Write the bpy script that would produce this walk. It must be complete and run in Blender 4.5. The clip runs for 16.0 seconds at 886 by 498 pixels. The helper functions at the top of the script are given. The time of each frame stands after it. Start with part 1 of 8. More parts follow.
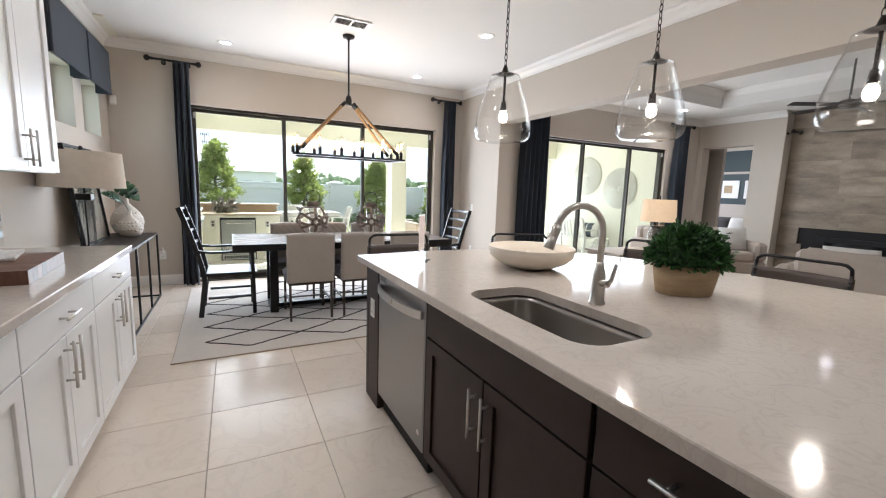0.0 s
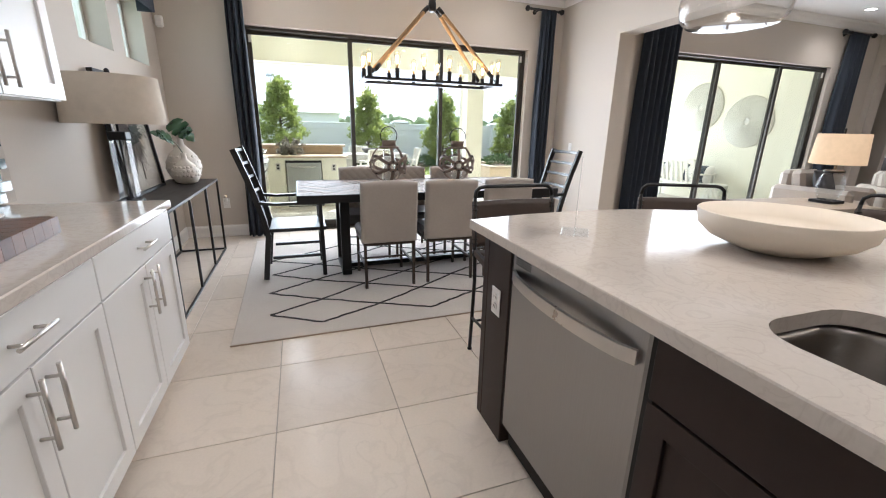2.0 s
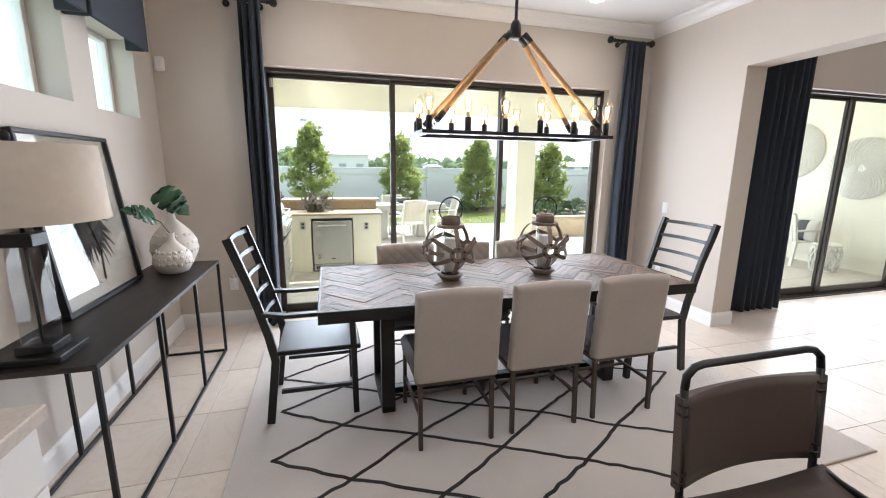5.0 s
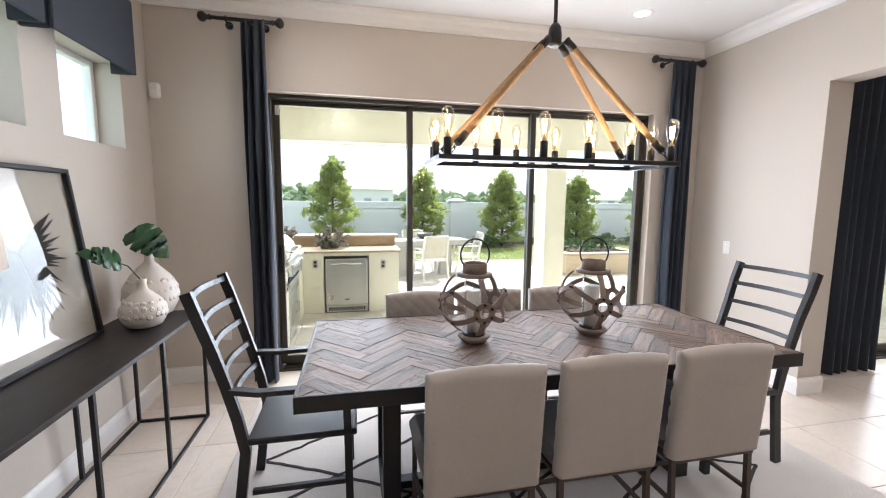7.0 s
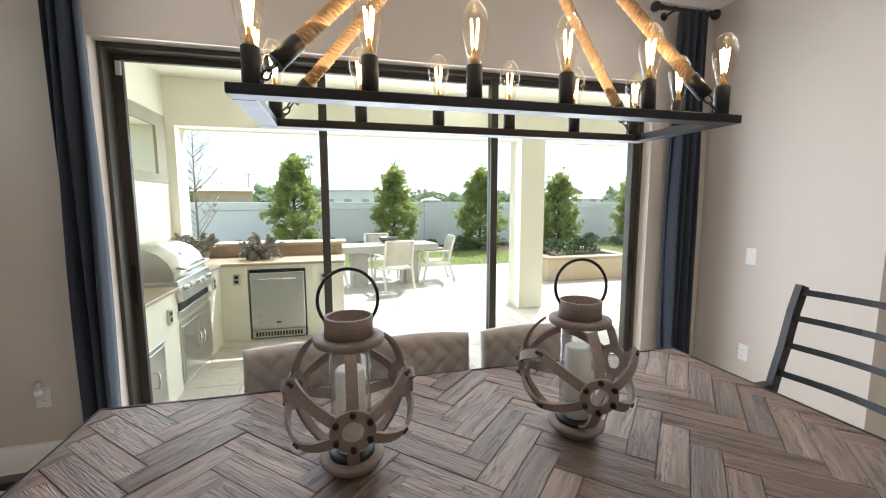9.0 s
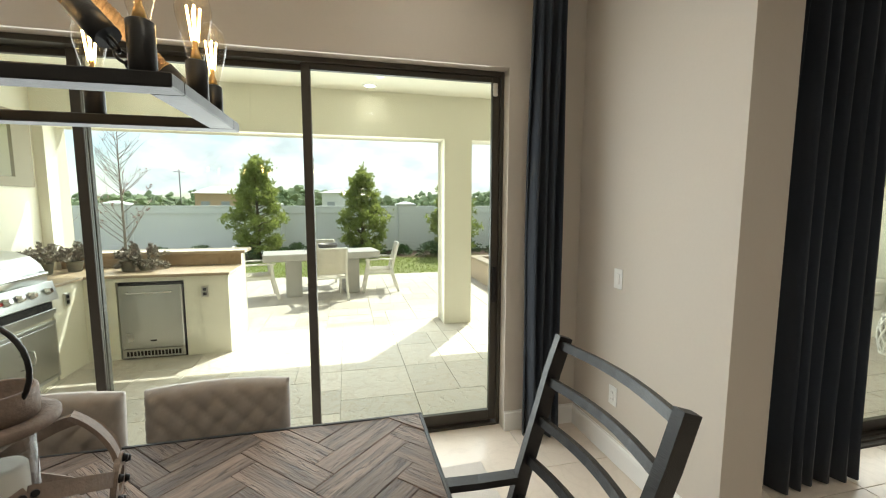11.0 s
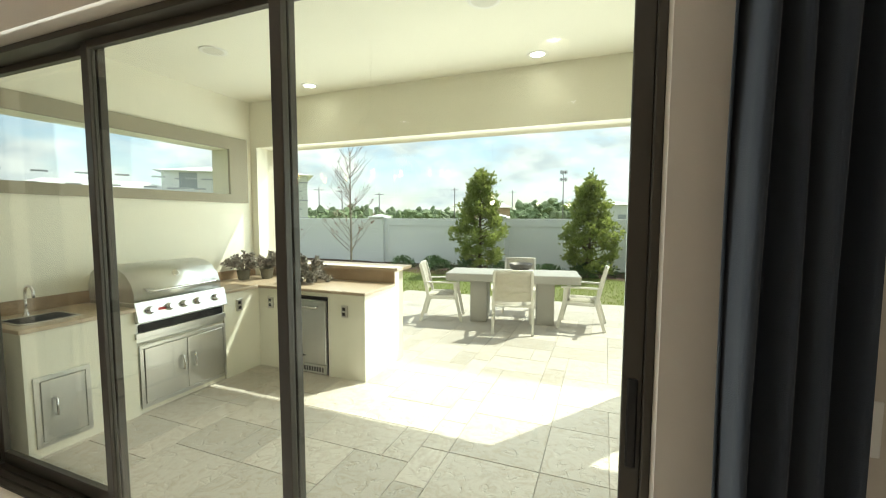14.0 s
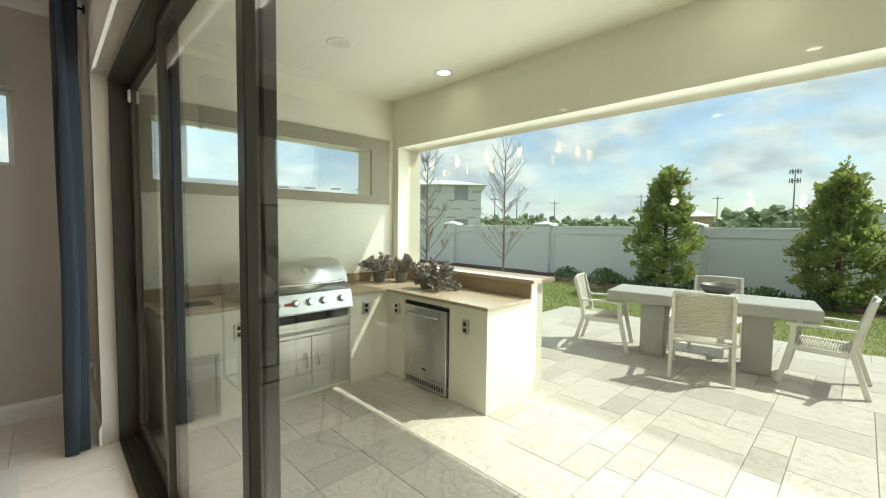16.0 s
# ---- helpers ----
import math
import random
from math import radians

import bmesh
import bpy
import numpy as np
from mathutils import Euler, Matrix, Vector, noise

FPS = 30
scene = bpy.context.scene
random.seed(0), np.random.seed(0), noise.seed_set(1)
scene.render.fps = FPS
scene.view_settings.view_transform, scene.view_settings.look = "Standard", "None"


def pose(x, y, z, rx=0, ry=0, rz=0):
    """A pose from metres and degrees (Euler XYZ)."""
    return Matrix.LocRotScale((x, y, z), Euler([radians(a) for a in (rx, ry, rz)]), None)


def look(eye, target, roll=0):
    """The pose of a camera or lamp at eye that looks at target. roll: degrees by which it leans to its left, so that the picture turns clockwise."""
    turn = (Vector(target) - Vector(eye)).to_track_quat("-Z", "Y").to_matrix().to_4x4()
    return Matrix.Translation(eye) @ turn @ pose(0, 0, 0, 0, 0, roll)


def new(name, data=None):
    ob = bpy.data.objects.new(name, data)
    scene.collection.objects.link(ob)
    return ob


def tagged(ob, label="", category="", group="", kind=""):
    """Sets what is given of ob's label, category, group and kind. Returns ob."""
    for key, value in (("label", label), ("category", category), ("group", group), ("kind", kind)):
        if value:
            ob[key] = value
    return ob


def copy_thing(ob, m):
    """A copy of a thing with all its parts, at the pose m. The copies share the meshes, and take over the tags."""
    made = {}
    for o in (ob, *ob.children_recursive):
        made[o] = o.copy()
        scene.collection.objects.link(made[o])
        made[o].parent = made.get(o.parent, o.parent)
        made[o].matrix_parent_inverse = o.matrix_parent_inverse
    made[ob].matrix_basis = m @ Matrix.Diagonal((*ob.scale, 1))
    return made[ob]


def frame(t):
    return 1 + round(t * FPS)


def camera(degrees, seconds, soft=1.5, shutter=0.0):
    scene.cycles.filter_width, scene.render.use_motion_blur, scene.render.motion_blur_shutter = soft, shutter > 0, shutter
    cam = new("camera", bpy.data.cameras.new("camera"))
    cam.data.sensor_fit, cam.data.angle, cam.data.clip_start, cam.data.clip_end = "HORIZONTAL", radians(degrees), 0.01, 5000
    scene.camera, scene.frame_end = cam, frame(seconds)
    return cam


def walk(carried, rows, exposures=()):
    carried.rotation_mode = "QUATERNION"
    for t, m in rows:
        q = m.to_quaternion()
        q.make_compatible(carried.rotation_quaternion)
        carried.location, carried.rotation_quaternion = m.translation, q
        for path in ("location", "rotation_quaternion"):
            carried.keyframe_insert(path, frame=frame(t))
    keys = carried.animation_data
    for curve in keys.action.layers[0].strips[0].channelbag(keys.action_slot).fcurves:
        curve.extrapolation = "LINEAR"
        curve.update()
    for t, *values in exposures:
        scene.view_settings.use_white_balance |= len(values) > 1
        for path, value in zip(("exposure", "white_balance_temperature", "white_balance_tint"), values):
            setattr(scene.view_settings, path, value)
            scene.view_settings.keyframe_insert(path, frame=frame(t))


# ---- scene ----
cam = camera(94.6, 16.0, soft=1.1)
PATH = [
    (0, (0.186, 0.098, 1.344), (1.099, 1.855, 1.065), 1.9),
    (0.5, (0.251, 0.394, 1.330), (1.006, 2.21, 0.968), 1.1),
    (1, (0.246, 0.592, 1.274), (0.912, 2.421, 0.814), 1.1),
    (1.5, (0.208, 0.848, 1.295), (0.838, 2.67, 0.763), 1.3),
    (2, (0.22, 1.075, 1.288), (0.854, 2.887, 0.728), 1.2),
    (2.5, (0.274, 1.277, 1.32), (0.942, 3.077, 0.758), 1.2),
    (3, (0.242, 1.489, 1.363), (0.939, 3.28, 0.807), 1.2),
    (3.5, (0.172, 1.755, 1.425), (0.86, 3.555, 0.887), 0.8),
    (4, (0.186, 1.997, 1.442), (0.828, 3.825, 0.946), 0.7),
    (4.5, (0.216, 2.221, 1.483), (0.797, 4.082, 1.038), 0.7),
    (7, (0.409, 2.892, 1.487), (0.83, 4.833, 1.259), 0.5),
    (7.5, (0.425, 3.167, 1.495), (0.85, 5.107, 1.256), 0.3),
    (8, (0.578, 3.419, 1.467), (1.007, 5.359, 1.235), 0.2),
    (8.5, (0.777, 3.633, 1.478), (1.233, 5.567, 1.252), 0.2),
    (9, (0.981, 3.809, 1.47), (1.475, 5.734, 1.244), -0.1),
    (9.5, (1.236, 3.889, 1.471), (1.753, 5.809, 1.253), -0.2),
    (10, (1.604, 3.865, 1.503), (2.118, 5.785, 1.28), -0.1),
    (12.5, (3.005, 4.615, 1.51), (3.064, 6.606, 1.332), -0.1),
    (13, (3.168, 4.873, 1.511), (2.973, 6.857, 1.349), -0.0),
    (13.5, (3.214, 5.126, 1.537), (2.733, 7.06, 1.368), 0.4),
    (14, (3.149, 5.413, 1.517), (2.416, 7.267, 1.365), 0.1),
    (14.5, (3.124, 5.769, 1.508), (2.163, 7.516, 1.359), 0.3),
    (15, (3.105, 6.04, 1.489), (1.964, 7.676, 1.347), 0.5),
    (15.2, (3.114, 6.117, 1.466), (1.912, 7.707, 1.342), 0.3),
    (15.5, (3.114, 6.206, 1.459), (1.824, 7.73, 1.34), 0.4),
    (15.8, (3.094, 6.225, 1.441), (1.721, 7.674, 1.328), 0.7),
    (16, (3.082, 6.231, 1.441), (1.652, 7.624, 1.329), 0.7),
]
EXPOSURES = [(0.0, 1.34, 5600, 12), (4.5, 1.42, 5600, 14), (7.0, 1.4, 5650, 15), (9.0, 1.08, 5700, 11), (10.0, 0.74, 6000, 5), (12.5, 0.62, 6350, 3), (14.0, 0.5, 6300, 1), (16.0, 0.16, 6100, 1)]
walk(cam, [(t, look(eye, target, roll)) for t, eye, target, roll in PATH], EXPOSURES)

# ---- daylight ----
SUN_AZ = math.atan2(0.58, 0.815)          # from +y towards +x
SUN_EL = radians(53)
world = bpy.data.worlds.new("sky_world")
scene.world = world
world.use_nodes = True
wn, wl = world.node_tree.nodes, world.node_tree.links
wn.clear()
sky = wn.new("ShaderNodeTexSky")
sky.sky_type = "NISHITA"
sky.sun_disc = False
sky.sun_elevation = SUN_EL
sky.sun_rotation = SUN_AZ
sky.air_density, sky.dust_density, sky.ozone_density = 1.0, 1.0, 1.2
# broken cumulus cloud over the blue
wtc = wn.new("ShaderNodeTexCoord")
wmap = wn.new("ShaderNodeMapping")
wmap.inputs["Scale"].default_value = (1.0, 1.0, 2.3)
wnoise = wn.new("ShaderNodeTexNoise")
wnoise.inputs["Scale"].default_value = 5.0
wnoise.inputs["Detail"].default_value = 8.0
wnoise.inputs["Roughness"].default_value = 0.55
wramp = wn.new("ShaderNodeValToRGB")
wramp.color_ramp.elements[0].position = 0.40
wramp.color_ramp.elements[1].position = 0.54
wshade = wn.new("ShaderNodeTexNoise")
wshade.inputs["Scale"].default_value = 9.0
wshade.inputs["Detail"].default_value = 5.0
wramp.color_ramp.elements[0].color = (0.28, 0.28, 0.28, 1)
wgrey = wn.new("ShaderNodeValToRGB")
wgrey.color_ramp.elements[0].position, wgrey.color_ramp.elements[0].color = 0.36, (4.0, 4.3, 4.7, 1)
wgrey.color_ramp.elements[1].position, wgrey.color_ramp.elements[1].color = 0.60, (6.1, 6.1, 6.1, 1)
wmix = wn.new("ShaderNodeMix")
wmix.data_type = "RGBA"
wbg = wn.new("ShaderNodeBackground")
wbg.inputs["Strength"].default_value = 0.15
wout = wn.new("ShaderNodeOutputWorld")
wl.new(wtc.outputs["Generated"], wmap.inputs["Vector"])
wl.new(wmap.outputs["Vector"], wnoise.inputs["Vector"])
wl.new(wmap.outputs["Vector"], wshade.inputs["Vector"])
wl.new(wnoise.outputs["Fac"], wramp.inputs["Fac"])
wl.new(wshade.outputs["Fac"], wgrey.inputs["Fac"])
wl.new(wramp.outputs["Color"], wmix.inputs["Factor"])
wl.new(sky.outputs["Color"], wmix.inputs["A"])
wl.new(wgrey.outputs["Color"], wmix.inputs["B"])
wl.new(wmix.outputs["Result"], wbg.inputs["Color"])
wl.new(wbg.outputs["Background"], wout.inputs["Surface"])

sun = new("sun", bpy.data.lights.new("sun", "SUN"))
sun.data.energy, sun.data.angle, sun.data.color = 4.3, radians(0.6), (1.0, 0.95, 0.87)
sun.matrix_world = look((math.sin(SUN_AZ) * math.cos(SUN_EL) * 30, math.cos(SUN_AZ) * math.cos(SUN_EL) * 30, math.sin(SUN_EL) * 30), (0, 0, 0))


def area_lamp(name, eye, target, w, h, watts, colour=(1, 1, 1)):
    lamp = new(name, bpy.data.lights.new(name, "AREA"))
    lamp.data.shape, lamp.data.size, lamp.data.size_y = "RECTANGLE", w, h
    lamp.data.energy, lamp.data.color = watts, colour
    lamp.matrix_world = look(eye, target)
    return lamp


# area lamps added at the sliding doors and high windows to boost sky light
area_lamp("daylight_dining", (1.5, 6.50, 1.25), (1.5, 0, 1.1), 3.3, 2.2, 30, (0.98, 0.99, 1.0))
area_lamp("daylight_living", (6.5, 5.80, 1.25), (6.5, 0, 1.1), 3.0, 2.2, 23, (0.98, 0.99, 1.0))
area_lamp("daylight_high_window", (-1.55, 5.80, 2.10), (3, 5.80, 1.4), 0.7, 0.6, 1.2, (0.80, 0.97, 1.0))
area_lamp("daylight_high_window", (-1.55, 4.95, 2.10), (3, 4.95, 1.4), 0.7, 0.6, 1.2, (0.80, 0.97, 1.0))

# fill lamps added in the patio openings to brighten shaded floor and walls
area_lamp("patio_sky_fill", (1.35, 9.45, 1.15), (1.35, 0, 1.3), 4.2, 2.2, 56, (0.97, 0.99, 1.0))
area_lamp("lanai_sky_fill", (6.2, 9.45, 1.15), (6.2, 0, 1.3), 4.4, 2.2, 46, (0.97, 0.99, 1.0))

# ---- materials ----
MATS = {}


def material(name, colour, rough=0.5, metal=0.0, vary=0.08, scale=3.0, fine=60.0, bump=0.0, bump_scale=80.0, tint=None,
             spec=0.5, coat=0.0, random_value=0.0, stretch=(1, 1, 1), sheen=0.0):
    """A surface with cloudy variation at two scales, rough patches and a fine relief."""
    if name in MATS:
        return MATS[name]
    m = bpy.data.materials.new(name)
    m.use_nodes = True
    n, l = m.node_tree.nodes, m.node_tree.links
    b = n["Principled BSDF"]
    tc, info = n.new("ShaderNodeTexCoord"), n.new("ShaderNodeObjectInfo")
    shift = n.new("ShaderNodeVectorMath")
    shift.operation = "ADD"
    times = n.new("ShaderNodeMath")
    times.operation = "MULTIPLY"
    times.inputs[1].default_value = 37.0
    l.new(info.outputs["Random"], times.inputs[0])
    mp = n.new("ShaderNodeMapping")
    mp.inputs["Scale"].default_value = stretch
    l.new(tc.outputs["Object"], mp.inputs["Vector"])
    l.new(mp.outputs["Vector"], shift.inputs[0])
    l.new(times.outputs[0], shift.inputs[1])
    big, small = n.new("ShaderNodeTexNoise"), n.new("ShaderNodeTexNoise")
    big.inputs["Scale"].default_value, big.inputs["Detail"].default_value = scale, 5.0
    small.inputs["Scale"].default_value, small.inputs["Detail"].default_value = fine, 3.0
    l.new(shift.outputs[0], big.inputs["Vector"])
    l.new(shift.outputs[0], small.inputs["Vector"])
    ramp = n.new("ShaderNodeValToRGB")
    c2 = tint or tuple(c * 0.72 for c in colour)
    ramp.color_ramp.elements[0].position, ramp.color_ramp.elements[1].position = 0.3, 0.7
    ramp.color_ramp.elements[0].color, ramp.color_ramp.elements[1].color = (*c2, 1), (*colour, 1)
    l.new(big.outputs["Fac"], ramp.inputs["Fac"])
    mix = n.new("ShaderNodeMix")
    mix.data_type = "RGBA"
    mix.inputs["Factor"].default_value = min(1.0, vary * 4)
    mix.inputs["A"].default_value = (*colour, 1)
    l.new(ramp.outputs["Color"], mix.inputs["B"])
    hsv = n.new("ShaderNodeHueSaturation")
    span = n.new("ShaderNodeMapRange")
    span.inputs["To Min"].default_value, span.inputs["To Max"].default_value = 1 - vary, 1 + vary
    l.new(small.outputs["Fac"], span.inputs["Value"])
    last = span.outputs[0]
    if random_value:
        rv = n.new("ShaderNodeMapRange")
        rv.inputs["To Min"].default_value, rv.inputs["To Max"].default_value = 1 - random_value, 1 + random_value
        l.new(info.outputs["Random"], rv.inputs["Value"])
        pr = n.new("ShaderNodeMath")
        pr.operation = "MULTIPLY"
        l.new(last, pr.inputs[0])
        l.new(rv.outputs[0], pr.inputs[1])
        last = pr.outputs[0]
    l.new(last, hsv.inputs["Value"])
    l.new(mix.outputs["Result"], hsv.inputs["Color"])
    l.new(hsv.outputs["Color"], b.inputs["Base Color"])
    rr = n.new("ShaderNodeMapRange")
    rr.inputs["To Min"].default_value, rr.inputs["To Max"].default_value = max(0.02, rough - 0.07), min(1, rough + 0.07)
    l.new(big.outputs["Fac"], rr.inputs["Value"])
    l.new(rr.outputs[0], b.inputs["Roughness"])
    b.inputs["Metallic"].default_value = metal
    b.inputs["Specular IOR Level"].default_value = spec
    b.inputs["Coat Weight"].default_value = coat
    b.inputs["Sheen Weight"].default_value = sheen
    if bump:
        bt = n.new("ShaderNodeTexNoise")
        bt.inputs["Scale"].default_value, bt.inputs["Detail"].default_value = bump_scale, 4.0
        l.new(shift.outputs[0], bt.inputs["Vector"])
        bp = n.new("ShaderNodeBump")
        bp.inputs["Strength"].default_value, bp.inputs["Distance"].default_value = bump, 0.004
        l.new(bt.outputs["Fac"], bp.inputs["Height"])
        l.new(bp.outputs["Normal"], b.inputs["Normal"])
    MATS[name] = m
    return m


def clear_glass(name, tint, gloss=1.45, rough=0.0):
    m = bpy.data.materials.new(name)
    m.use_nodes = True
    n, l = m.node_tree.nodes, m.node_tree.links
    n.clear()
    lw, tr, gl, mx, out = (n.new("ShaderNode" + k) for k in ("LayerWeight", "BsdfTransparent", "BsdfGlossy", "MixShader", "OutputMaterial"))
    pw, sc, ad = (n.new("ShaderNodeMath") for _ in range(3))
    pw.operation, sc.operation, ad.operation = "POWER", "MULTIPLY", "ADD"
    lw.inputs["Blend"].default_value = 0.5
    pw.inputs[1].default_value = 5.0
    f0 = ((gloss - 1) / (gloss + 1)) ** 2
    sc.inputs[1].default_value = 1 - f0
    ad.inputs[1].default_value = f0
    tr.inputs["Color"].default_value = (*tint, 1)
    gl.inputs["Roughness"].default_value = rough
    l.new(lw.outputs["Facing"], pw.inputs[0])
    l.new(pw.outputs[0], sc.inputs[0])
    l.new(sc.outputs[0], ad.inputs[0])
    l.new(ad.outputs[0], mx.inputs[0])
    l.new(tr.outputs[0], mx.inputs[1])
    l.new(gl.outputs[0], mx.inputs[2])
    l.new(mx.outputs[0], out.inputs[0])
    MATS[name] = m
    return m


def glow(name, colour, strength):
    m = bpy.data.materials.new(name)
    m.use_nodes = True
    b = m.node_tree.nodes["Principled BSDF"]
    b.inputs["Base Color"].default_value = (*colour, 1)
    b.inputs["Emission Color"].default_value = (*colour, 1)
    b.inputs["Emission Strength"].default_value = strength
    MATS[name] = m
    return m


def veined(name, base, vein, scale, rough, amount=0.5, coat=0.0, random_value=0.0, pits=0.0):
    """Stone or quartz: soft clouds and thin wandering veins."""
    m = material(name, base, rough, 0, 0.05, scale, 90, 0.0, tint=tuple(c * 0.9 for c in base), coat=coat, random_value=random_value)
    n, l = m.node_tree.nodes, m.node_tree.links
    hsv = [k for k in n if k.bl_idname == "ShaderNodeHueSaturation"][0]
    shift = [k for k in n if k.bl_idname == "ShaderNodeVectorMath"][0]
    b = n["Principled BSDF"]
    w = n.new("ShaderNodeTexNoise")
    w.inputs["Scale"].default_value, w.inputs["Detail"].default_value, w.inputs["Distortion"].default_value = scale * 1.7, 7, 1.6
    l.new(shift.outputs[0], w.inputs["Vector"])
    r = n.new("ShaderNodeValToRGB")
    e = r.color_ramp.elements
    e[0].position, e[0].color = 0.455, (0, 0, 0, 1)
    e[1].position, e[1].color = 0.545, (0, 0, 0, 1)
    k = e.new(0.5)
    k.color = (amount, amount, amount, 1)
    l.new(w.outputs["Fac"], r.inputs["Fac"])
    mx = n.new("ShaderNodeMix")
    mx.data_type = "RGBA"
    l.new(r.outputs["Color"], mx.inputs["Factor"])
    l.new(hsv.outputs["Color"], mx.inputs["A"])
    mx.inputs["B"].default_value = (*vein, 1)
    l.new(mx.outputs["Result"], b.inputs["Base Color"])
    if pits:
        p = n.new("ShaderNodeTexNoise")
        p.inputs["Scale"].default_value, p.inputs["Detail"].default_value, p.inputs["Distortion"].default_value = 14, 6, 0.8
        l.new(shift.outputs[0], p.inputs["Vector"])
        pr = n.new("ShaderNodeValToRGB")
        pr.color_ramp.elements[0].position, pr.color_ramp.elements[1].position = 0.34, 0.42
        l.new(p.outputs["Fac"], pr.inputs["Fac"])
        bp = n.new("ShaderNodeBump")
        bp.inputs["Strength"].default_value, bp.inputs["Distance"].default_value = pits, 0.004
        l.new(pr.outputs["Color"], bp.inputs["Height"])
        l.new(bp.outputs["Normal"], b.inputs["Normal"])
    return m


PAINT = material("wall_paint", (0.56, 0.505, 0.44), 0.75, vary=0.02, scale=0.8, bump=0.10, bump_scale=220, tint=(0.55, 0.49, 0.42))
CEIL = material("ceiling_paint", (0.80, 0.785, 0.76), 0.9, vary=0.02, scale=1.0, bump=0.35, bump_scale=90)
TRIM = material("white_trim", (0.82, 0.80, 0.77), 0.35, vary=0.015, scale=2)
STUCCO = material("cream_stucco", (0.84, 0.81, 0.69), 0.9, vary=0.03, scale=1.5, bump=0.5, bump_scale=120)
STUCCO_BAND = material("taupe_stucco_band", (0.36, 0.325, 0.25), 0.9, vary=0.04, scale=2, bump=0.5, bump_scale=120)
TILE = veined("beige_floor_tile", (0.76, 0.67, 0.575), (0.58, 0.50, 0.42), 2.2, 0.22, 0.22, random_value=0.05)
GROUT = material("tile_grout", (0.50, 0.45, 0.39), 0.9, vary=0.06, scale=8)
PAVER = veined("travertine_paver", (0.56, 0.515, 0.455), (0.38, 0.29, 0.20), 4.2, 0.62, 0.5, random_value=0.15, pits=0.8)
SAND = material("paver_joint_sand", (0.52, 0.47, 0.40), 0.95, vary=0.1, scale=20)
BRONZE = material("bronze_aluminium", (0.058, 0.050, 0.039), 0.42, 0.0, vary=0.08, scale=4, spec=0.35)
GLASS = clear_glass("door_glass", (0.952, 0.975, 0.93), 1.42)
THIN_GLASS = clear_glass("thin_clear_glass", (0.97, 0.975, 0.97), 1.5)
NAVY = material("navy_curtain_cloth", (0.022, 0.029, 0.042), 0.9, vary=0.12, scale=6, fine=300, bump=0.3, bump_scale=500, sheen=0.1)
BLACK_METAL = material("black_iron", (0.010, 0.0095, 0.009), 0.42, 0.2, vary=0.1, scale=12, bump=0.1, bump_scale=200)
WHITE_CAB = material("white_cabinet_paint", (0.83, 0.82, 0.80), 0.32, vary=0.012, scale=2)
ESPRESSO = material("espresso_cabinet", (0.034, 0.0215, 0.0185), 0.42, vary=0.10, scale=5, stretch=(1, 1, 0.2), fine=40, spec=0.25)
QUARTZ = veined("white_quartz", (0.62, 0.56, 0.50), (0.46, 0.40, 0.35), 6.0, 0.10, 0.32, coat=0.1)
STEEL = material("brushed_steel", (0.55, 0.54, 0.52), 0.27, 1.0, vary=0.05, scale=3, fine=260, stretch=(1, 1, 0.03), bump=0.05, bump_scale=300)
SATIN = material("satin_nickel", (0.60, 0.57, 0.53), 0.3, 1.0, vary=0.03, scale=8)
CHROME = material("polished_steel", (0.7, 0.7, 0.7), 0.1, 1.0, vary=0.02, scale=8)
PLASTIC_W = material("white_plastic", (0.78, 0.77, 0.74), 0.35, vary=0.01, scale=5)
# near-black that puts the shade of gaps into colour; also for dark parts
DARKGAP = material("dark_recess", (0.012, 0.012, 0.012), 0.8, vary=0.05)
LAMP_ON = glow("lit_led_lens", (1.0, 0.93, 0.82), 14)


# ---- mesh tools ----
def G():
    return bmesh.new()


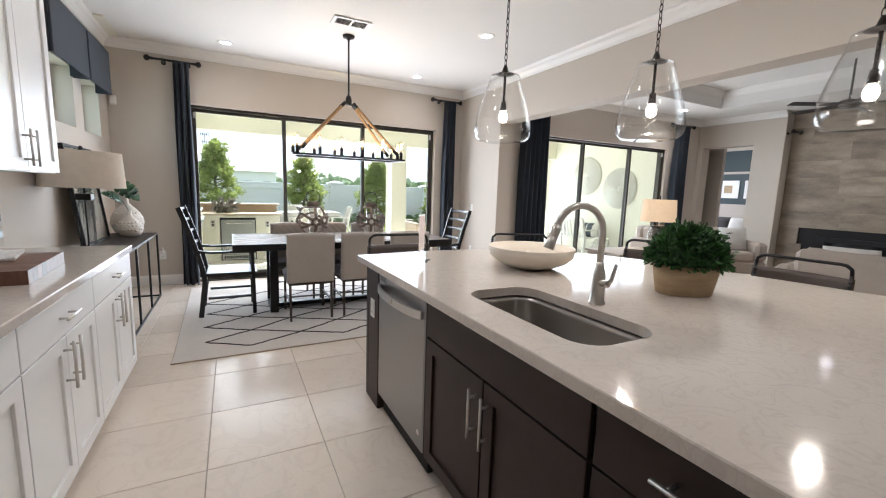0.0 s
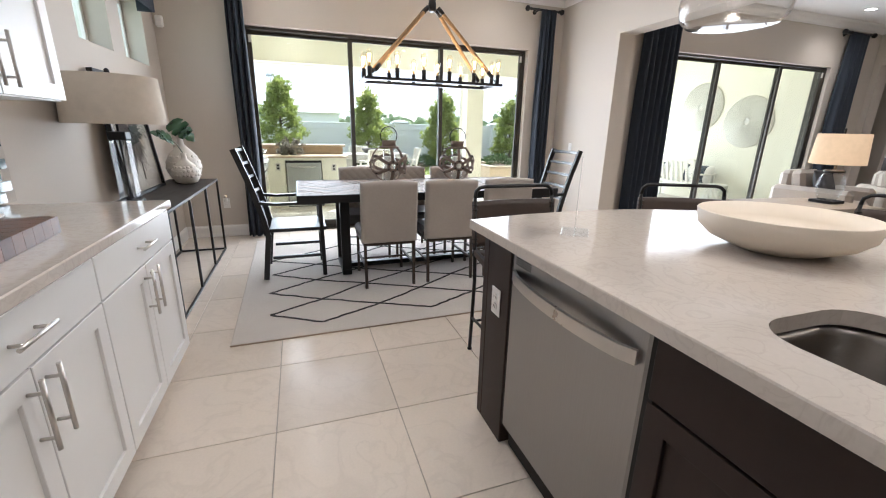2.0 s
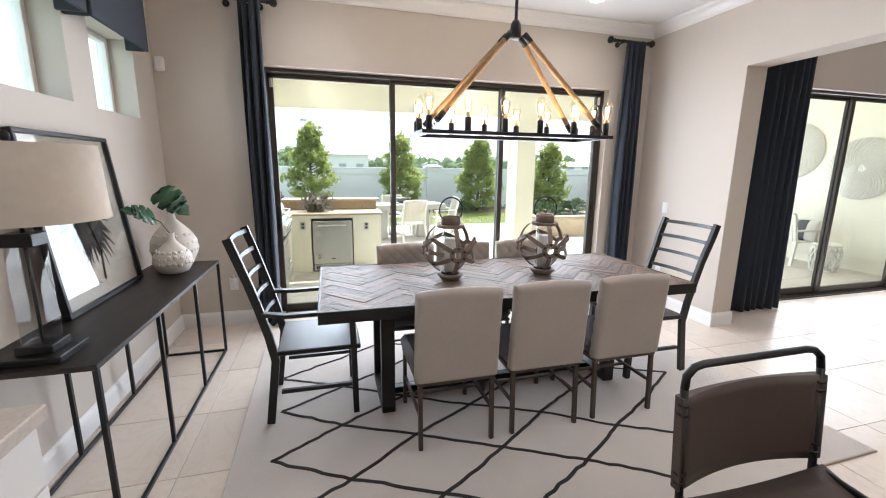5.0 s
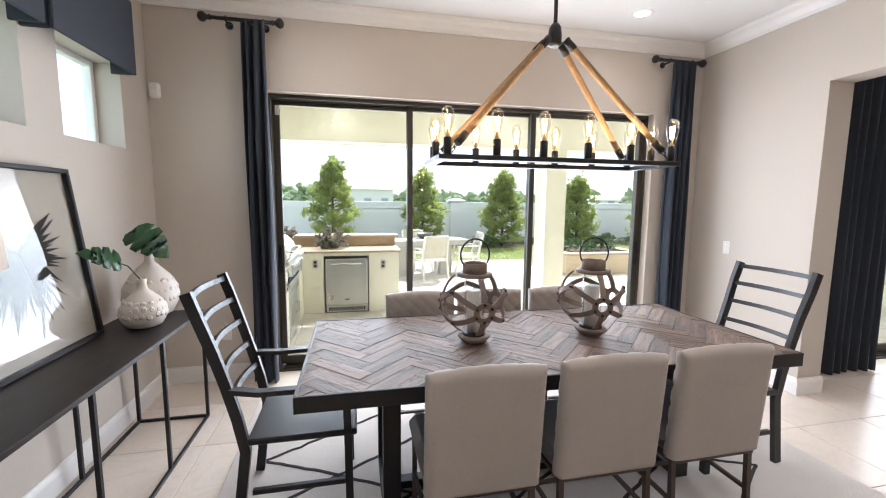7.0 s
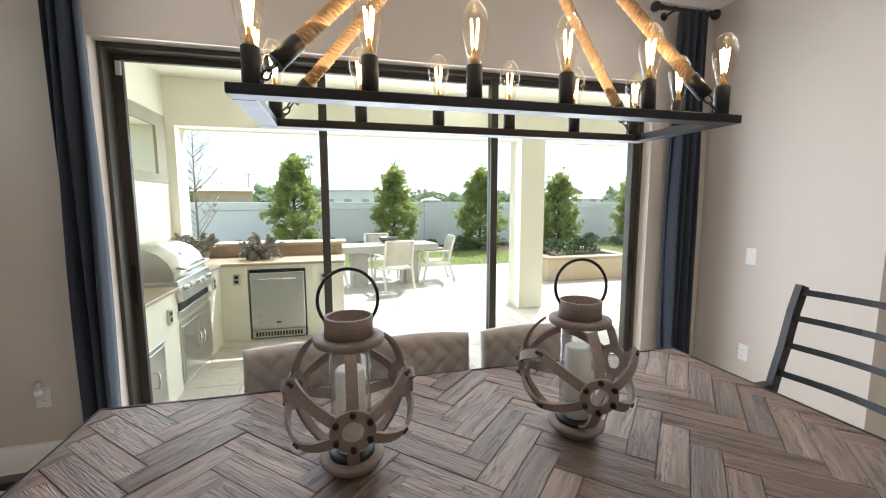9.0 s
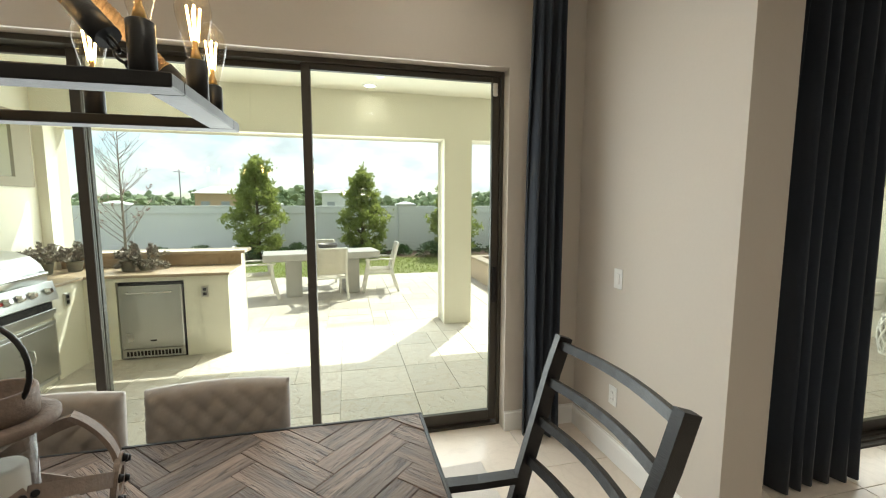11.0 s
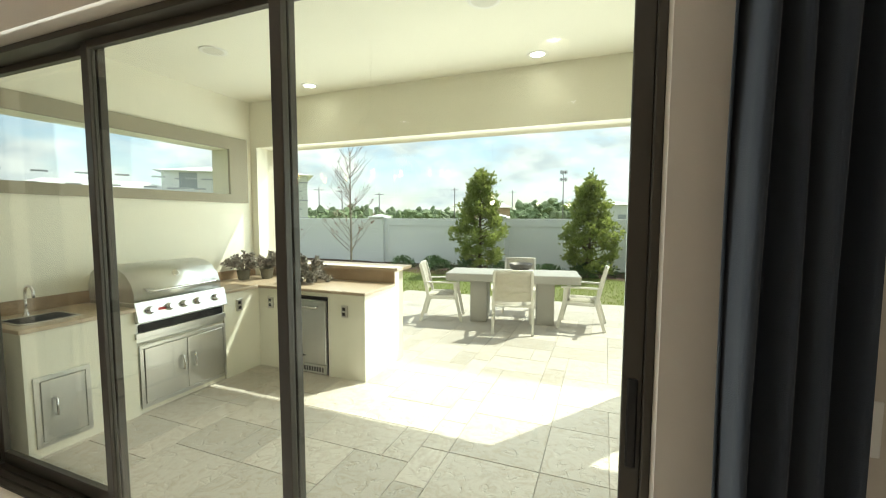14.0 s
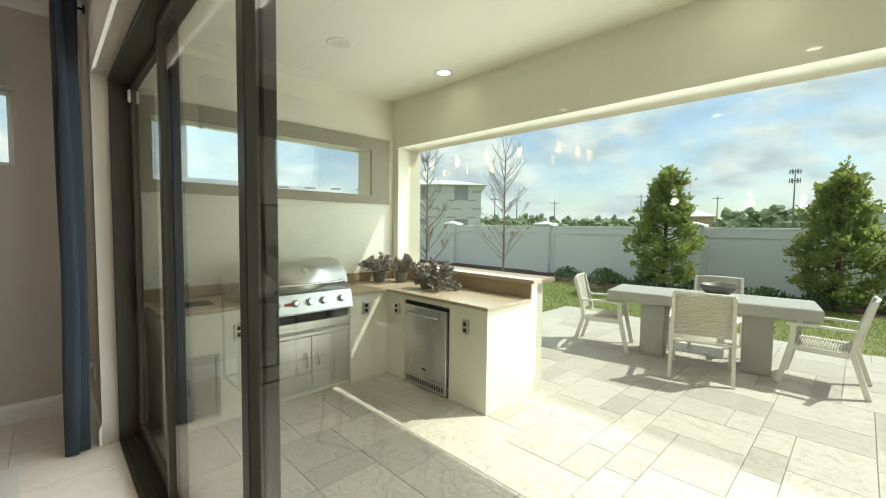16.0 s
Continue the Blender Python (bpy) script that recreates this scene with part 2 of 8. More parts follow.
def box(bm, x0, x1, y0, y1, z0, z1, b=0.0, m=None):
    c = ((x0 + x1) / 2, (y0 + y1) / 2, (z0 + z1) / 2)
    h = (abs(x1 - x0) / 2, abs(y1 - y0) / 2, abs(z1 - z0) / 2)
    b = min(b, min(h) * 0.9)
    S = [(i, j, k) for i in (-1, 1) for j in (-1, 1) for k in (-1, 1)]

    def vert(p):
        v = Vector(p)
        return bm.verts.new(m @ v if m else v)
    if b <= 0:
        v = {s: vert([c[a] + s[a] * h[a] for a in range(3)]) for s in S}
        for a in range(3):
            o, p = (a + 1) % 3, (a + 2) % 3
            for sgn in (-1, 1):
                loop = []
                for so, sp in ((-1, -1), (1, -1), (1, 1), (-1, 1)):
                    s = [0, 0, 0]
                    s[a], s[o], s[p] = sgn, so, sp
                    loop.append(v[tuple(s)])
                bm.faces.new(loop if sgn > 0 else loop[::-1])
        return
    v = {}
    for s in S:
        for a in range(3):
            v[s, a] = vert([c[i] + s[i] * (h[i] - (0 if i == a else b)) for i in range(3)])
    fs = []
    for a in range(3):
        o, p = (a + 1) % 3, (a + 2) % 3
        for sgn in (-1, 1):
            loop = []
            for so, sp in ((-1, -1), (1, -1), (1, 1), (-1, 1)):
                s = [0, 0, 0]
                s[a], s[o], s[p] = sgn, so, sp
                loop.append(v[tuple(s), a])
            fs.append(bm.faces.new(loop if sgn > 0 else loop[::-1]))
        for so in (-1, 1):
            for sp in (-1, 1):
                s1, s2 = [0, 0, 0], [0, 0, 0]
                s1[a], s1[o], s1[p] = -1, so, sp
                s2[a], s2[o], s2[p] = 1, so, sp
                s1, s2 = tuple(s1), tuple(s2)
                loop = [v[s1, o], v[s2, o], v[s2, p], v[s1, p]]
                fs.append(bm.faces.new(loop if so * sp > 0 else loop[::-1]))
    for s in S:
        loop = [v[s, 0], v[s, 1], v[s, 2]]
        fs.append(bm.faces.new(loop if s[0] * s[1] * s[2] > 0 else loop[::-1]))


def ring(bm, centre, u, w, r, seg, r2=None):
    r2 = r if r2 is None else r2
    return [bm.verts.new(centre + u * (r * math.cos(2 * math.pi * k / seg)) + w * (r2 * math.sin(2 * math.pi * k / seg))) for k in range(seg)]


def bridge(bm, a, b, smooth=True):
    for k in range(len(a)):
        f = bm.faces.new((a[k], a[(k + 1) % len(a)], b[(k + 1) % len(a)], b[k]))
        f.smooth = smooth


def cyl(bm, p0, p1, r0, r1=None, seg=12, caps=True):
    p0, p1 = Vector(p0), Vector(p1)
    r1 = r0 if r1 is None else r1
    d = (p1 - p0).normalized()
    u = d.orthogonal().normalized()
    w = d.cross(u)
    a, b = ring(bm, p0, u, w, r0, seg), ring(bm, p1, u, w, r1, seg)
    bridge(bm, a, b)
    if caps:
        bm.faces.new(a[::-1])
        bm.faces.new(b)


def tube(bm, pts, r, seg=8, closed=False, flat=None):
    """A bar along pts; flat=(half width, half thickness, up) gives a strap."""
    pts = [Vector(p) for p in pts]
    n = len(pts)
    rings, u = [], None
    for i, p in enumerate(pts):
        if closed:
            d = pts[(i + 1) % n] - pts[i - 1]
        else:
            d = pts[min(i + 1, n - 1)] - pts[max(i - 1, 0)]
        d.normalize()
        if flat:
            w = flat[2] if isinstance(flat[2], Vector) else flat[2](p)
            side = d.cross(w).normalized()
            w2 = side.cross(d).normalized()
            a, t = flat[0], flat[1]
            rings.append([bm.verts.new(p + side * sx * a + w2 * sz * t) for sx, sz in ((-1, -1), (1, -1), (1, 1), (-1, 1))])
            continue
        u = d.orthogonal().normalized() if u is None else (u - d * u.dot(d)).normalized()
        rad = r[i] if isinstance(r, (list, tuple)) else r
        rings.append(ring(bm, p, u, d.cross(u), rad, seg))
    for i in range(n - 1 + (1 if closed else 0)):
        bridge(bm, rings[i], rings[(i + 1) % n], not flat)
    if not closed:
        bm.faces.new(rings[0][::-1])
        bm.faces.new(rings[-1])


def lathe(bm, prof, seg=32, at=(0, 0, 0), sx=1.0, sy=1.0, cap0=True, cap1=True):
    at = Vector(at)
    rings = [[bm.verts.new(at + Vector((r * sx * math.cos(2 * math.pi * k / seg), r * sy * math.sin(2 * math.pi * k / seg), z))) for k in range(seg)] for r, z in prof]
    for a, b in zip(rings, rings[1:]):
        bridge(bm, a, b)
    if cap0:
        bm.faces.new(rings[0][::-1])
    if cap1:
        bm.faces.new(rings[-1])
    return rings


def arc(c, r, a0, a1, n, plane="xz"):
    out = []
    for k in range(n + 1):
        a = radians(a0 + (a1 - a0) * k / n)
        p = [c[0], c[1], c[2]]
        p["xyz".index(plane[0])] += r * math.cos(a)
        p["xyz".index(plane[1])] += r * math.sin(a)
        out.append(tuple(p))
    return out


def mesh_of(name, bm, mat):
    bmesh.ops.recalc_face_normals(bm, faces=bm.faces)
    me = bpy.data.meshes.new(name)
    bm.to_mesh(me)
    bm.free()
    me.materials.append(mat)
    return me


def part(name, bm, mat, parent=None, label="", recalc=True):
    me = mesh_of(name, bm, mat)
    ob = new(name, me)
    if parent is not None:
        ob.parent = parent
    if label:
        tagged(ob, label)
    return ob


def thing(name, label, category, at=(0, 0, 0), rz=0.0, group="", kind=""):
    ob = new(name)
    ob.empty_display_size = 0.1
    ob.matrix_basis = pose(*at, 0, 0, rz)
    return tagged(ob, label, category, group, kind)


def structure(name, bm, mat, label="", category=""):
    ob = part(name, bm, mat)
    return tagged(ob, label, category, kind="structure")


def wall_with_holes(bm, axis, p0, p1, a0, a1, z0, z1, holes):
    """A wall between p0 and p1 on axis, from a0 to a1 along it, with holes (b0, b1, h0, h1) cut right through."""
    def put(b0, b1, h0, h1):
        if b1 - b0 < 1e-4 or h1 - h0 < 1e-4:
            return
        if axis == "x":
            box(bm, p0, p1, b0, b1, h0, h1)
        else:
            box(bm, b0, b1, p0, p1, h0, h1)
    cur = a0
    for b0, b1, h0, h1 in sorted(holes):
        put(cur, b0, z0, z1)
        put(b0, b1, z0, h0)
        put(b0, b1, h1, z1)
        cur = b1
    put(cur, a1, z0, z1)


# ---- structure: dining, kitchen and living room ----
H = 3.02          # ceiling
XL, YB, XR = -1.09, 6.457, 3.79
DOOR = (-0.268, 3.275, 2.35)
LRY = 5.70        # living room's garden wall
LRX = 9.30
PZ = -0.085       # patio level

bm = G()
wall_with_holes(bm, "x", XL - 0.22, XL, -3.0, YB + 0.24, 0, H, [(4.665, 5.235, 1.825, 2.37), (5.49, 6.095, 1.825, 2.37)])
structure("wall_west", bm, PAINT, "warm greige painted wall with two high windows", "wall")
bm = G()
wall_with_holes(bm, "y", YB, YB + 0.24, XL, 4.02, 0, H, [(DOOR[0], DOOR[1], 0, DOOR[2])])
structure("wall_north", bm, PAINT, "warm greige wall with a wide door opening", "wall")
bm = G()
box(bm, XR, XR + 0.23, 5.31, YB, 0, H)
structure("wall_pier", bm, PAINT, "short greige wall ending beside the living room", "wall")
bm = G()
box(bm, XR, XR + 0.23, -3.0, 5.31, 2.385, H)
structure("beam", bm, PAINT, "dropped greige beam over the wide opening", "beam")
bm = G()
wall_with_holes(bm, "y", LRY, LRY + 0.22, XR + 0.23, LRX + 0.2, 0, H + 0.4, [(4.95, 8.25, 0, 2.35)])
structure("wall_living_north", bm, PAINT, "greige living room wall with sliding doors", "wall")
bm = G()
wall_with_holes(bm, "x", LRX, LRX + 0.25, 4.12, LRY, 0, H + 0.4, [(4.63, 5.60, 0, 2.44)])
structure("wall_living_east", bm, PAINT, "greige wall with an open doorway", "wall")
bm = G()
box(bm, LRX + 0.25, LRX + 0.45, -3.2, 4.12, 0, H + 0.4)
structure("wall_chimney", bm, PAINT, "plain wall behind the stone cladding", "wall")
# unseen wall added to close the rooms on the south side
bm = G()
box(bm, XL - 0.22, LRX + 0.5, -3.2, -3.0, 0, H + 0.4)
structure("wall_south", bm, PAINT, "plain unseen greige wall closing the kitchen", "wall")
bm = G()
box(bm, XL - 0.22, XR + 0.23, -3.2, YB + 0.24, H, H + 0.15)
structure("ceiling", bm, CEIL, "white knockdown textured ceiling", "ceiling")
bm = G()
X0, X1 = XR + 0.23, LRX + 0.5
for a in ((X0, X1, 4.75, LRY + 0.22), (X0, X1, -3.2, 0.2), (X0, 5.0, 0.2, 4.75), (8.3, X1, 0.2, 4.75)):
    box(bm, *a, H, H + 0.35)
box(bm, 5.0, 8.3, 0.2, 4.75, H + 0.30, H + 0.42)
structure("ceiling_living", bm, CEIL, "white tray ceiling in the living room", "ceiling")

# crown moulding: a stepped cove, in straight runs
def crown_run(name, p0, p1, inward):
    d = Vector(p1) - Vector(p0)
    inward = Vector(inward)
    prof = [(0, 0), (0.0, -0.115), (0.012, -0.115), (0.018, -0.09), (0.045, -0.05), (0.075, -0.03), (0.085, -0.012), (0.085, 0)]
    bmc = G()
    loops = []
    for p in (p0, p1):
        loops.append([bmc.verts.new(Vector(p) + inward * (a + 0.001) + Vector((0, 0, b - 0.001))) for a, b in prof])
    for k in range(len(prof)):
        bmc.faces.new((loops[0][k], loops[0][(k + 1) % len(prof)], loops[1][(k + 1) % len(prof)], loops[1][k]))
    bmc.faces.new(loops[0])
    bmc.faces.new(loops[1][::-1])
    structure(name, bmc, TRIM, "white crown moulding", "moulding")


crown_run("crown_north", (XL, YB, H), (XR, YB, H), (0, -1, 0))
crown_run("crown_west", (XL, -3, H), (XL, YB, H), (1, 0, 0))
crown_run("crown_east", (XR, -3, H), (XR, YB, H), (-1, 0, 0))
crown_run("crown_living_north", (4.02, LRY, H), (LRX, LRY, H), (0, -1, 0))
crown_run("crown_living_east", (LRX, 4.12, H), (LRX, LRY, H), (-1, 0, 0))
crown_run("crown_tray_north", (5.0, 4.75, H + 0.3), (8.3, 4.75, H + 0.3), (0, -1, 0))
crown_run("crown_tray_east", (8.3, 0.2, H + 0.3), (8.3, 4.75, H + 0.3), (-1, 0, 0))


def baseboard(name, p0, p1, inward):
    d = (Vector(p1) - Vector(p0))
    prof = [(0.001, 0), (0.016, 0), (0.016, 0.10), (0.012, 0.118), (0.006, 0.125), (0.005, 0.135), (0.001, 0.135)]
    bmc = G()
    inward = Vector(inward)
    loops = [[bmc.verts.new(Vector(p) + inward * a + Vector((0, 0, b + 0.001))) for a, b in prof] for p in (p0, p1)]
    for k in range(len(prof)):
        bmc.faces.new((loops[0][k], loops[0][(k + 1) % len(prof)], loops[1][(k + 1) % len(prof)], loops[1][k]))
    bmc.faces.new(loops[0])
    bmc.faces.new(loops[1][::-1])
    structure(name, bmc, TRIM, "white moulded baseboard", "baseboard")


baseboard("baseboard_west", (XL, 3.52, 0), (XL, YB, 0), (1, 0, 0))
baseboard("baseboard_north_a", (XL, YB, 0), (DOOR[0], YB, 0), (0, -1, 0))
baseboard("baseboard_north_b", (DOOR[1], YB, 0), (XR, YB, 0), (0, -1, 0))
baseboard("baseboard_pier", (XR, 5.31, 0), (XR, YB, 0), (-1, 0, 0))
baseboard("baseboard_pier_end", (XR - 0.016, 5.31, 0), (XR + 0.246, 5.31, 0), (0, -1, 0))
baseboard("baseboard_pier_back", (XR + 0.23, 5.31, 0), (XR + 0.23, LRY, 0), (1, 0, 0))
baseboard("baseboard_living_a", (4.02, LRY, 0), (4.95, LRY, 0), (0, -1, 0))
baseboard("baseboard_living_b", (8.25, LRY, 0), (LRX, LRY, 0), (0, -1, 0))
baseboard("baseboard_living_c", (LRX, 4.12, 0), (LRX, 4.63, 0), (-1, 0, 0))

# floor bed under the tiles
bm = G()
box(bm, XL - 0.22, LRX + 4.0, -3.2, LRY + 0.22, -0.25, -0.006)
box(bm, XL - 0.22, XR + 0.23, LRY + 0.22, YB + 0.24, -0.25, -0.006)
floor = structure("floor", bm, GROUT, "large beige porcelain tiles with grey grout", "floor")

# ---- structure: patio shell ----
PX = -0.915
bm = G()
wall_with_holes(bm, "x", PX - 0.25, PX, YB + 0.24, 9.62, PZ - 0.2, 2.9, [(6.86, 8.94, 1.785, 2.30)])
structure("wall_patio_west", bm, STUCCO, "cream stucco patio wall with a long opening", "wall")
bm = G()
wall_with_holes(bm, "x", PX, PX + 0.03, 6.75, 9.19, 1.69, 2.44, [(6.86, 8.94, 1.785, 2.30)])
structure("trim_patio_window", bm, STUCCO_BAND, "raised taupe stucco band round the opening", "trim")
bm = G()
box(bm, PX - 0.25, -0.817, 9.27, 9.62, PZ - 0.2, 2.36)
structure("patio_pilaster", bm, STUCCO, "cream stucco pilaster", "pilaster")
bm = G()
box(bm, PX - 0.25, 9.4, 9.27, 9.62, 2.36, 2.9)
structure("patio_beam", bm, STUCCO, "cream stucco beam over the patio opening", "beam")
bm = G()
box(bm, 3.53, 3.90, 9.25, 9.64, PZ - 0.2, 2.36)
structure("patio_column", bm, STUCCO, "square cream stucco column", "column")
bm = G()
box(bm, PX - 0.25, XR + 0.23, YB + 0.24, 9.62, 2.9, 3.0)
box(bm, XR + 0.23, 9.4, LRY + 0.22, 9.62, 2.9, 3.0)
structure("patio_ceiling", bm, STUCCO, "smooth cream patio ceiling", "ceiling")
bm = G()
box(bm, 8.50, 8.75, LRY + 0.22, 9.62, PZ - 0.2, 2.9)
structure("wall_patio_east", bm, STUCCO, "white stucco wall with two woven discs", "wall")
# unseen slabs added to close house and patio from above
bm = G()
box(bm, PX - 0.6, 10, LRY, 10.1, 3.42, 3.6)
box(bm, -2, 10, -3.5, LRY, 3.5, 3.65)
structure("roof", bm, STUCCO_BAND, "plain unseen roof closing house and patio", "roof")
# unseen strips added to close the gap between ceiling and roof
bm = G()
box(bm, PX - 0.25, 9.4, 9.5, 9.62, 2.9, 3.42)
box(bm, PX - 0.25, PX, LRY, 9.5, 3.0, 3.42)
structure("roof_parapet", bm, STUCCO, "unseen cream stucco fascia under the roof", "fascia")
bm = G()
box(bm, -0.9, 9.2, LRY + 0.22, 13.5, PZ - 0.25, PZ - 0.012)
patio = structure("patio", bm, SAND, "travertine paved patio in mixed sizes", "patio")

# one sheet of ground to the horizon
GRASSG = material("lawn_soil", (0.15, 0.185, 0.05), 0.95, vary=0.3, scale=0.4, fine=25, tint=(0.20, 0.20, 0.08), bump=0.6, bump_scale=60)
bm = G()
vs = [bm.verts.new((x, y, -0.13)) for x, y in ((-900, -900), (900, -900), (900, 1500), (-900, 1500))]
bm.faces.new(vs)
structure("ground", bm, GRASSG, "green lawn and field to the horizon", "ground")


# ---- sliding doors ----
def sliding_door(name, x0, x1, y, z1, mull, label, sill):
    """Three leaves of glass in bronze frames on three tracks, in an outer frame."""
    t = thing(name, label, "sliding door", (x0, y, 0), kind="structure")
    w = x1 - x0
    bm = G()
    box(bm, 0, 0.022, 0, 0.15, 0, z1, 0.003)
    box(bm, w - 0.022, w, 0, 0.15, 0, z1, 0.003)
    part("side_frame", bm, BRONZE, t)
    bm = G()
    box(bm, 0.022, w - 0.022, 0, 0.15, z1 - 0.03, z1, 0.003)
    part("head_frame", bm, BRONZE, t)
    bm = G()
    box(bm, 0.022, w - 0.022, 0.0, 0.17, -0.006, 0.012, 0.002)
    for k in (0.03, 0.075, 0.12):
        box(bm, 0.055, w - 0.055, k, k + 0.008, 0.012, 0.028)
    part("track", bm, sill, t)
    edges = [0.022] + [m - x0 for m in mull] + [w - 0.022]
    for k in range(len(edges) - 1):
        a, b = edges[k], edges[k + 1]
        yy = 0.105 - 0.042 * k
        a2, b2 = a - (0.025 if k else 0), b + (0.025 if k < len(edges) - 2 else 0)
        leaf = G()
        box(leaf, a2, a2 + 0.05, yy, yy + 0.034, 0.03, z1 - 0.03, 0.003)
        box(leaf, b2 - 0.05, b2, yy, yy + 0.034, 0.03, z1 - 0.03, 0.003)
        box(leaf, a2 + 0.05, b2 - 0.05, yy, yy + 0.034, z1 - 0.064, z1 - 0.03, 0.003)
        box(leaf, a2 + 0.05, b2 - 0.05, yy, yy + 0.034, 0.03, 0.10, 0.003)
        lf = part("leaf_frame", leaf, BRONZE, t)
        g = G()
        box(g, a2 + 0.05, b2 - 0.05, yy + 0.014, yy + 0.020, 0.10, z1 - 0.064)
        pane = part("pane", g, GLASS, lf)
        pane.visible_shadow = False
        if k != 1:
            h = G()
            hx = a2 + 0.012 if k == 0 else b2 - 0.038
            box(h, hx, hx + 0.026, yy - 0.012, yy, 0.86, 1.10, 0.004)
            part("pull_handle", h, BLACK_METAL, lf)
            s = G()
            sx = a2 + 0.018 if k == 0 else b2 - 0.048
            box(s, sx, sx + 0.030, yy - 0.014, yy, z1 - 0.15, z1 - 0.07, 0.004)
            part("alarm_contact", s, PLASTIC_W, lf)
    return t


sliding_door("sliding_door_1", DOOR[0], DOOR[1], YB + 0.085, DOOR[2], (0.905, 2.065), "three-leaf bronze framed sliding glass door", BRONZE)
sliding_door("sliding_door_2", 4.95, 8.25, LRY + 0.05, 2.35, (6.03, 7.25), "bronze framed sliding glass door to the lanai", BRONZE)


# ---- curtains and rods ----
def curtain(x0, x1, y, z0, z1, folds, label):
    t = thing("curtain", label, "curtain", ((x0 + x1) / 2, y, z0))
    bm = G()
    w, n, rows = x1 - x0, folds * 10, 10
    grid = []
    for r in range(rows + 1):
        f = r / rows
        row = []
        spread = 1.0 + 0.10 * (1 - f) ** 2
        for k in range(n + 1):
            u = k / n
            amp = 0.052 * (1 + 0.25 * math.sin(9 * u + 3 * f))
            x = (u - 0.5) * w * spread + 0.006 * math.sin(7 * f + 11 * u)
            yy = amp * math.sin(2 * math.pi * folds * u + 0.5 * math.sin(4 * f)) - 0.012 * (1 - f)
            row.append(bm.verts.new((x, yy, f * (z1 - z0))))
        grid.append(row)
    for a, b in zip(grid, grid[1:]):
        for k in range(n):
            bm.faces.new((a[k], a[k + 1], b[k + 1], b[k])).smooth = True
    ob = part("cloth", bm, NAVY, t)
    sol = ob.modifiers.new("thickness", "SOLIDIFY")
    sol.thickness = 0.004
    hem = G()
    box(hem, -w / 2, w / 2, -0.012, 0.012, z1 - z0 - 0.006, z1 - z0 + 0.022, 0.004)
    part("heading", hem, NAVY, t)
    return t


def curtain_rod(x0, x1, y, z, label, wall_y):
    t = thing("curtain_rod", label, "curtain rod", (x0, y, z))
    w = x1 - x0
    bm = G()
    cyl(bm, (0, 0, 0), (w, 0, 0), 0.014)
    part("rod", bm, BLACK_METAL, t)
    for x, s in ((0, -1), (w, 1)):
        f = G()
        lathe(f, [(0.012, 0), (0.02, 0.004), (0.02, 0.012), (0.013, 0.018), (0.02, 0.03), (0.033, 0.045), (0.036, 0.06), (0.03, 0.077), (0.012, 0.088)], 16)
        bmesh.ops.rotate(f, verts=f.verts, cent=(0, 0, 0), matrix=Matrix.Rotation(radians(90 * s), 3, "Y"))
        bmesh.ops.translate(f, verts=f.verts, vec=(x, 0, 0))
        part("finial", f, BLACK_METAL, t)
    for x in (0.10, w - 0.06):
        b = G()
        cyl(b, (x, 0, -0.012), (x, wall_y - y - 0.001, -0.012), 0.008)
        cyl(b, (x, wall_y - y - 0.008, -0.012), (x, wall_y - y - 0.001, -0.012), 0.028, seg=16)
        tube(b, arc((x, 0, 0), 0.017, 0, 360, 12, "yz")[:-1], 0.005, 6, closed=True)
        part("bracket", b, BLACK_METAL, t)
    return t


curtain_rod(-0.60, -0.18, 6.355, 2.82, "black iron curtain rod with ball finials", YB)
curtain(-0.40, -0.225, 6.355, 0.01, 2.81, 3, "dark navy curtain hanging in narrow folds")
curtain_rod(3.22, 3.62, 6.355, 2.82, "black iron curtain rod with ball finials", YB)
curtain(3.375, 3.585, 6.355, 0.01, 2.81, 4, "dark navy curtain gathered beside the door")
curtain(4.42, 4.98, 5.60, 0.01, 2.82, 6, "dark navy curtain beside the living room door")
curtain(8.35, 8.75, 5.60, 0.01, 2.82, 4, "dark navy curtain beside the living room door")
curtain_rod(4.30, 5.02, 5.60, 2.84, "black iron curtain rod with ball finials", LRY)
curtain_rod(8.25, 8.85, 5.60, 2.84, "black iron curtain rod with ball finials", LRY)


# ---- high windows, valances ----
def high_window(name, y0, y1):
    t = thing(name, "small high window with a white frame", "window", (XL - 0.20, y0, 1.825), kind="structure")
    w, h = y1 - y0, 0.545
    bm = G()
    box(bm, 0.0, 0.05, 0, 0.035, 0, h, 0.003)
    box(bm, 0.0, 0.05, w - 0.035, w, 0, h, 0.003)
    box(bm, 0.0, 0.05, 0.035, w - 0.035, 0, 0.035, 0.003)
    box(bm, 0.0, 0.05, 0.035, w - 0.035, h - 0.035, h, 0.003)
    part("window_frame", bm, TRIM, t)
    g = G()
    box(g, 0.02, 0.026, 0.035, w - 0.035, 0.035, h - 0.035)
    part("pane", g, GLASS, t).visible_shadow = False


high_window("window_1", 4.665, 5.235)
high_window("window_2", 5.49, 6.095)

VALANCE = material("navy_valance_cloth", (0.035, 0.042, 0.055), 0.85, vary=0.1, scale=8, fine=300, bump=0.3, bump_scale=450)


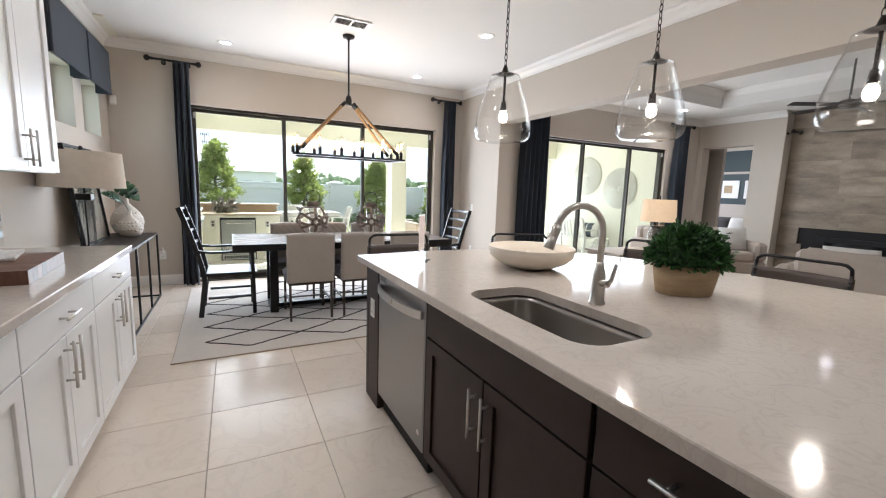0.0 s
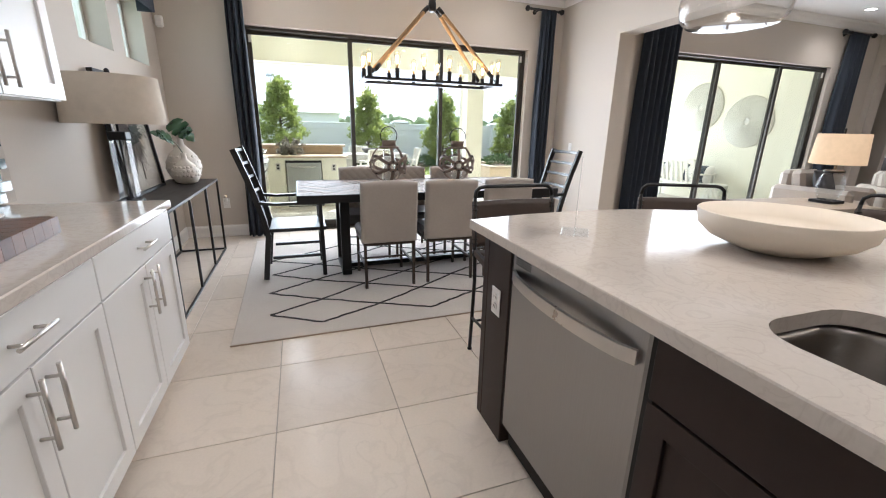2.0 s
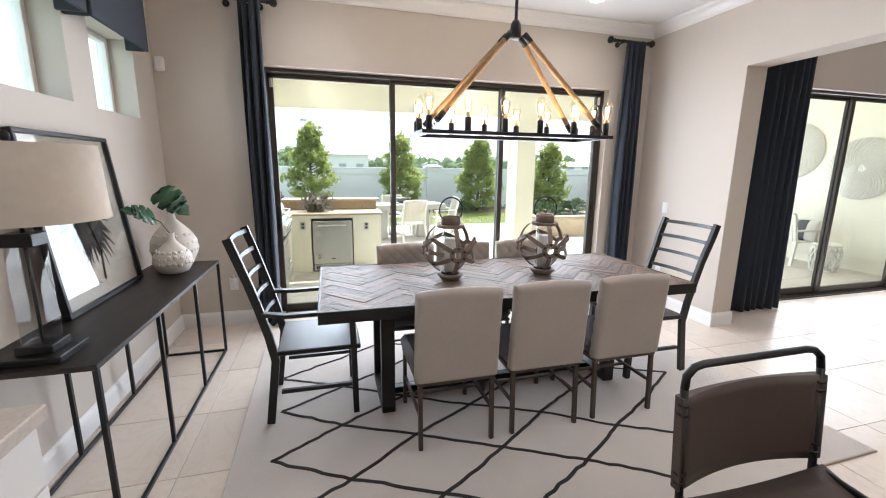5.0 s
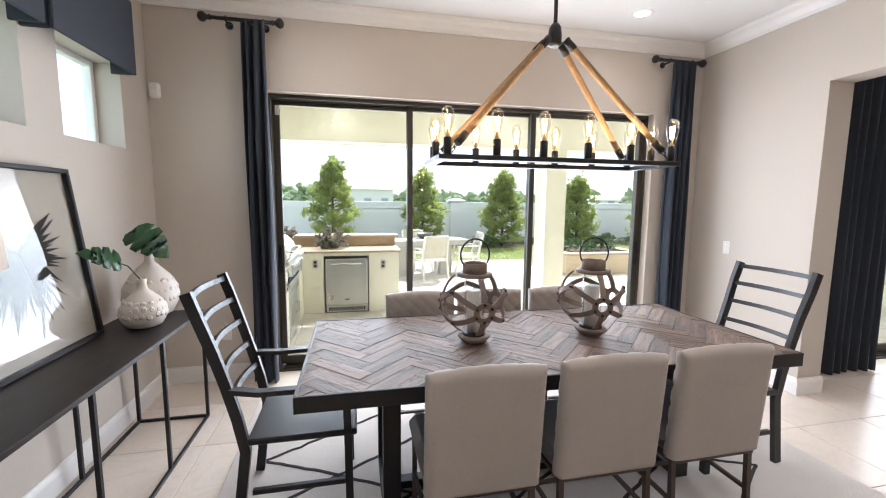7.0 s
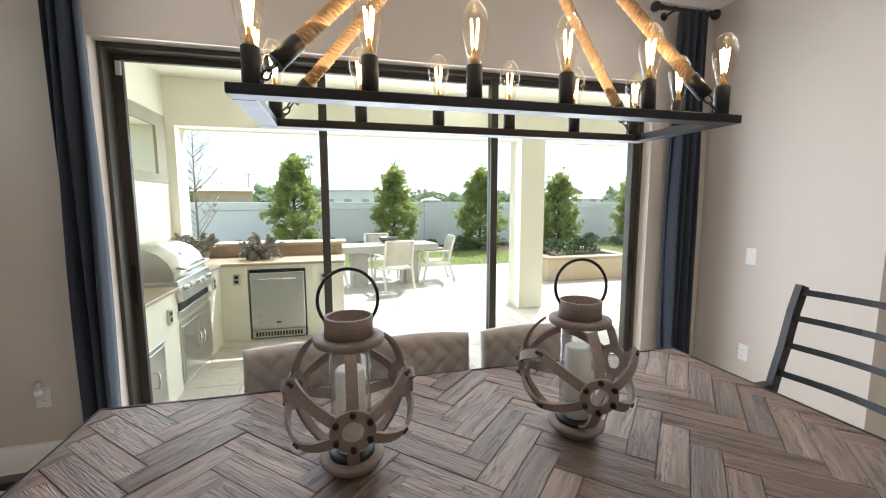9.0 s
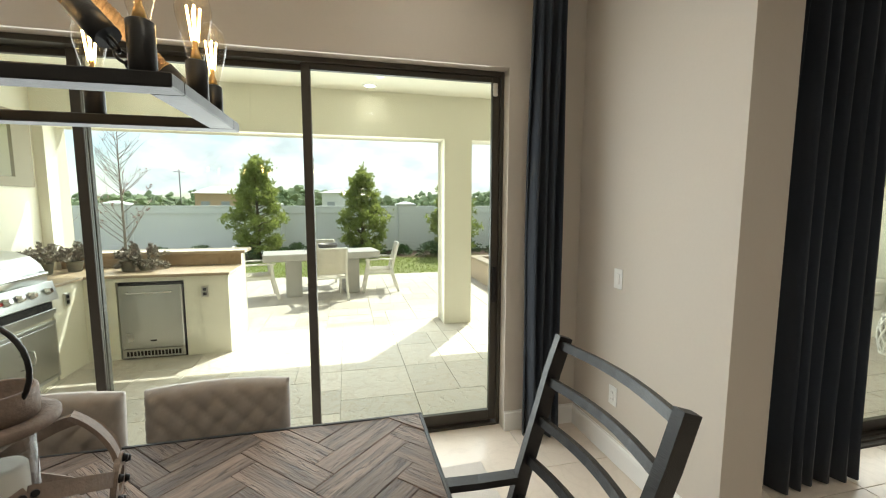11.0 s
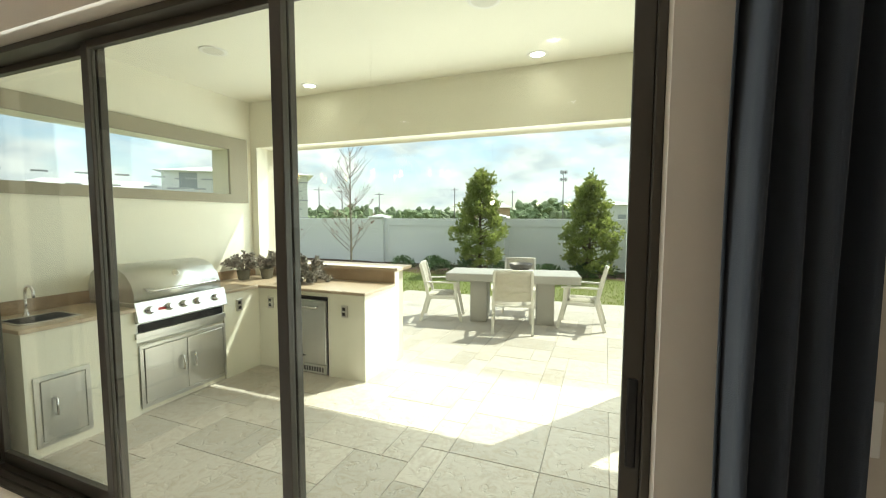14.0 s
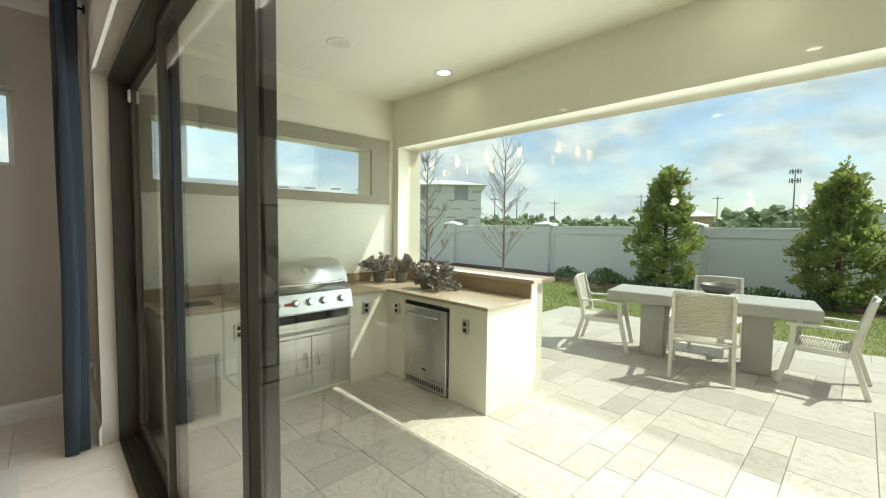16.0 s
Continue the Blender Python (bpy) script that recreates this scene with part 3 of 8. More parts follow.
def valance(y0, y1):
    t = thing("valance", "navy upholstered box valance above a high window", "valance", (XL + 0.001, y0, 2.28))
    w = y1 - y0
    bm = G()
    box(bm, 0.12, 0.14, 0, w, 0, 0.45, 0.006)
    part("front_board", bm, VALANCE, t)
    for a in (0, w - 0.02):
        s = G()
        box(s, 0, 0.119, a, a + 0.02, 0, 0.45, 0.004)
        part("side_board", s, VALANCE, t)
    s = G()
    box(s, 0, 0.119, 0.021, w - 0.021, 0.43, 0.448, 0.003)
    part("top_board", s, VALANCE, t)


valance(4.30, 5.20)
valance(5.245, 6.00)


# ---- recessed lights, vent, sensor, switches ----
def downlight(x, y, z, watts, label="lit recessed ceiling light with a white trim"):
    t = thing("recessed_light", label, "ceiling light", (x, y, z), group="recessed lights")
    bm = G()
    lathe(bm, [(0.058, -0.004), (0.06, -0.008), (0.085, -0.006), (0.09, -0.001)], 28, cap0=False, cap1=False)
    part("trim_ring", bm, TRIM, t)
    d = G()
    lathe(d, [(0.0581, -0.003), (0.0582, -0.002)], 24)
    part("lens", d, LAMP_ON, t)
    if watts:
        lamp = new("recessed_lamp", bpy.data.lights.new("recessed_lamp", "SPOT"))
        lamp.data.energy, lamp.data.spot_size, lamp.data.spot_blend = watts, radians(150), 1.0
        lamp.data.shadow_soft_size, lamp.data.color = 0.13, (1.0, 0.90, 0.78)
        lamp.location = (x, y, z - 0.03)


# the last three, over the kitchen, are out of view at assumed spots
for x, y, watts in ((0.19, 5.92, 7), (2.71, 5.98, 7), (2.70, 4.08, 18), (0.19, 1.9, 20), (1.6, 0.2, 10), (2.7, 2.1, 20)):
    downlight(x, y, H, watts)
for x, y in ((7.9, 5.2), (4.5, 3.4), (8.6, 2.8)):
    downlight(x, y, H, 18)

VENT_W = material("white_vent_metal", (0.78, 0.77, 0.75), 0.4, vary=0.02)
t = thing("ceiling_vent", "white ceiling air vent with dark slats", "air vent", (1.337, 4.506, H))
bm = G()
box(bm, -0.19, 0.19, -0.105, 0.105, -0.006, -0.001, 0.002)
for a, b in ((-0.19, -0.155), (-0.012, 0.012), (0.155, 0.19)):
    box(bm, a, b, -0.105, 0.105, -0.014, -0.006, 0.002)
for a, b in ((-0.105, -0.075), (0.075, 0.105)):
    box(bm, -0.155, 0.155, a, b, -0.0139, -0.006, 0.002)
part("frame", bm, VENT_W, t)
for xx in (-0.0835, 0.0835):
    bm = G()
    box(bm, xx - 0.07, xx + 0.07, -0.075, 0.075, -0.008, -0.0065)
    part("backing", bm, DARKGAP, t)
    for k in range(6):
        s = G()
        box(s, xx - 0.07, xx + 0.07, -0.007, 0.007, -0.001, 0.001, 0, pose(0, -0.062 + k * 0.025, -0.0105, 35))
        part("slat", s, VENT_W, t)

t = thing("alarm_sensor", "small white alarm sensor high in the corner", "sensor", (-1.03, YB - 0.001, 2.24))
bm = G()
box(bm, -0.035, 0.035, -0.045, 0, 0, 0.11, 0.012)
part("housing", bm, PLASTIC_W, t)
bm = G()
box(bm, -0.025, 0.025, -0.05, -0.044, 0.015, 0.05, 0.004)
part("lens", bm, TRIM, t)


def wall_plate(at, rz, kind):
    label = {"switch": "white rocker light switch on the wall", "outlet": "white double power outlet"}[kind]
    t = thing("light_switch" if kind == "switch" else "power_outlet", label, "switch" if kind == "switch" else "outlet", at, rz)
    bm = G()
    box(bm, -0.036, 0.036, -0.006, -0.001, -0.058, 0.058, 0.003)
    part("plate", bm, PLASTIC_W, t)
    if kind == "switch":
        bm = G()
        box(bm, -0.016, 0.016, -0.010, -0.0061, -0.032, 0.032, 0.003)
        part("rocker", bm, TRIM, t)
    else:
        for z in (-0.021, 0.021):
            bm = G()
            lathe(bm, [(0.016, 0), (0.016, 0.003), (0.014, 0.004)], 16)
            bmesh.ops.rotate(bm, verts=bm.verts, cent=(0, 0, 0), matrix=Matrix.Rotation(radians(90), 3, "X"))
            bmesh.ops.translate(bm, verts=bm.verts, vec=(0, -0.0061, z))
            sock = part("socket", bm, TRIM, t)
            # raised dark marks for the shade in the pin slots
            s = G()
            for dx in (-0.006, 0.006):
                box(s, dx - 0.001, dx + 0.001, -0.0108, -0.0102, z - 0.005, z + 0.006)
            part("slot", s, DARKGAP, sock)
    return t


wall_plate((XR, 6.03, 1.09), -90, "switch")
wall_plate((3.633, YB, 1.10), 0, "switch")
wall_plate((XR, 6.03, 0.39), -90, "outlet")
wall_plate((-0.63, YB, 0.40), 0, "outlet")
t = thing("plug_in_freshener", "white plug-in air freshener in the outlet", "air freshener", (-0.63, YB - 0.011, 0.42))
bm = G()
box(bm, -0.022, 0.022, -0.045, 0, 0, 0.045, 0.012)
part("body", bm, PLASTIC_W, t)
bm = G()
lathe(bm, [(0.014, 0.045), (0.018, 0.05), (0.016, 0.075), (0.008, 0.08)], 14, (0, -0.024, 0))
part("vial", bm, SATIN, t)


# ---- kitchen: white cabinets ----
def shaker(bm, x, y0, y1, z0, z1, sgn, rail=0.06):
    """A shaker front standing at x, facing sgn along x."""
    d = 0.02 * sgn
    c = 0.0015
    rects = []
    for dx, k in ((0, 0), (d - c * sgn, 0), (d, c), (d, rail - c), (d - c * sgn, rail), (d * 0.45, rail)):
        rects.append([bm.verts.new((x + dx, y, z)) for y, z in ((y0 + k, z0 + k), (y1 - k, z0 + k), (y1 - k, z1 - k), (y0 + k, z1 - k))])
    turn = 1 if sgn > 0 else -1
    bm.faces.new(rects[0][::-turn])
    for p, q in zip(rects, rects[1:]):
        for i in range(4):
            j = (i + 1) % 4
            bm.faces.new([p[i], p[j], q[j], q[i]][::turn])
    bm.faces.new(rects[-1][::turn])


def bar_pull(bm, p, axis, length, out):
    """A round bar pull on two posts: p its middle on the front, out the way it stands off."""
    p, out = Vector(p), Vector(out)
    a = Vector((0, 1, 0)) if axis == "y" else Vector((0, 0, 1))
    cyl(bm, p + out * 0.034 - a * length / 2, p + out * 0.034 + a * length / 2, 0.006, seg=12)
    for s in (-1, 1):
        q = p + a * s * length * 0.32
        cyl(bm, q, q + out * 0.034, 0.005, seg=8)


CABX = -0.455


def base_unit(y0, y1, doors=2):
    t = thing("base_cabinet", "white shaker base cabinet with drawer and steel pulls", "cabinet", (0, 0, 0), group="white base cabinets")
    bm = G()
    box(bm, XL + 0.001, CABX - 0.001, y0 + 0.0005, y1 - 0.0005, 0.10, 0.874)
    box(bm, XL + 0.001, CABX - 0.06, y0 + 0.0005, y1 - 0.0005, 0.001, 0.10)
    part("body", bm, WHITE_CAB, t)
    n = doors
    w = (y1 - y0) / n
    bm = G()
    box(bm, CABX, CABX + 0.02, y0 + 0.003, y1 - 0.003, 0.716, 0.868, 0.002)
    dr = part("drawer", bm, WHITE_CAB, t)
    h = G()
    bar_pull(h, (CABX + 0.02, (y0 + y1) / 2, 0.795), "y", 0.16, (1, 0, 0))
    part("handle", h, SATIN, dr, "brushed nickel bar handle")
    for k in range(n):
        bm = G()
        shaker(bm, CABX, y0 + k * w + 0.003, y0 + (k + 1) * w - 0.003, 0.108, 0.709, 1)
        d = part("door", bm, WHITE_CAB, t)
        h = G()
        yy = y0 + (k + 1) * w - 0.04 if k % 2 == 0 else y0 + k * w + 0.04
        bar_pull(h, (CABX + 0.02, yy, 0.595), "z", 0.20, (1, 0, 0))
        part("handle", h, SATIN, d, "brushed nickel bar handle")


for a, b in ((2.632, 3.478), (1.822, 2.630), (1.004, 1.820), (0.186, 1.002), (-0.60, 0.184)):
    base_unit(a, b)
t = thing("worktop", "polished white quartz worktop on white cabinets", "worktop", (0, 0, 0))
bm = G()
box(bm, XL + 0.001, -0.421, -0.62, 3.50, 0.876, 0.915, 0.004)
part("slab", bm, QUARTZ, t)


def wall_unit(y0, y1):
    t = thing("wall_cabinet", "white shaker wall cabinet with steel pulls", "cabinet", (0, 0, 0), group="white wall cabinets")
    x = -0.775
    bm = G()
    box(bm, XL + 0.001, x - 0.001, y0, y1 - 0.001, 1.375, 2.85)
    part("body", bm, WHITE_CAB, t)
    m = (y0 + y1) / 2
    for k, (a, b) in enumerate(((y0, m), (m, y1))):
        bm = G()
        shaker(bm, x, a + 0.003, b - 0.003, 1.38, 2.62, 1, 0.065)
        d = part("door", bm, WHITE_CAB, t)
        h = G()
        bar_pull(h, (x + 0.02, b - 0.04 if k == 0 else a + 0.04, 1.50), "z", 0.19, (1, 0, 0))
        part("handle", h, SATIN, d, "brushed nickel bar handle")


for a, b in ((2.603, 3.49), (1.781, 2.601), (0.961, 1.779), (0.141, 0.959)):
    wall_unit(a, b)

# glass mosaic backsplash
SPLASH = material("teal_glass_tile", (0.075, 0.11, 0.115), 0.08, vary=0.2, scale=6, random_value=0.35, coat=0.5)
bm = G()
box(bm, XL + 0.0005, XL + 0.006, -0.6, 3.60, 0.916, 1.374)
splash = structure("backsplash", bm, GROUT, "dark green glass brick tiles with white grout", "backsplash")
splash_tile = None
rows = 9
for r in range(rows):
    z = 0.92 + r * 0.0505
    for k in range(29):
        y = 0.35 + k * 0.1135 + (0.0565 if r % 2 else 0)
        if y + 0.11 > 3.6:
            continue
        if splash_tile is None:
            bm = G()
            box(bm, 0, 0.006, 0, 0.110, 0, 0.047, 0.002)
            splash_tile = mesh_of("tile", bm, SPLASH)
        o = new("tile", splash_tile)
        o.location = (XL + 0.0061, y, z)
        o.parent = splash
wall_plate((XL + 0.0125, 3.48, 1.13), 90, "outlet")

# ---- island ----
IX0, IX1, IY0, IY1 = 0.945, 2.50, -1.3, 2.60
isl_mat = ESPRESSO
t = thing("island_cabinet", "dark espresso kitchen island base with end panel", "island", (0, 0, 0))
bm = G()
box(bm, IX0 + 0.07, IX1 - 0.25, IY0, IY1 - 0.07, 0.001, 0.10)
part("plinth", bm, DARKGAP, t)
bm = G()
box(bm, IX0 - 0.003, IX1, IY1 - 0.045, IY1, 0.001, 0.874, 0.003)
box(bm, IX0 - 0.003, IX0 + 0.6, 2.365, IY1 - 0.046, 0.001, 0.874, 0.003)
part("end_panel", bm, isl_mat, t)
bm = G()
box(bm, IX1 - 0.04, IX1, IY0, IY1 - 0.046, 0.10, 0.874, 0.003)
part("back_panel", bm, isl_mat, t)
bm = G()
box(bm, IX0 + 0.02, IX0 + 0.60, IY0, 0.62, 0.10, 0.874)
box(bm, IX0 + 0.02, IX0 + 0.60, 0.62, 1.80, 0.10, 0.64)
part("body", bm, isl_mat, t)
for y0, y1 in ((0.748, 1.692), (-0.20, 0.738)):
    bm = G()
    box(bm, IX0, IX0 + 0.02, y0 + 0.004, y1 - 0.004, 0.70, 0.868, 0.002)
    dr = part("drawer", bm, isl_mat, t)
    if y0 < 0:
        h = G()
        bar_pull(h, (IX0, (y0 + y1) / 2 + 0.2, 0.785), "y", 0.19, (-1, 0, 0))
        part("handle", h, SATIN, dr, "brushed nickel bar handle")
    m = (y0 + y1) / 2
    for k, (a, b) in enumerate(((y0, m), (m, y1))):
        bm = G()
        shaker(bm, IX0 + 0.02, a + 0.004, b - 0.004, 0.11, 0.692, -1, 0.06)
        d = part("door", bm, isl_mat, t)
        h = G()
        bar_pull(h, (IX0, b - 0.04 if k == 0 else a + 0.04, 0.56), "z", 0.19, (-1, 0, 0))
        part("handle", h, SATIN, d, "brushed nickel bar handle")
wall_plate((IX0 - 0.0035, 2.46, 0.62), -90, "outlet")

t = thing("island_worktop", "thick polished white quartz island top with sink cutout", "worktop", (0, 0, 0))
SX0, SX1, SY0, SY1 = 1.066, 1.412, 0.885, 1.595
TX0, TX1, TY0, TY1 = 0.904, 2.93, -1.35, 2.693
bm = G()


def rounded(x0, x1, y0, y1, r, n=6):
    pts = []
    for cx, cy, a0 in ((x1 - r, y1 - r, 0), (x0 + r, y1 - r, 90), (x0 + r, y0 + r, 180), (x1 - r, y0 + r, 270)):
        for k in range(n + 1):
            a = radians(a0 + 90 * k / n)
            pts.append((cx + r * math.cos(a), cy + r * math.sin(a)))
    return pts


def slab_with_hole(bm, outer, inner, z0, z1):
    """Both outlines have the same number of points, from the same corner round."""
    n = len(outer)
    v = [[bm.verts.new((*p, z)) for p in o] for o in (outer, inner) for z in (z0, z1)]
    ob, ot, ib, it = v
    for k in range(n):
        j = (k + 1) % n
        bm.faces.new((ot[k], ot[j], it[j], it[k]))
        bm.faces.new((ob[j], ob[k], ib[k], ib[j]))
        bm.faces.new((ob[k], ob[j], ot[j], ot[k]))
        bm.faces.new((ib[j], ib[k], it[k], it[j])).smooth = True


# the far side bows out in one sweep towards the stools
curve = [(0.906, 2.690), (1.20, 2.738), (1.48, 2.755), (1.75, 2.738), (2.0, 2.682), (2.2, 2.598), (2.42, 2.46), (2.58, 2.28), (2.71, 2.05), (2.80, 1.75), (2.87, 1.42), (2.935, 1.08), (2.975, 0.78), (3.0, 0.3), (3.0, -1.35), (0.904, -1.35)]
hole = rounded(SX0, SX1, SY0, SY1, 0.10)


def polar_pair(outer, inner, m=96):
    """Both outlines cut by the same m rays from the hole's middle."""
    cx0, cy0 = (SX0 + SX1) / 2, (SY0 + SY1) / 2

    def meet(poly, a):
        d = (math.cos(a), math.sin(a))
        best = None
        for k in range(len(poly)):
            (x1, y1), (x2, y2) = poly[k], poly[(k + 1) % len(poly)]
            ex, ey = x2 - x1, y2 - y1
            den = d[0] * ey - d[1] * ex
            if abs(den) < 1e-9:
                continue
            u = ((x1 - cx0) * ey - (y1 - cy0) * ex) / den
            w = ((x1 - cx0) * d[1] - (y1 - cy0) * d[0]) / den
            if u > 0 and -1e-6 <= w <= 1 + 1e-6 and (best is None or u < best):
                best = u
        return (cx0 + d[0] * best, cy0 + d[1] * best)
    angles = {2 * math.pi * k / m for k in range(m)}
    for poly in (outer, inner):
        angles.update(math.atan2(y - cy0, x - cx0) % (2 * math.pi) for x, y in poly)
    angles = sorted(angles)
    keep = [a for k, a in enumerate(angles) if k == 0 or a - angles[k - 1] > 1e-4]
    return [meet(outer, a) for a in keep], [meet(inner, a) for a in keep]


po, pi_ = polar_pair(curve, hole)
inset = [(x + (1.9 - x) * 0.0025, y + (0.9 - y) * 0.0025) for x, y in po]
loops = [[bm.verts.new((*p, z)) for p in o] for o, z in ((pi_, 0.877), (po, 0.877), (po, 0.911), (inset, 0.915), (pi_, 0.915), (pi_, 0.877))]
for a_, b_ in zip(loops, loops[1:]):
    bridge(bm, a_, b_, False)
bmesh.ops.remove_doubles(bm, verts=bm.verts, dist=1e-6)
part("slab", bm, QUARTZ, t)

# satin steel darkened so its colour carries the bowl's dark reflections
SINK_STEEL = material("reflection_dark_steel", (0.30, 0.28, 0.26), 0.3, 1.0, vary=0.06, scale=3, fine=260, stretch=(1, 0.03, 1))
t = thing("kitchen_sink", "undermount stainless steel single bowl sink", "sink", (0, 0, 0))
bm = G()
rim = rounded(SX0 - 0.008, SX1 + 0.008, SY0 - 0.008, SY1 + 0.008, 0.105)
low = rounded(SX0 + 0.005, SX1 - 0.005, SY0 + 0.005, SY1 - 0.005, 0.09)
bot = rounded(SX0 + 0.04, SX1 - 0.04, SY0 + 0.04, SY1 - 0.04, 0.06)
loops = [[bm.verts.new((*p, z)) for p in o] for o, z in ((rim, 0.876), (low, 0.85), (low, 0.70), (bot, 0.675))]
for a, b in zip(loops, loops[1:]):
    bridge(bm, a, b)
bm.faces.new(loops[-1])
ob = part("bowl", bm, SINK_STEEL, t)
ob.modifiers.new("thickness", "SOLIDIFY").thickness = 0.002
bm = G()
lathe(bm, [(0.045, 0.676), (0.045, 0.679), (0.036, 0.680), (0.03, 0.677)], 20, ((SX0 + SX1) / 2, (SY0 + SY1) / 2, 0))
part("drain", bm, CHROME, t)

t = thing("kitchen_tap", "brushed nickel gooseneck pull-down tap", "tap", (1.492, 1.243, 0.915), rz=-14)
bm = G()
lathe(bm, [(0.034, 0.0), (0.034, 0.006), (0.029, 0.014), (0.027, 0.06), (0.0255, 0.12), (0.017, 0.15), (0.0155, 0.17)], 24)
part("base", bm, SATIN, t)
bm = G()
neck = [(0, 0, 0.16), (0, 0, 0.26)] + [(x, 0.0, z) for x, _, z in arc((-0.10, 0, 0.292), 0.10, 0, 165, 16, "xz")]
tube(bm, neck, 0.0135, 14)
part("neck", bm, SATIN, t)
e = Vector(neck[-1])
d = (e - Vector(neck[-2])).normalized()
bm = G()
cyl(bm, e, e + d * 0.05, 0.0165, 0.0185, 16)
cyl(bm, e + d * 0.05, e + d * 0.10, 0.0185, 0.021, 16)
part("spray_head", bm, SATIN, t)
bm = G()
cyl(bm, (0, 0.02, 0.085), (0, -0.06, 0.09), 0.015, 0.014, 14)
tube(bm, [(0, -0.06, 0.09), (0.005, -0.072, 0.11), (0.01, -0.08, 0.15), (0.015, -0.083, 0.175)], [0.011, 0.009, 0.008, 0.006], 10)
part("lever", bm, SATIN, t)

DW_STEEL = material("grey_brushed_steel", (0.34, 0.335, 0.33), 0.32, 1.0, vary=0.05, scale=3, fine=260, stretch=(1, 1, 0.03))
t = thing("dishwasher", "stainless steel dishwasher with a bowed handle", "dishwasher", (0, 0, 0))
bm = G()
box(bm, IX0 - 0.005, IX0 + 0.04, 1.70, 2.345, 0.115, 0.862, 0.006)
part("door", bm, DW_STEEL, t)
bm = G()
box(bm, IX0 + 0.001, IX0 + 0.5, 1.675, 2.36, 0.105, 0.873)
part("body", bm, DARKGAP, t)
bm = G()
pts = [(IX0 - 0.012 - 0.045 * math.sin(math.pi * k / 14) ** 0.6, 1.725 + 0.595 * k / 14, 0.785) for k in range(15)]
tube(bm, pts, 0, flat=(0.019, 0.006, Vector((-1, 0, 0))))
part("handle", bm, SATIN, t, "bowed satin steel handle")
# dark strips on the door face for the shade inside the slots
bm = G()
for k in range(4):
    box(bm, IX0 - 0.0062, IX0 - 0.0048, 2.22, 2.32, 0.825 + k * 0.008, 0.828 + k * 0.008)
part("vent_slots", bm, DARKGAP, t)
bm = G()
lathe(bm, [(0.014, 0), (0.014, 0.001)], 16)
bmesh.ops.rotate(bm, verts=bm.verts, cent=(0, 0, 0), matrix=Matrix.Rotation(radians(-90), 3, "Y"))
bmesh.ops.translate(bm, verts=bm.verts, vec=(IX0 - 0.0052, 1.75, 0.20))
part("badge", bm, PLASTIC_W, t)
bm = G()
box(bm, IX0 + 0.03, IX0 + 0.06, 1.70, 2.345, 0.004, 0.112, 0.003)
part("kick_plate", bm, DARKGAP, t)


# ---- dining set ----
OAK_TOP = material("grey_brown_reclaimed_wood", (0.25, 0.175, 0.13), 0.5, vary=0.25, scale=7, fine=40, stretch=(0.5, 6, 1), bump=1.0, bump_scale=34, tint=(0.10, 0.066, 0.048), random_value=0.3)


def crack(m, scale, amount):
    """Long dark splits along the grain, sunk into the surface, in some places only."""
    n, l = m.node_tree.nodes, m.node_tree.links
    b = n["Principled BSDF"]
    shift = [k for k in n if k.bl_idname == "ShaderNodeVectorMath"][0]
    hsv = [k for k in n if k.bl_idname == "ShaderNodeHueSaturation"][0]
    bump = [k for k in n if k.bl_idname == "ShaderNodeBump"][0]
    split, where = n.new("ShaderNodeTexNoise"), n.new("ShaderNodeTexNoise")
    split.inputs["Scale"].default_value, split.inputs["Detail"].default_value, split.inputs["Distortion"].default_value = scale, 6, 0.7
    where.inputs["Scale"].default_value = 5.0
    line, zone = n.new("ShaderNodeValToRGB"), n.new("ShaderNodeValToRGB")
    e = line.color_ramp.elements
    e[0].position, e[0].color = 0.47, (0, 0, 0, 1)
    e[1].position, e[1].color = 0.53, (0, 0, 0, 1)
    e.new(0.5).color = (amount, amount, amount, 1)
    zone.color_ramp.elements[0].position, zone.color_ramp.elements[1].position = 0.42, 0.56
    both = n.new("ShaderNodeMath")
    both.operation = "MULTIPLY"
    mix = n.new("ShaderNodeMix")
    mix.data_type = "RGBA"
    mix.inputs["B"].default_value = (0.018, 0.012, 0.009, 1)
    deep = n.new("ShaderNodeBump")
    deep.invert = True
    deep.inputs["Strength"].default_value, deep.inputs["Distance"].default_value = 0.8, 0.004
    for k in (split, where):
        l.new(shift.outputs[0], k.inputs["Vector"])
    l.new(split.outputs["Fac"], line.inputs["Fac"])
    l.new(where.outputs["Fac"], zone.inputs["Fac"])
    l.new(line.outputs["Color"], both.inputs[0])
    l.new(zone.outputs["Color"], both.inputs[1])
    l.new(both.outputs[0], mix.inputs["Factor"])
    l.new(hsv.outputs["Color"], mix.inputs["A"])
    l.new(mix.outputs["Result"], b.inputs["Base Color"])
    l.new(both.outputs[0], deep.inputs["Height"])
    l.new(bump.outputs["Normal"], deep.inputs["Normal"])
    l.new(deep.outputs["Normal"], b.inputs["Normal"])


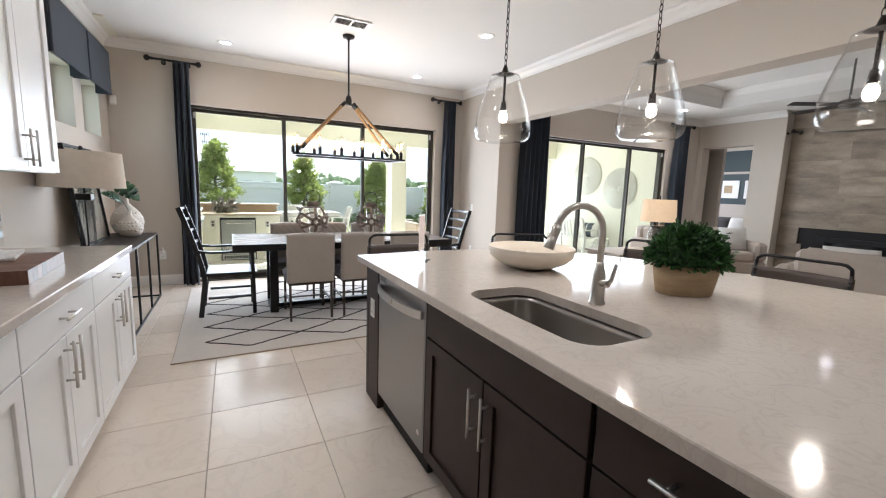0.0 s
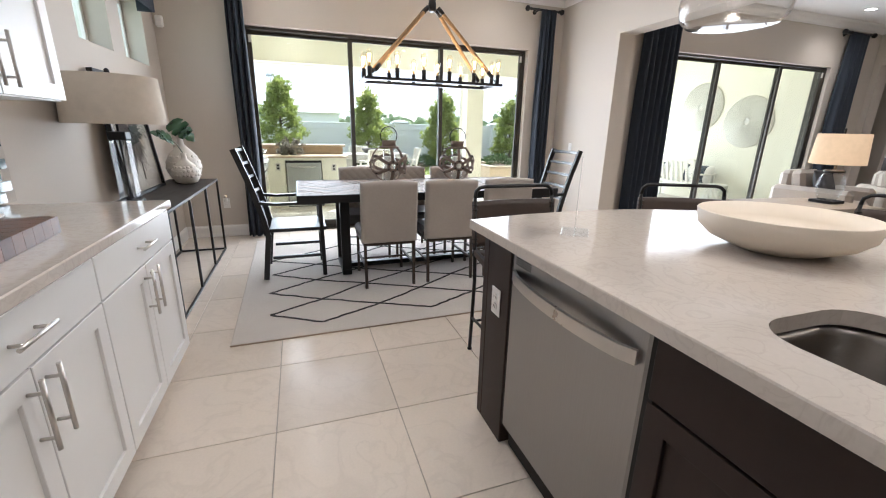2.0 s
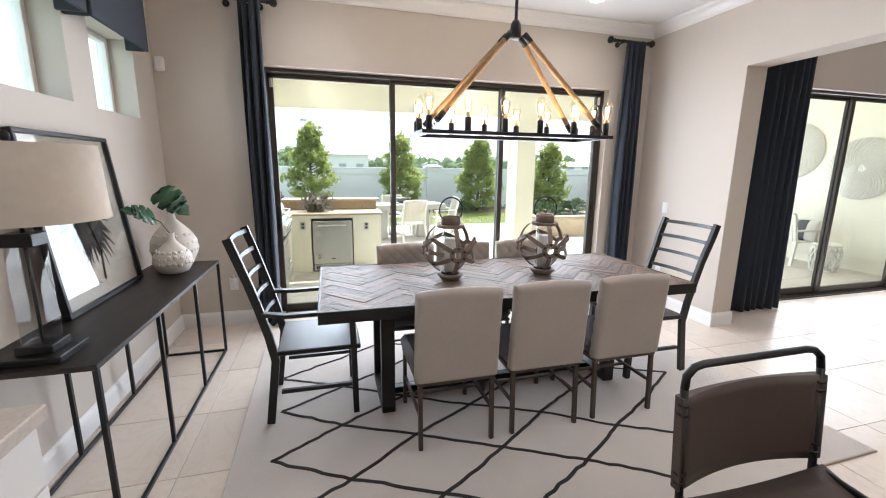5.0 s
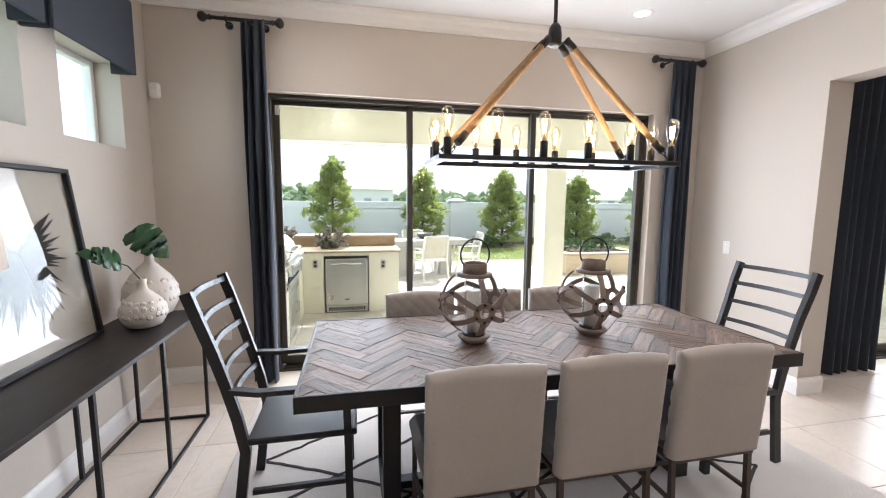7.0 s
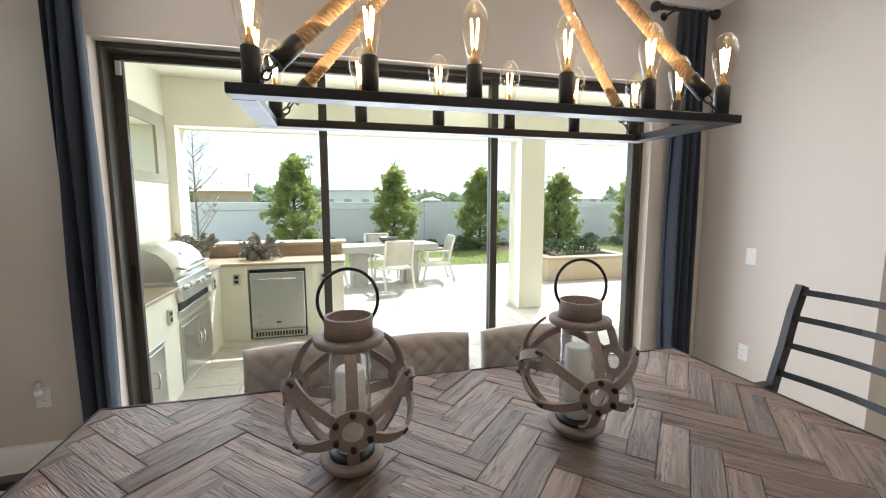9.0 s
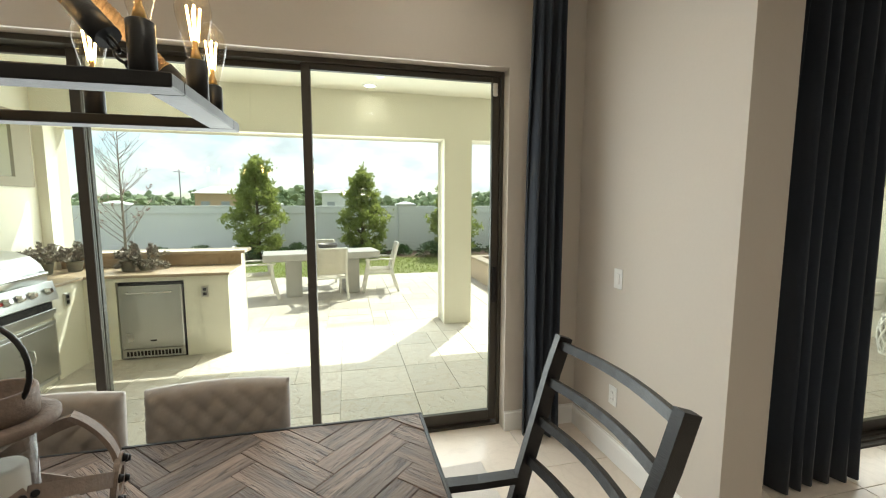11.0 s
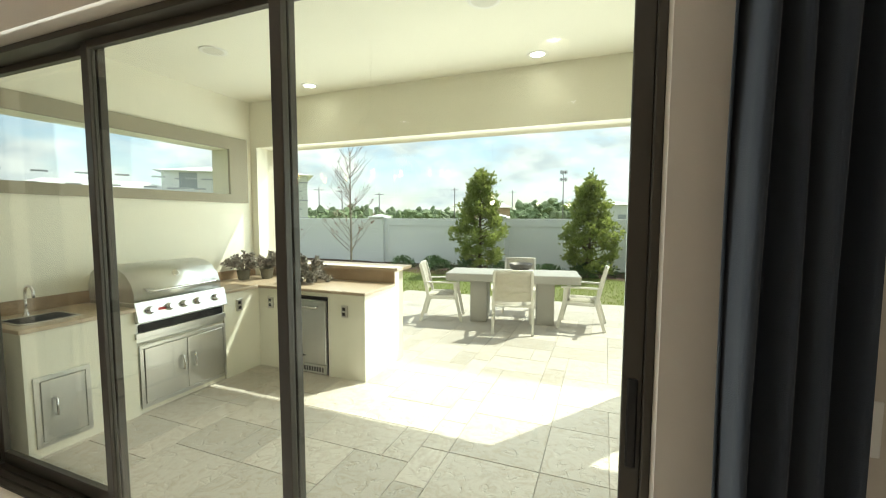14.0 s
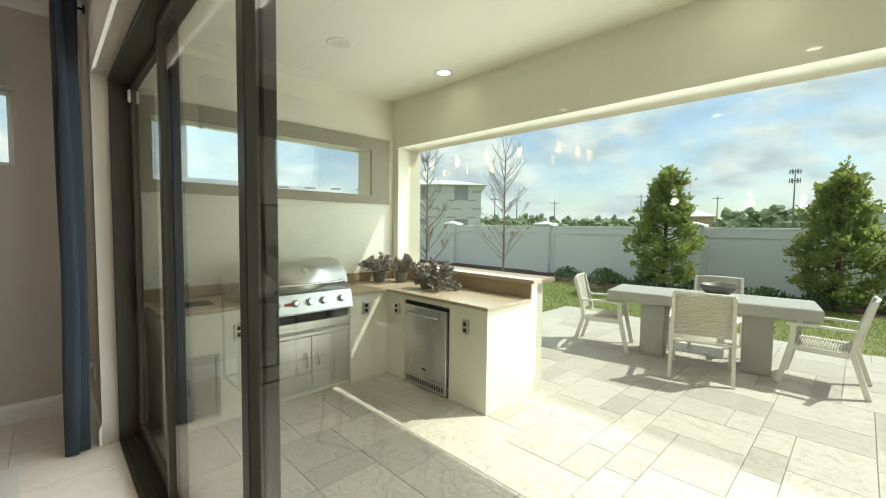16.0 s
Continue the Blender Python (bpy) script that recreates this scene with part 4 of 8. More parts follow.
crack(OAK_TOP, 11, 0.85)
BLACK_WOOD = material("black_painted_wood", (0.008, 0.007, 0.0065), 0.34, vary=0.2, scale=8, fine=60, stretch=(1, 6, 6), bump=0.3, bump_scale=60, spec=0.5)
LEATHERETTE = material("greige_leather", (0.40, 0.355, 0.31), 0.5, vary=0.06, scale=4, bump=0.15, bump_scale=300, sheen=0.1)
DARK_LEATHER = material("grey_seat_leather", (0.16, 0.15, 0.145), 0.45, vary=0.06, scale=4, bump=0.15, bump_scale=300)
BRONZE_LEG = material("aged_bronze_leg", (0.10, 0.078, 0.062), 0.4, 0.7, vary=0.08, scale=10)
TAN_SLING = material("brown_sling_leather", (0.075, 0.052, 0.040), 0.5, vary=0.14, scale=5, bump=0.2, bump_scale=250)

TBX0, TBX1, TBY0, TBY1, TBZ = 0.18, 2.52, 4.382, 5.373, 0.777
t = thing("dining_table", "long dining table with reclaimed herringbone top and black iron frame", "table", (0, 0, 0))
bm = G()
e = 0.012
box(bm, TBX0, TBX1, TBY0, TBY0 + e, TBZ - 0.065, TBZ + 0.001, 0.002)
box(bm, TBX0, TBX1, TBY1 - e, TBY1, TBZ - 0.065, TBZ + 0.001, 0.002)
box(bm, TBX0, TBX0 + e, TBY0 + e, TBY1 - e, TBZ - 0.065, TBZ + 0.001, 0.002)
box(bm, TBX1 - e, TBX1, TBY0 + e, TBY1 - e, TBZ - 0.065, TBZ + 0.001, 0.002)
box(bm, TBX0 + e, TBX1 - e, TBY0 + e, TBY1 - e, TBZ - 0.05, TBZ - 0.014)
part("top_frame", bm, BLACK_METAL, t)
# herringbone blocks, clipped by the frame
c45 = math.sqrt(0.5)
rng = random.Random(4)


def clip_poly(poly, x0, x1, y0, y1):
    for axis, lim, keep in ((0, x0, 1), (0, x1, -1), (1, y0, 1), (1, y1, -1)):
        out = []
        for k in range(len(poly)):
            p, q = poly[k], poly[(k + 1) % len(poly)]
            dp, dq = (p[axis] - lim) * keep, (q[axis] - lim) * keep
            if dp >= 0:
                out.append(p)
            if (dp >= 0) != (dq >= 0):
                s = dp / (dp - dq)
                out.append((p[0] + (q[0] - p[0]) * s, p[1] + (q[1] - p[1]) * s))
        poly = out
        if len(poly) < 3:
            return []
    return poly


cx, cy = (TBX0 + TBX1) / 2, (TBY0 + TBY1) / 2
ratio = 4
PW = 0.0775
PL = PW * ratio
g = 0.0006
for i in range(-26, 27):
    for j in range(-8, 9):
        for kind in (0, 1):
            # herringbone lattice in block units
            ox = i * PW + j * PL
            oy = i * PW - j * PL
            if kind == 0:
                r = (ox + g, ox + PL - g, oy + g, oy + PW - g)
            else:
                r = (ox + g, ox + PW - g, oy + PW + g, oy + PW + PL - g)
            quad = [(r[0], r[2]), (r[1], r[2]), (r[1], r[3]), (r[0], r[3])]
            rot = [(cx + (x - y) * c45, cy + (x + y) * c45) for x, y in quad]
            poly = clip_poly(rot, TBX0 + e, TBX1 - e, TBY0 + e, TBY1 - e)
            if len(poly) < 3:
                continue
            area = abs(sum(p[0] * q[1] - q[0] * p[1] for p, q in zip(poly, poly[1:] + poly[:1]))) / 2
            if area < 0.0004:
                continue
            mx = sum(p[0] for p in poly) / len(poly)
            my = sum(p[1] for p in poly) / len(poly)
            ang = radians(45 if kind == 0 else 135)
            ca, sa = math.cos(-ang), math.sin(-ang)
            bm = G()
            hgt = rng.uniform(-0.0015, 0.0015)
            loc = [((p[0] - mx) * ca - (p[1] - my) * sa, (p[0] - mx) * sa + (p[1] - my) * ca) for p in poly]
            lo = [bm.verts.new((*p, -0.013)) for p in loc]
            mid = [bm.verts.new((*p, -0.002 + hgt)) for p in loc]
            hi = [bm.verts.new((p[0] * 0.993, p[1] * 0.972, hgt)) for p in loc]
            bridge(bm, lo, mid, False)
            bridge(bm, mid, hi, False)
            bm.faces.new(hi)
            o = part("block", bm, OAK_TOP, t)
            o.matrix_basis = pose(mx, my, TBZ - 0.001, 0, 0, math.degrees(ang))
for x in (0.56, 2.12):
    for y in (4.66, 5.08):
        bm = G()
        box(bm, x - 0.04, x + 0.04, y - 0.025, y + 0.025, 0.06, TBZ - 0.05, 0.003)
        part("leg", bm, BLACK_METAL, t)
    bm = G()
    box(bm, x - 0.04, x + 0.04, 4.635, 5.105, 0.014, 0.06, 0.003)
    part("foot_bar", bm, BLACK_METAL, t)
bm = G()
box(bm, 0.60, 2.08, 4.84, 4.90, 0.016, 0.058, 0.003)
part("stretcher", bm, BLACK_METAL, t)


def slab_shape(bm, w, z0, z1, th, lean, top_curve=0.015, quilt=0.0, bow=0.0, nx=22, nz=22, r=0.03):
    """An upholstered back: front towards +y, gently rounded, optionally quilted in diamonds on the +y face."""
    def pt(u, v, side):
        x = (u - 0.5) * w
        z = z0 + (z1 - z0) * v + (top_curve * (1 - (2 * u - 1) ** 2) if v > 0.9 else 0) * (v - 0.9) * 10
        edge = min(u, 1 - u) * w
        edge = min(edge, (1 - v) * (z1 - z0), r)
        round_ = math.sqrt(max(0.0, 1 - (1 - min(1, edge / r)) ** 2)) if r else 1
        half = th / 2 * (0.25 + 0.75 * round_)
        q = 0.0
        if quilt and side > 0:
            s = 0.085
            a = ((x + z) / s) % 1.0
            b = ((x - z) / s) % 1.0
            q = -quilt * (math.exp(-(min(a, 1 - a) / 0.09) ** 2) + math.exp(-(min(b, 1 - b) / 0.09) ** 2))
        y = side * (half + q) - lean * (z - z0) / (z1 - z0) - bow * (2 * u - 1) ** 2
        return Vector((x, y, z))
    sheets = []
    for side in (-1, 1):
        sheets.append([[bm.verts.new(pt(a / nx, b / nz, side)) for a in range(nx + 1)] for b in range(nz + 1)])
    for s, sh in zip((-1, 1), sheets):
        for b in range(nz):
            for a in range(nx):
                q = (sh[b][a], sh[b][a + 1], sh[b + 1][a + 1], sh[b + 1][a])
                bm.faces.new(q if s < 0 else q[::-1]).smooth = True
    f, k = sheets[0], sheets[1]
    for b in range(nz):
        bm.faces.new((f[b][0], f[b + 1][0], k[b + 1][0], k[b][0])).smooth = True
        bm.faces.new((f[b + 1][nx], f[b][nx], k[b][nx], k[b + 1][nx])).smooth = True
    for a in range(nx):
        bm.faces.new((f[nz][a], f[nz][a + 1], k[nz][a + 1], k[nz][a])).smooth = True
        bm.faces.new((f[0][a + 1], f[0][a], k[0][a], k[0][a + 1])).smooth = True


def dining_chair(at, rz):
    """Faces +y: the back stands at y = 0, the seat reaches ahead."""
    t = thing("dining_chair", "greige leather dining chair with quilted back and bronze legs", "chair", at, rz, "upholstered chairs round the table")
    bm = G()
    slab_shape(bm, 0.46, 0.40, 0.885, 0.075, 0.035, quilt=0.007, nx=44, nz=44, r=0.035)
    part("backrest", bm, LEATHERETTE, t)
    bm = G()
    box(bm, -0.225, 0.225, 0.03, 0.475, 0.395, 0.475, 0.028)
    part("seat", bm, DARK_LEATHER, t, "dark grey leather seat")
    bm = G()
    box(bm, -0.215, 0.215, -0.02, 0.46, 0.372, 0.394, 0.003)
    part("seat_frame", bm, BRONZE_LEG, t)
    for x in (-0.20, 0.20):
        for y, dy in ((-0.005, -0.02), (0.44, 0.0)):
            bm = G()
            tube(bm, [(x, y, 0.372), (x, y + dy, 0.013)], 0, flat=(0.011, 0.011, Vector((0, 1, 0))))
            part("leg", bm, BRONZE_LEG, t)
    for x in (-0.20, 0.20):
        bm = G()
        tube(bm, [(x, 0.0, 0.20), (x, 0.43, 0.20)], 0, flat=(0.008, 0.008, Vector((0, 0, 1))))
        part("stretcher", bm, BRONZE_LEG, t)
    bm = G()
    tube(bm, [(-0.19, 0.22, 0.20), (0.19, 0.22, 0.20)], 0, flat=(0.008, 0.0075, Vector((0, 0, 1))))
    part("stretcher", bm, BRONZE_LEG, t)
    return t


first = dining_chair((0.875, 4.285, 0), 0)
copy_thing(first, pose(1.405, 4.295, 0, 0, 0, 0))
copy_thing(first, pose(1.94, 4.305, 0, 0, 0, 0))
for x in (0.83, 1.31, 1.83):
    copy_thing(first, pose(x, 5.49, 0, 0, 0, 180))

GOLD_STRIP = material("gold_metal_strip", (0.75, 0.62, 0.42), 0.25, 0.9, vary=0.05, scale=10)


def arm_chair(at, rz):
    """Ladder-back carver; faces +y, the back posts lean to -y."""
    t = thing("dining_armchair", "black ladder-back armchair with solid wood seat", "chair", at, rz, "armchairs at the table ends")
    w = 0.225

    def back(z):
        return -0.02 - max(0, z - 0.40) ** 1.25 * 0.30 - (0.05 * (0.40 - z) / 0.40 if z < 0.40 else 0)
    for x in (-w, w):
        bm = G()
        pts = [(x * (1 + 0.04 * (z > 0.9)), back(z), z) for z in (0.013, 0.2, 0.40, 0.55, 0.7, 0.85, 1.0, 1.11)]
        tube(bm, pts, 0, flat=(0.014, 0.022, Vector((0, 1, 0))))
        part("back_post", bm, BLACK_WOOD, t)
        bm = G()
        tube(bm, [(x, 0.42, 0.013), (x, 0.415, 0.44), (x, 0.41, 0.655)], 0, flat=(0.019, 0.017, Vector((0, 1, 0))))
        part("front_leg", bm, BLACK_WOOD, t)
        bm = G()
        ap = [(x * 1.02, back(0.68) + 0.01, 0.68), (x * 1.10, 0.05, 0.668), (x * 1.13, 0.25, 0.672), (x * 1.08, 0.45, 0.665)]
        tube(bm, ap, 0, flat=(0.021, 0.011, Vector((0, 0, 1))))
        part("arm", bm, BLACK_WOOD, t)
        bm = G()
        box(bm, x - 0.012, x + 0.012, 0.0, 0.40, 0.19, 0.215, 0.003)
        part("side_stretcher", bm, BLACK_WOOD, t)
    bm = G()
    box(bm, -0.245, 0.245, -0.01, 0.455, 0.428, 0.458, 0.006)
    part("seat", bm, BLACK_WOOD, t)
    bm = G()
    box(bm, -w + 0.012, w - 0.012, 0.40, 0.425, 0.36, 0.427, 0.003)
    part("apron", bm, BLACK_WOOD, t)
    for z in (0.62, 0.74, 0.86, 0.975, 1.085):
        bm = G()
        pts = [(-w + 2 * w * k / 8, back(z) - 0.030 * math.sin(math.pi * k / 8), z) for k in range(9)]
        tube(bm, pts, 0, flat=(0.0125, 0.010, Vector((0, 1, 0.25))))
        rung = part("rung", bm, BLACK_WOOD, t)
        # thin gold line along the back of each rung
        bm = G()
        tube(bm, [(x * 0.985, y - 0.0098, z_ + 0.001) for x, y, z_ in pts], 0, flat=(0.0026, 0.0012, Vector((0, 1, 0.25))))
        part("inlay_strip", bm, GOLD_STRIP, rung, "thin gold strip")
    return t


first = arm_chair((-0.05, 4.935, 0), -90)
copy_thing(first, pose(2.70, 4.87, 0, 0, 0, 90))

# ---- rug ----
RUG = material("cream_wool_rug", (0.62, 0.565, 0.51), 0.98, vary=0.10, scale=5, fine=220, bump=1.0, bump_scale=260, sheen=0.3, tint=(0.52, 0.47, 0.42))
RUG_LINE = material("black_wool_pile", (0.03, 0.027, 0.026), 0.98, vary=0.2, scale=30, bump=1.0, bump_scale=300)
t = thing("area_rug", "cream wool rug with hand-drawn black diamond lines", "rug", (-0.253, 3.57, 0.0), 1.2)
RW, RD = 3.32, 2.52
bm = G()
nx, ny = 40, 30
box(bm, 0, RW, 0, RD, 0.0005, 0.0115, 0.004)
part("rug_body", bm, RUG, t)
bm = G()
box(bm, -0.004, RW + 0.004, -0.006, 0.0, 0.0005, 0.010, 0.003)
part("bound_edge", bm, material("tan_rug_binding", (0.40, 0.31, 0.22), 0.9, vary=0.1), t)
# two families of wavering lines that cross into diamonds
rng = random.Random(11)


def rug_line(pts):
    bm = G()
    fine = []
    for (x0, y0), (x1, y1) in zip(pts, pts[1:]):
        n = max(2, int(math.hypot(x1 - x0, y1 - y0) / 0.05))
        for k in range(n):
            s = k / n
            fine.append((x0 + (x1 - x0) * s, y0 + (y1 - y0) * s))
    fine.append(pts[-1])
    out = []
    for k, (x, y) in enumerate(fine):
        out.append((x + rng.uniform(-0.006, 0.006), y + rng.uniform(-0.006, 0.006), 0.0125))
    tube(bm, out, 0, flat=(0.009, 0.0025, Vector((0, 0, 1))))
    part("diamond_line", bm, RUG_LINE, t)


# nodes of a stretched diamond lattice, in the rug's own frame
RA, RB = 0.385, 0.215


def node(i, j):
    r = random.Random(i * 31 + j * 17)
    return (0.19 + i * RA + r.uniform(-0.03, 0.03), 0.36 + j * RB + r.uniform(-0.02, 0.02))


def sweep(i, j, di, dj):
    out = []
    while 0 <= i <= 7 and -1 <= j <= 8:
        out.append(node(i, j))
        i, j = i + di, j + dj
    return out


for j in (0, 2, 4, 6):
    rug_line(sweep(0, j, 1, 1))
    rug_line(sweep(0, j, 1, -1))
for i in (1, 3, 5):
    rug_line(sweep(i, -1, 1, 1))
    rug_line(sweep(i + 1, 8, 1, -1))


# ---- chandelier ----
BULB_GLASS = clear_glass("bulb_glass", (0.97, 0.94, 0.87), 1.55)
FILAMENT = glow("warm_filament", (1.0, 0.62, 0.25), 26)
ROPE = material("jute_rope", (0.40, 0.26, 0.135), 0.9, vary=0.2, scale=30, fine=300, bump=0.8, bump_scale=400)
BRASS_SOCK = material("oil_rubbed_bronze", (0.03, 0.022, 0.018), 0.4, 0.7, vary=0.1, scale=20)


# amber in this colour stands for the glow of the lit stem
GLOW_STEM = material("amber_glow_stem", (0.55, 0.36, 0.14), 0.2, vary=0.1, scale=40)


def edison(parent, x, y, z):
    g = G()
    lathe(g, [(0.013, 0), (0.015, 0.012), (0.022, 0.04), (0.030, 0.075), (0.031, 0.092), (0.026, 0.115), (0.014, 0.131), (0.004, 0.136)], 18, (x, y, z))
    bulb = part("bulb", g, BULB_GLASS, parent, "clear pear-shaped filament bulb")
    bulb.visible_shadow = False
    f = G()
    for k in range(4):
        a = k * math.pi / 2 + 0.4
        cyl(f, (x + 0.005 * math.cos(a), y + 0.005 * math.sin(a), z + 0.035), (x + 0.011 * math.cos(a), y + 0.011 * math.sin(a), z + 0.095), 0.0022, seg=6)
    part("filament", f, FILAMENT, bulb, "glowing filament")
    f = G()
    lathe(f, [(0.010, 0.002), (0.008, 0.012), (0.0045, 0.022), (0.004, 0.034), (0.006, 0.037)], 12, (x, y, z))
    part("glass_stem", f, GLOW_STEM, bulb, "glass stem coloured as glowing amber")


CX0, CX1, CY0, CY1, CZ = 0.778, 2.034, 4.698, 5.088, 1.69
t = thing("chandelier", "black rectangular iron chandelier with rope arms and filament bulbs", "chandelier", (0, 0, 0))
for a in ((CX0, CX1, CY0, CY0 + 0.05), (CX0, CX1, CY1 - 0.05, CY1), (CX0, CX0 + 0.05, CY0 + 0.05, CY1 - 0.05), (CX1 - 0.05, CX1, CY0 + 0.05, CY1 - 0.05)):
    bm = G()
    box(bm, *a, CZ - 0.011, CZ + 0.011, 0.002)
    part("frame_bar", bm, BLACK_METAL, t)
spots = [(CX0 + 0.045 + k * (CX1 - CX0 - 0.09) / 5, y) for y in (CY0 + 0.025, CY1 - 0.025) for k in range(6)]
spots += [(CX0 + 0.025, (CY0 + CY1) / 2), (CX1 - 0.025, (CY0 + CY1) / 2)]
for x, y in spots:
    bm = G()
    lathe(bm, [(0.012, 0.0100), (0.016, 0.0105), (0.017, 0.011), (0.017, 0.012), (0.0185, 0.013), (0.0185, 0.085), (0.014, 0.088)], 16, (x, y, CZ))
    part("socket", bm, BLACK_METAL, t)
    edison(t, x, y, CZ + 0.088)
HUB = Vector((1.41, 4.893, 2.33))
bm = G()
lathe(bm, [(0.018, 0.05), (0.03, 0.03), (0.034, 0.0), (0.034, -0.05), (0.02, -0.06)], 18, HUB)
part("hub", bm, BLACK_METAL, t)
bm = G()
cyl(bm, HUB + Vector((0, 0, 0.05)), (HUB.x, HUB.y, 2.98), 0.010)
part("stem", bm, BLACK_METAL, t)
bm = G()
lathe(bm, [(0.012, -0.05), (0.02, -0.04), (0.022, -0.03), (0.06, -0.025), (0.066, -0.012), (0.066, -0.001)], 24, (HUB.x, HUB.y, H))
part("canopy", bm, BLACK_METAL, t)
for sx in (-1, 1):
    for sy in (-1, 1):
        p0 = HUB + Vector((0.035 * sx, 0.025 * sy, -0.02))
        p1 = Vector(((CX0 + CX1) / 2 + sx * 0.575, (CY0 + CY1) / 2 + sy * 0.172, CZ + 0.02))
        d = p1 - p0
        bm = G()
        n = 150
        a0, a1 = p0 + d * 0.09, p0 + d * 0.86
        u = d.normalized().orthogonal().normalized()
        cyl(bm, a0, a1, 0.0125, seg=10)
        for strand in range(3):
            v = d.normalized().cross(u)
            pts = []
            for k in range(n + 1):
                f = k / n
                ang = f * 2 * math.pi * 20 + strand * 2.094
                pts.append(a0 + (a1 - a0) * f + (u * math.cos(ang) + v * math.sin(ang)) * 0.010)
            tube(bm, pts, 0.0078, 6)
        part("rope_arm", bm, ROPE, t, "jute rope arm")
        bm = G()
        cyl(bm, p0 + d * 0.02, p0 + d * 0.10, 0.019, seg=14)
        part("upper_ferrule", bm, BLACK_METAL, t)
        bm = G()
        cyl(bm, p0 + d * 0.85, p0 + d * 0.93, 0.019, seg=14)
        part("lower_ferrule", bm, BLACK_METAL, t)
        bm = G()
        e0, e1 = p0 + d * 0.93, p1 - Vector((0, 0, 0.012))
        for k in range(3):
            c = e0 + (e1 - e0) * ((k + 0.5) / 3)
            w = d.normalized()
            s = (u if k % 2 else d.normalized().cross(u))
            tube(bm, [c + w * 0.014 * math.cos(2 * math.pi * q / 10) + s * 0.008 * math.sin(2 * math.pi * q / 10) for q in range(10)], 0.0025, 5, closed=True)
        part("chain", bm, BLACK_METAL, t)
lamp = new("chandelier_lamp", bpy.data.lights.new("chandelier_lamp", "AREA"))
lamp.data.shape, lamp.data.size, lamp.data.size_y, lamp.data.energy, lamp.data.color = "RECTANGLE", 1.2, 0.36, 3, (1.0, 0.72, 0.42)
lamp.matrix_world = look((1.41, 4.893, 1.84), (1.41, 4.893, 3))

# ---- pendants over the island ----
PEND_GLASS = clear_glass("pendant_glass", (0.985, 0.985, 0.98), 1.55)
GLOBE = glow("frosted_globe_bulb", (1.0, 0.86, 0.68), 6)


def pendant(x, y):
    t = thing("pendant_light", "clear glass teardrop pendant on a dark chain, lit", "pendant light", (x, y, 0), group="island pendants")
    z = 1.66
    g = G()
    prof = [(0.02, 0.0), (0.10, 0.0), (0.145, 0.008), (0.166, 0.03), (0.174, 0.07), (0.168, 0.13), (0.150, 0.20), (0.125, 0.28), (0.103, 0.345), (0.096, 0.380), (0.090, 0.396), (0.070, 0.403), (0.052, 0.405)]
    prof = prof + [(r - 0.004, zz) for r, zz in prof[::-1] if r > 0.05 and zz > 0.004]
    lathe(g, [(r, zz + z) for r, zz in prof], 40, cap0=True, cap1=False)
    sh = part("shade", g, PEND_GLASS, t, "clear glass shade")
    sh.visible_shadow = False
    b = G()
    lathe(b, [(0.020, 0.398), (0.054, 0.4055), (0.054, 0.410), (0.024, 0.414), (0.018, 0.432), (0.009, 0.46)], 20, (0, 0, z))
    part("cap", b, BRASS_SOCK, t)
    b = G()
    cyl(b, (0, 0, z + 0.235), (0, 0, z + 0.41), 0.008)
    cyl(b, (0, 0, z + 0.19), (0, 0, z + 0.245), 0.02, 0.017, 16)
    part("stem", b, BRASS_SOCK, t)
    b = G()
    lathe(b, [(0.013, 0.192), (0.017, 0.184), (0.025, 0.168), (0.028, 0.152), (0.024, 0.134), (0.013, 0.123), (0.003, 0.120)], 18, (0, 0, z))
    part("bulb", b, GLOBE, t)
    b = G()
    zz, k = z + 0.455, 0
    while zz < H - 0.04:
        ax = (1, 0, 0) if k % 2 else (0, 1, 0)
        tube(b, [Vector((0, 0, zz + 0.018)) + Vector((0, 0, 1)) * 0.021 * math.cos(2 * math.pi * q / 10) + Vector(ax) * 0.009 * math.sin(2 * math.pi * q / 10) for q in range(10)], 0.0026, 5, closed=True)
        zz, k = zz + 0.034, k + 1
    part("chain", b, BRASS_SOCK, t)
    b = G()
    lathe(b, [(0.01, -0.04), (0.055, -0.02), (0.06, -0.001)], 20, (0, 0, H))
    part("canopy", b, BRASS_SOCK, t)
    lamp = new("pendant_lamp", bpy.data.lights.new("pendant_lamp", "POINT"))
    lamp.data.energy, lamp.data.shadow_soft_size, lamp.data.color = 3, 0.035, (1.0, 0.85, 0.66)
    lamp.location = (x, y, z + 0.06)


for x, y in ((1.71, 2.28), (2.235, 1.64), (2.60, 0.88)):
    pendant(x, y)

# ---- lanterns on the table ----
WEATHERED = material("weathered_grey_wood", (0.24, 0.18, 0.14), 0.65, vary=0.2, scale=14, fine=90, bump=0.5, bump_scale=120, tint=(0.16, 0.115, 0.09))
CANDLE = material("ivory_candle_wax", (0.86, 0.82, 0.74), 0.5, vary=0.03)
LZ = TBZ + 0.001


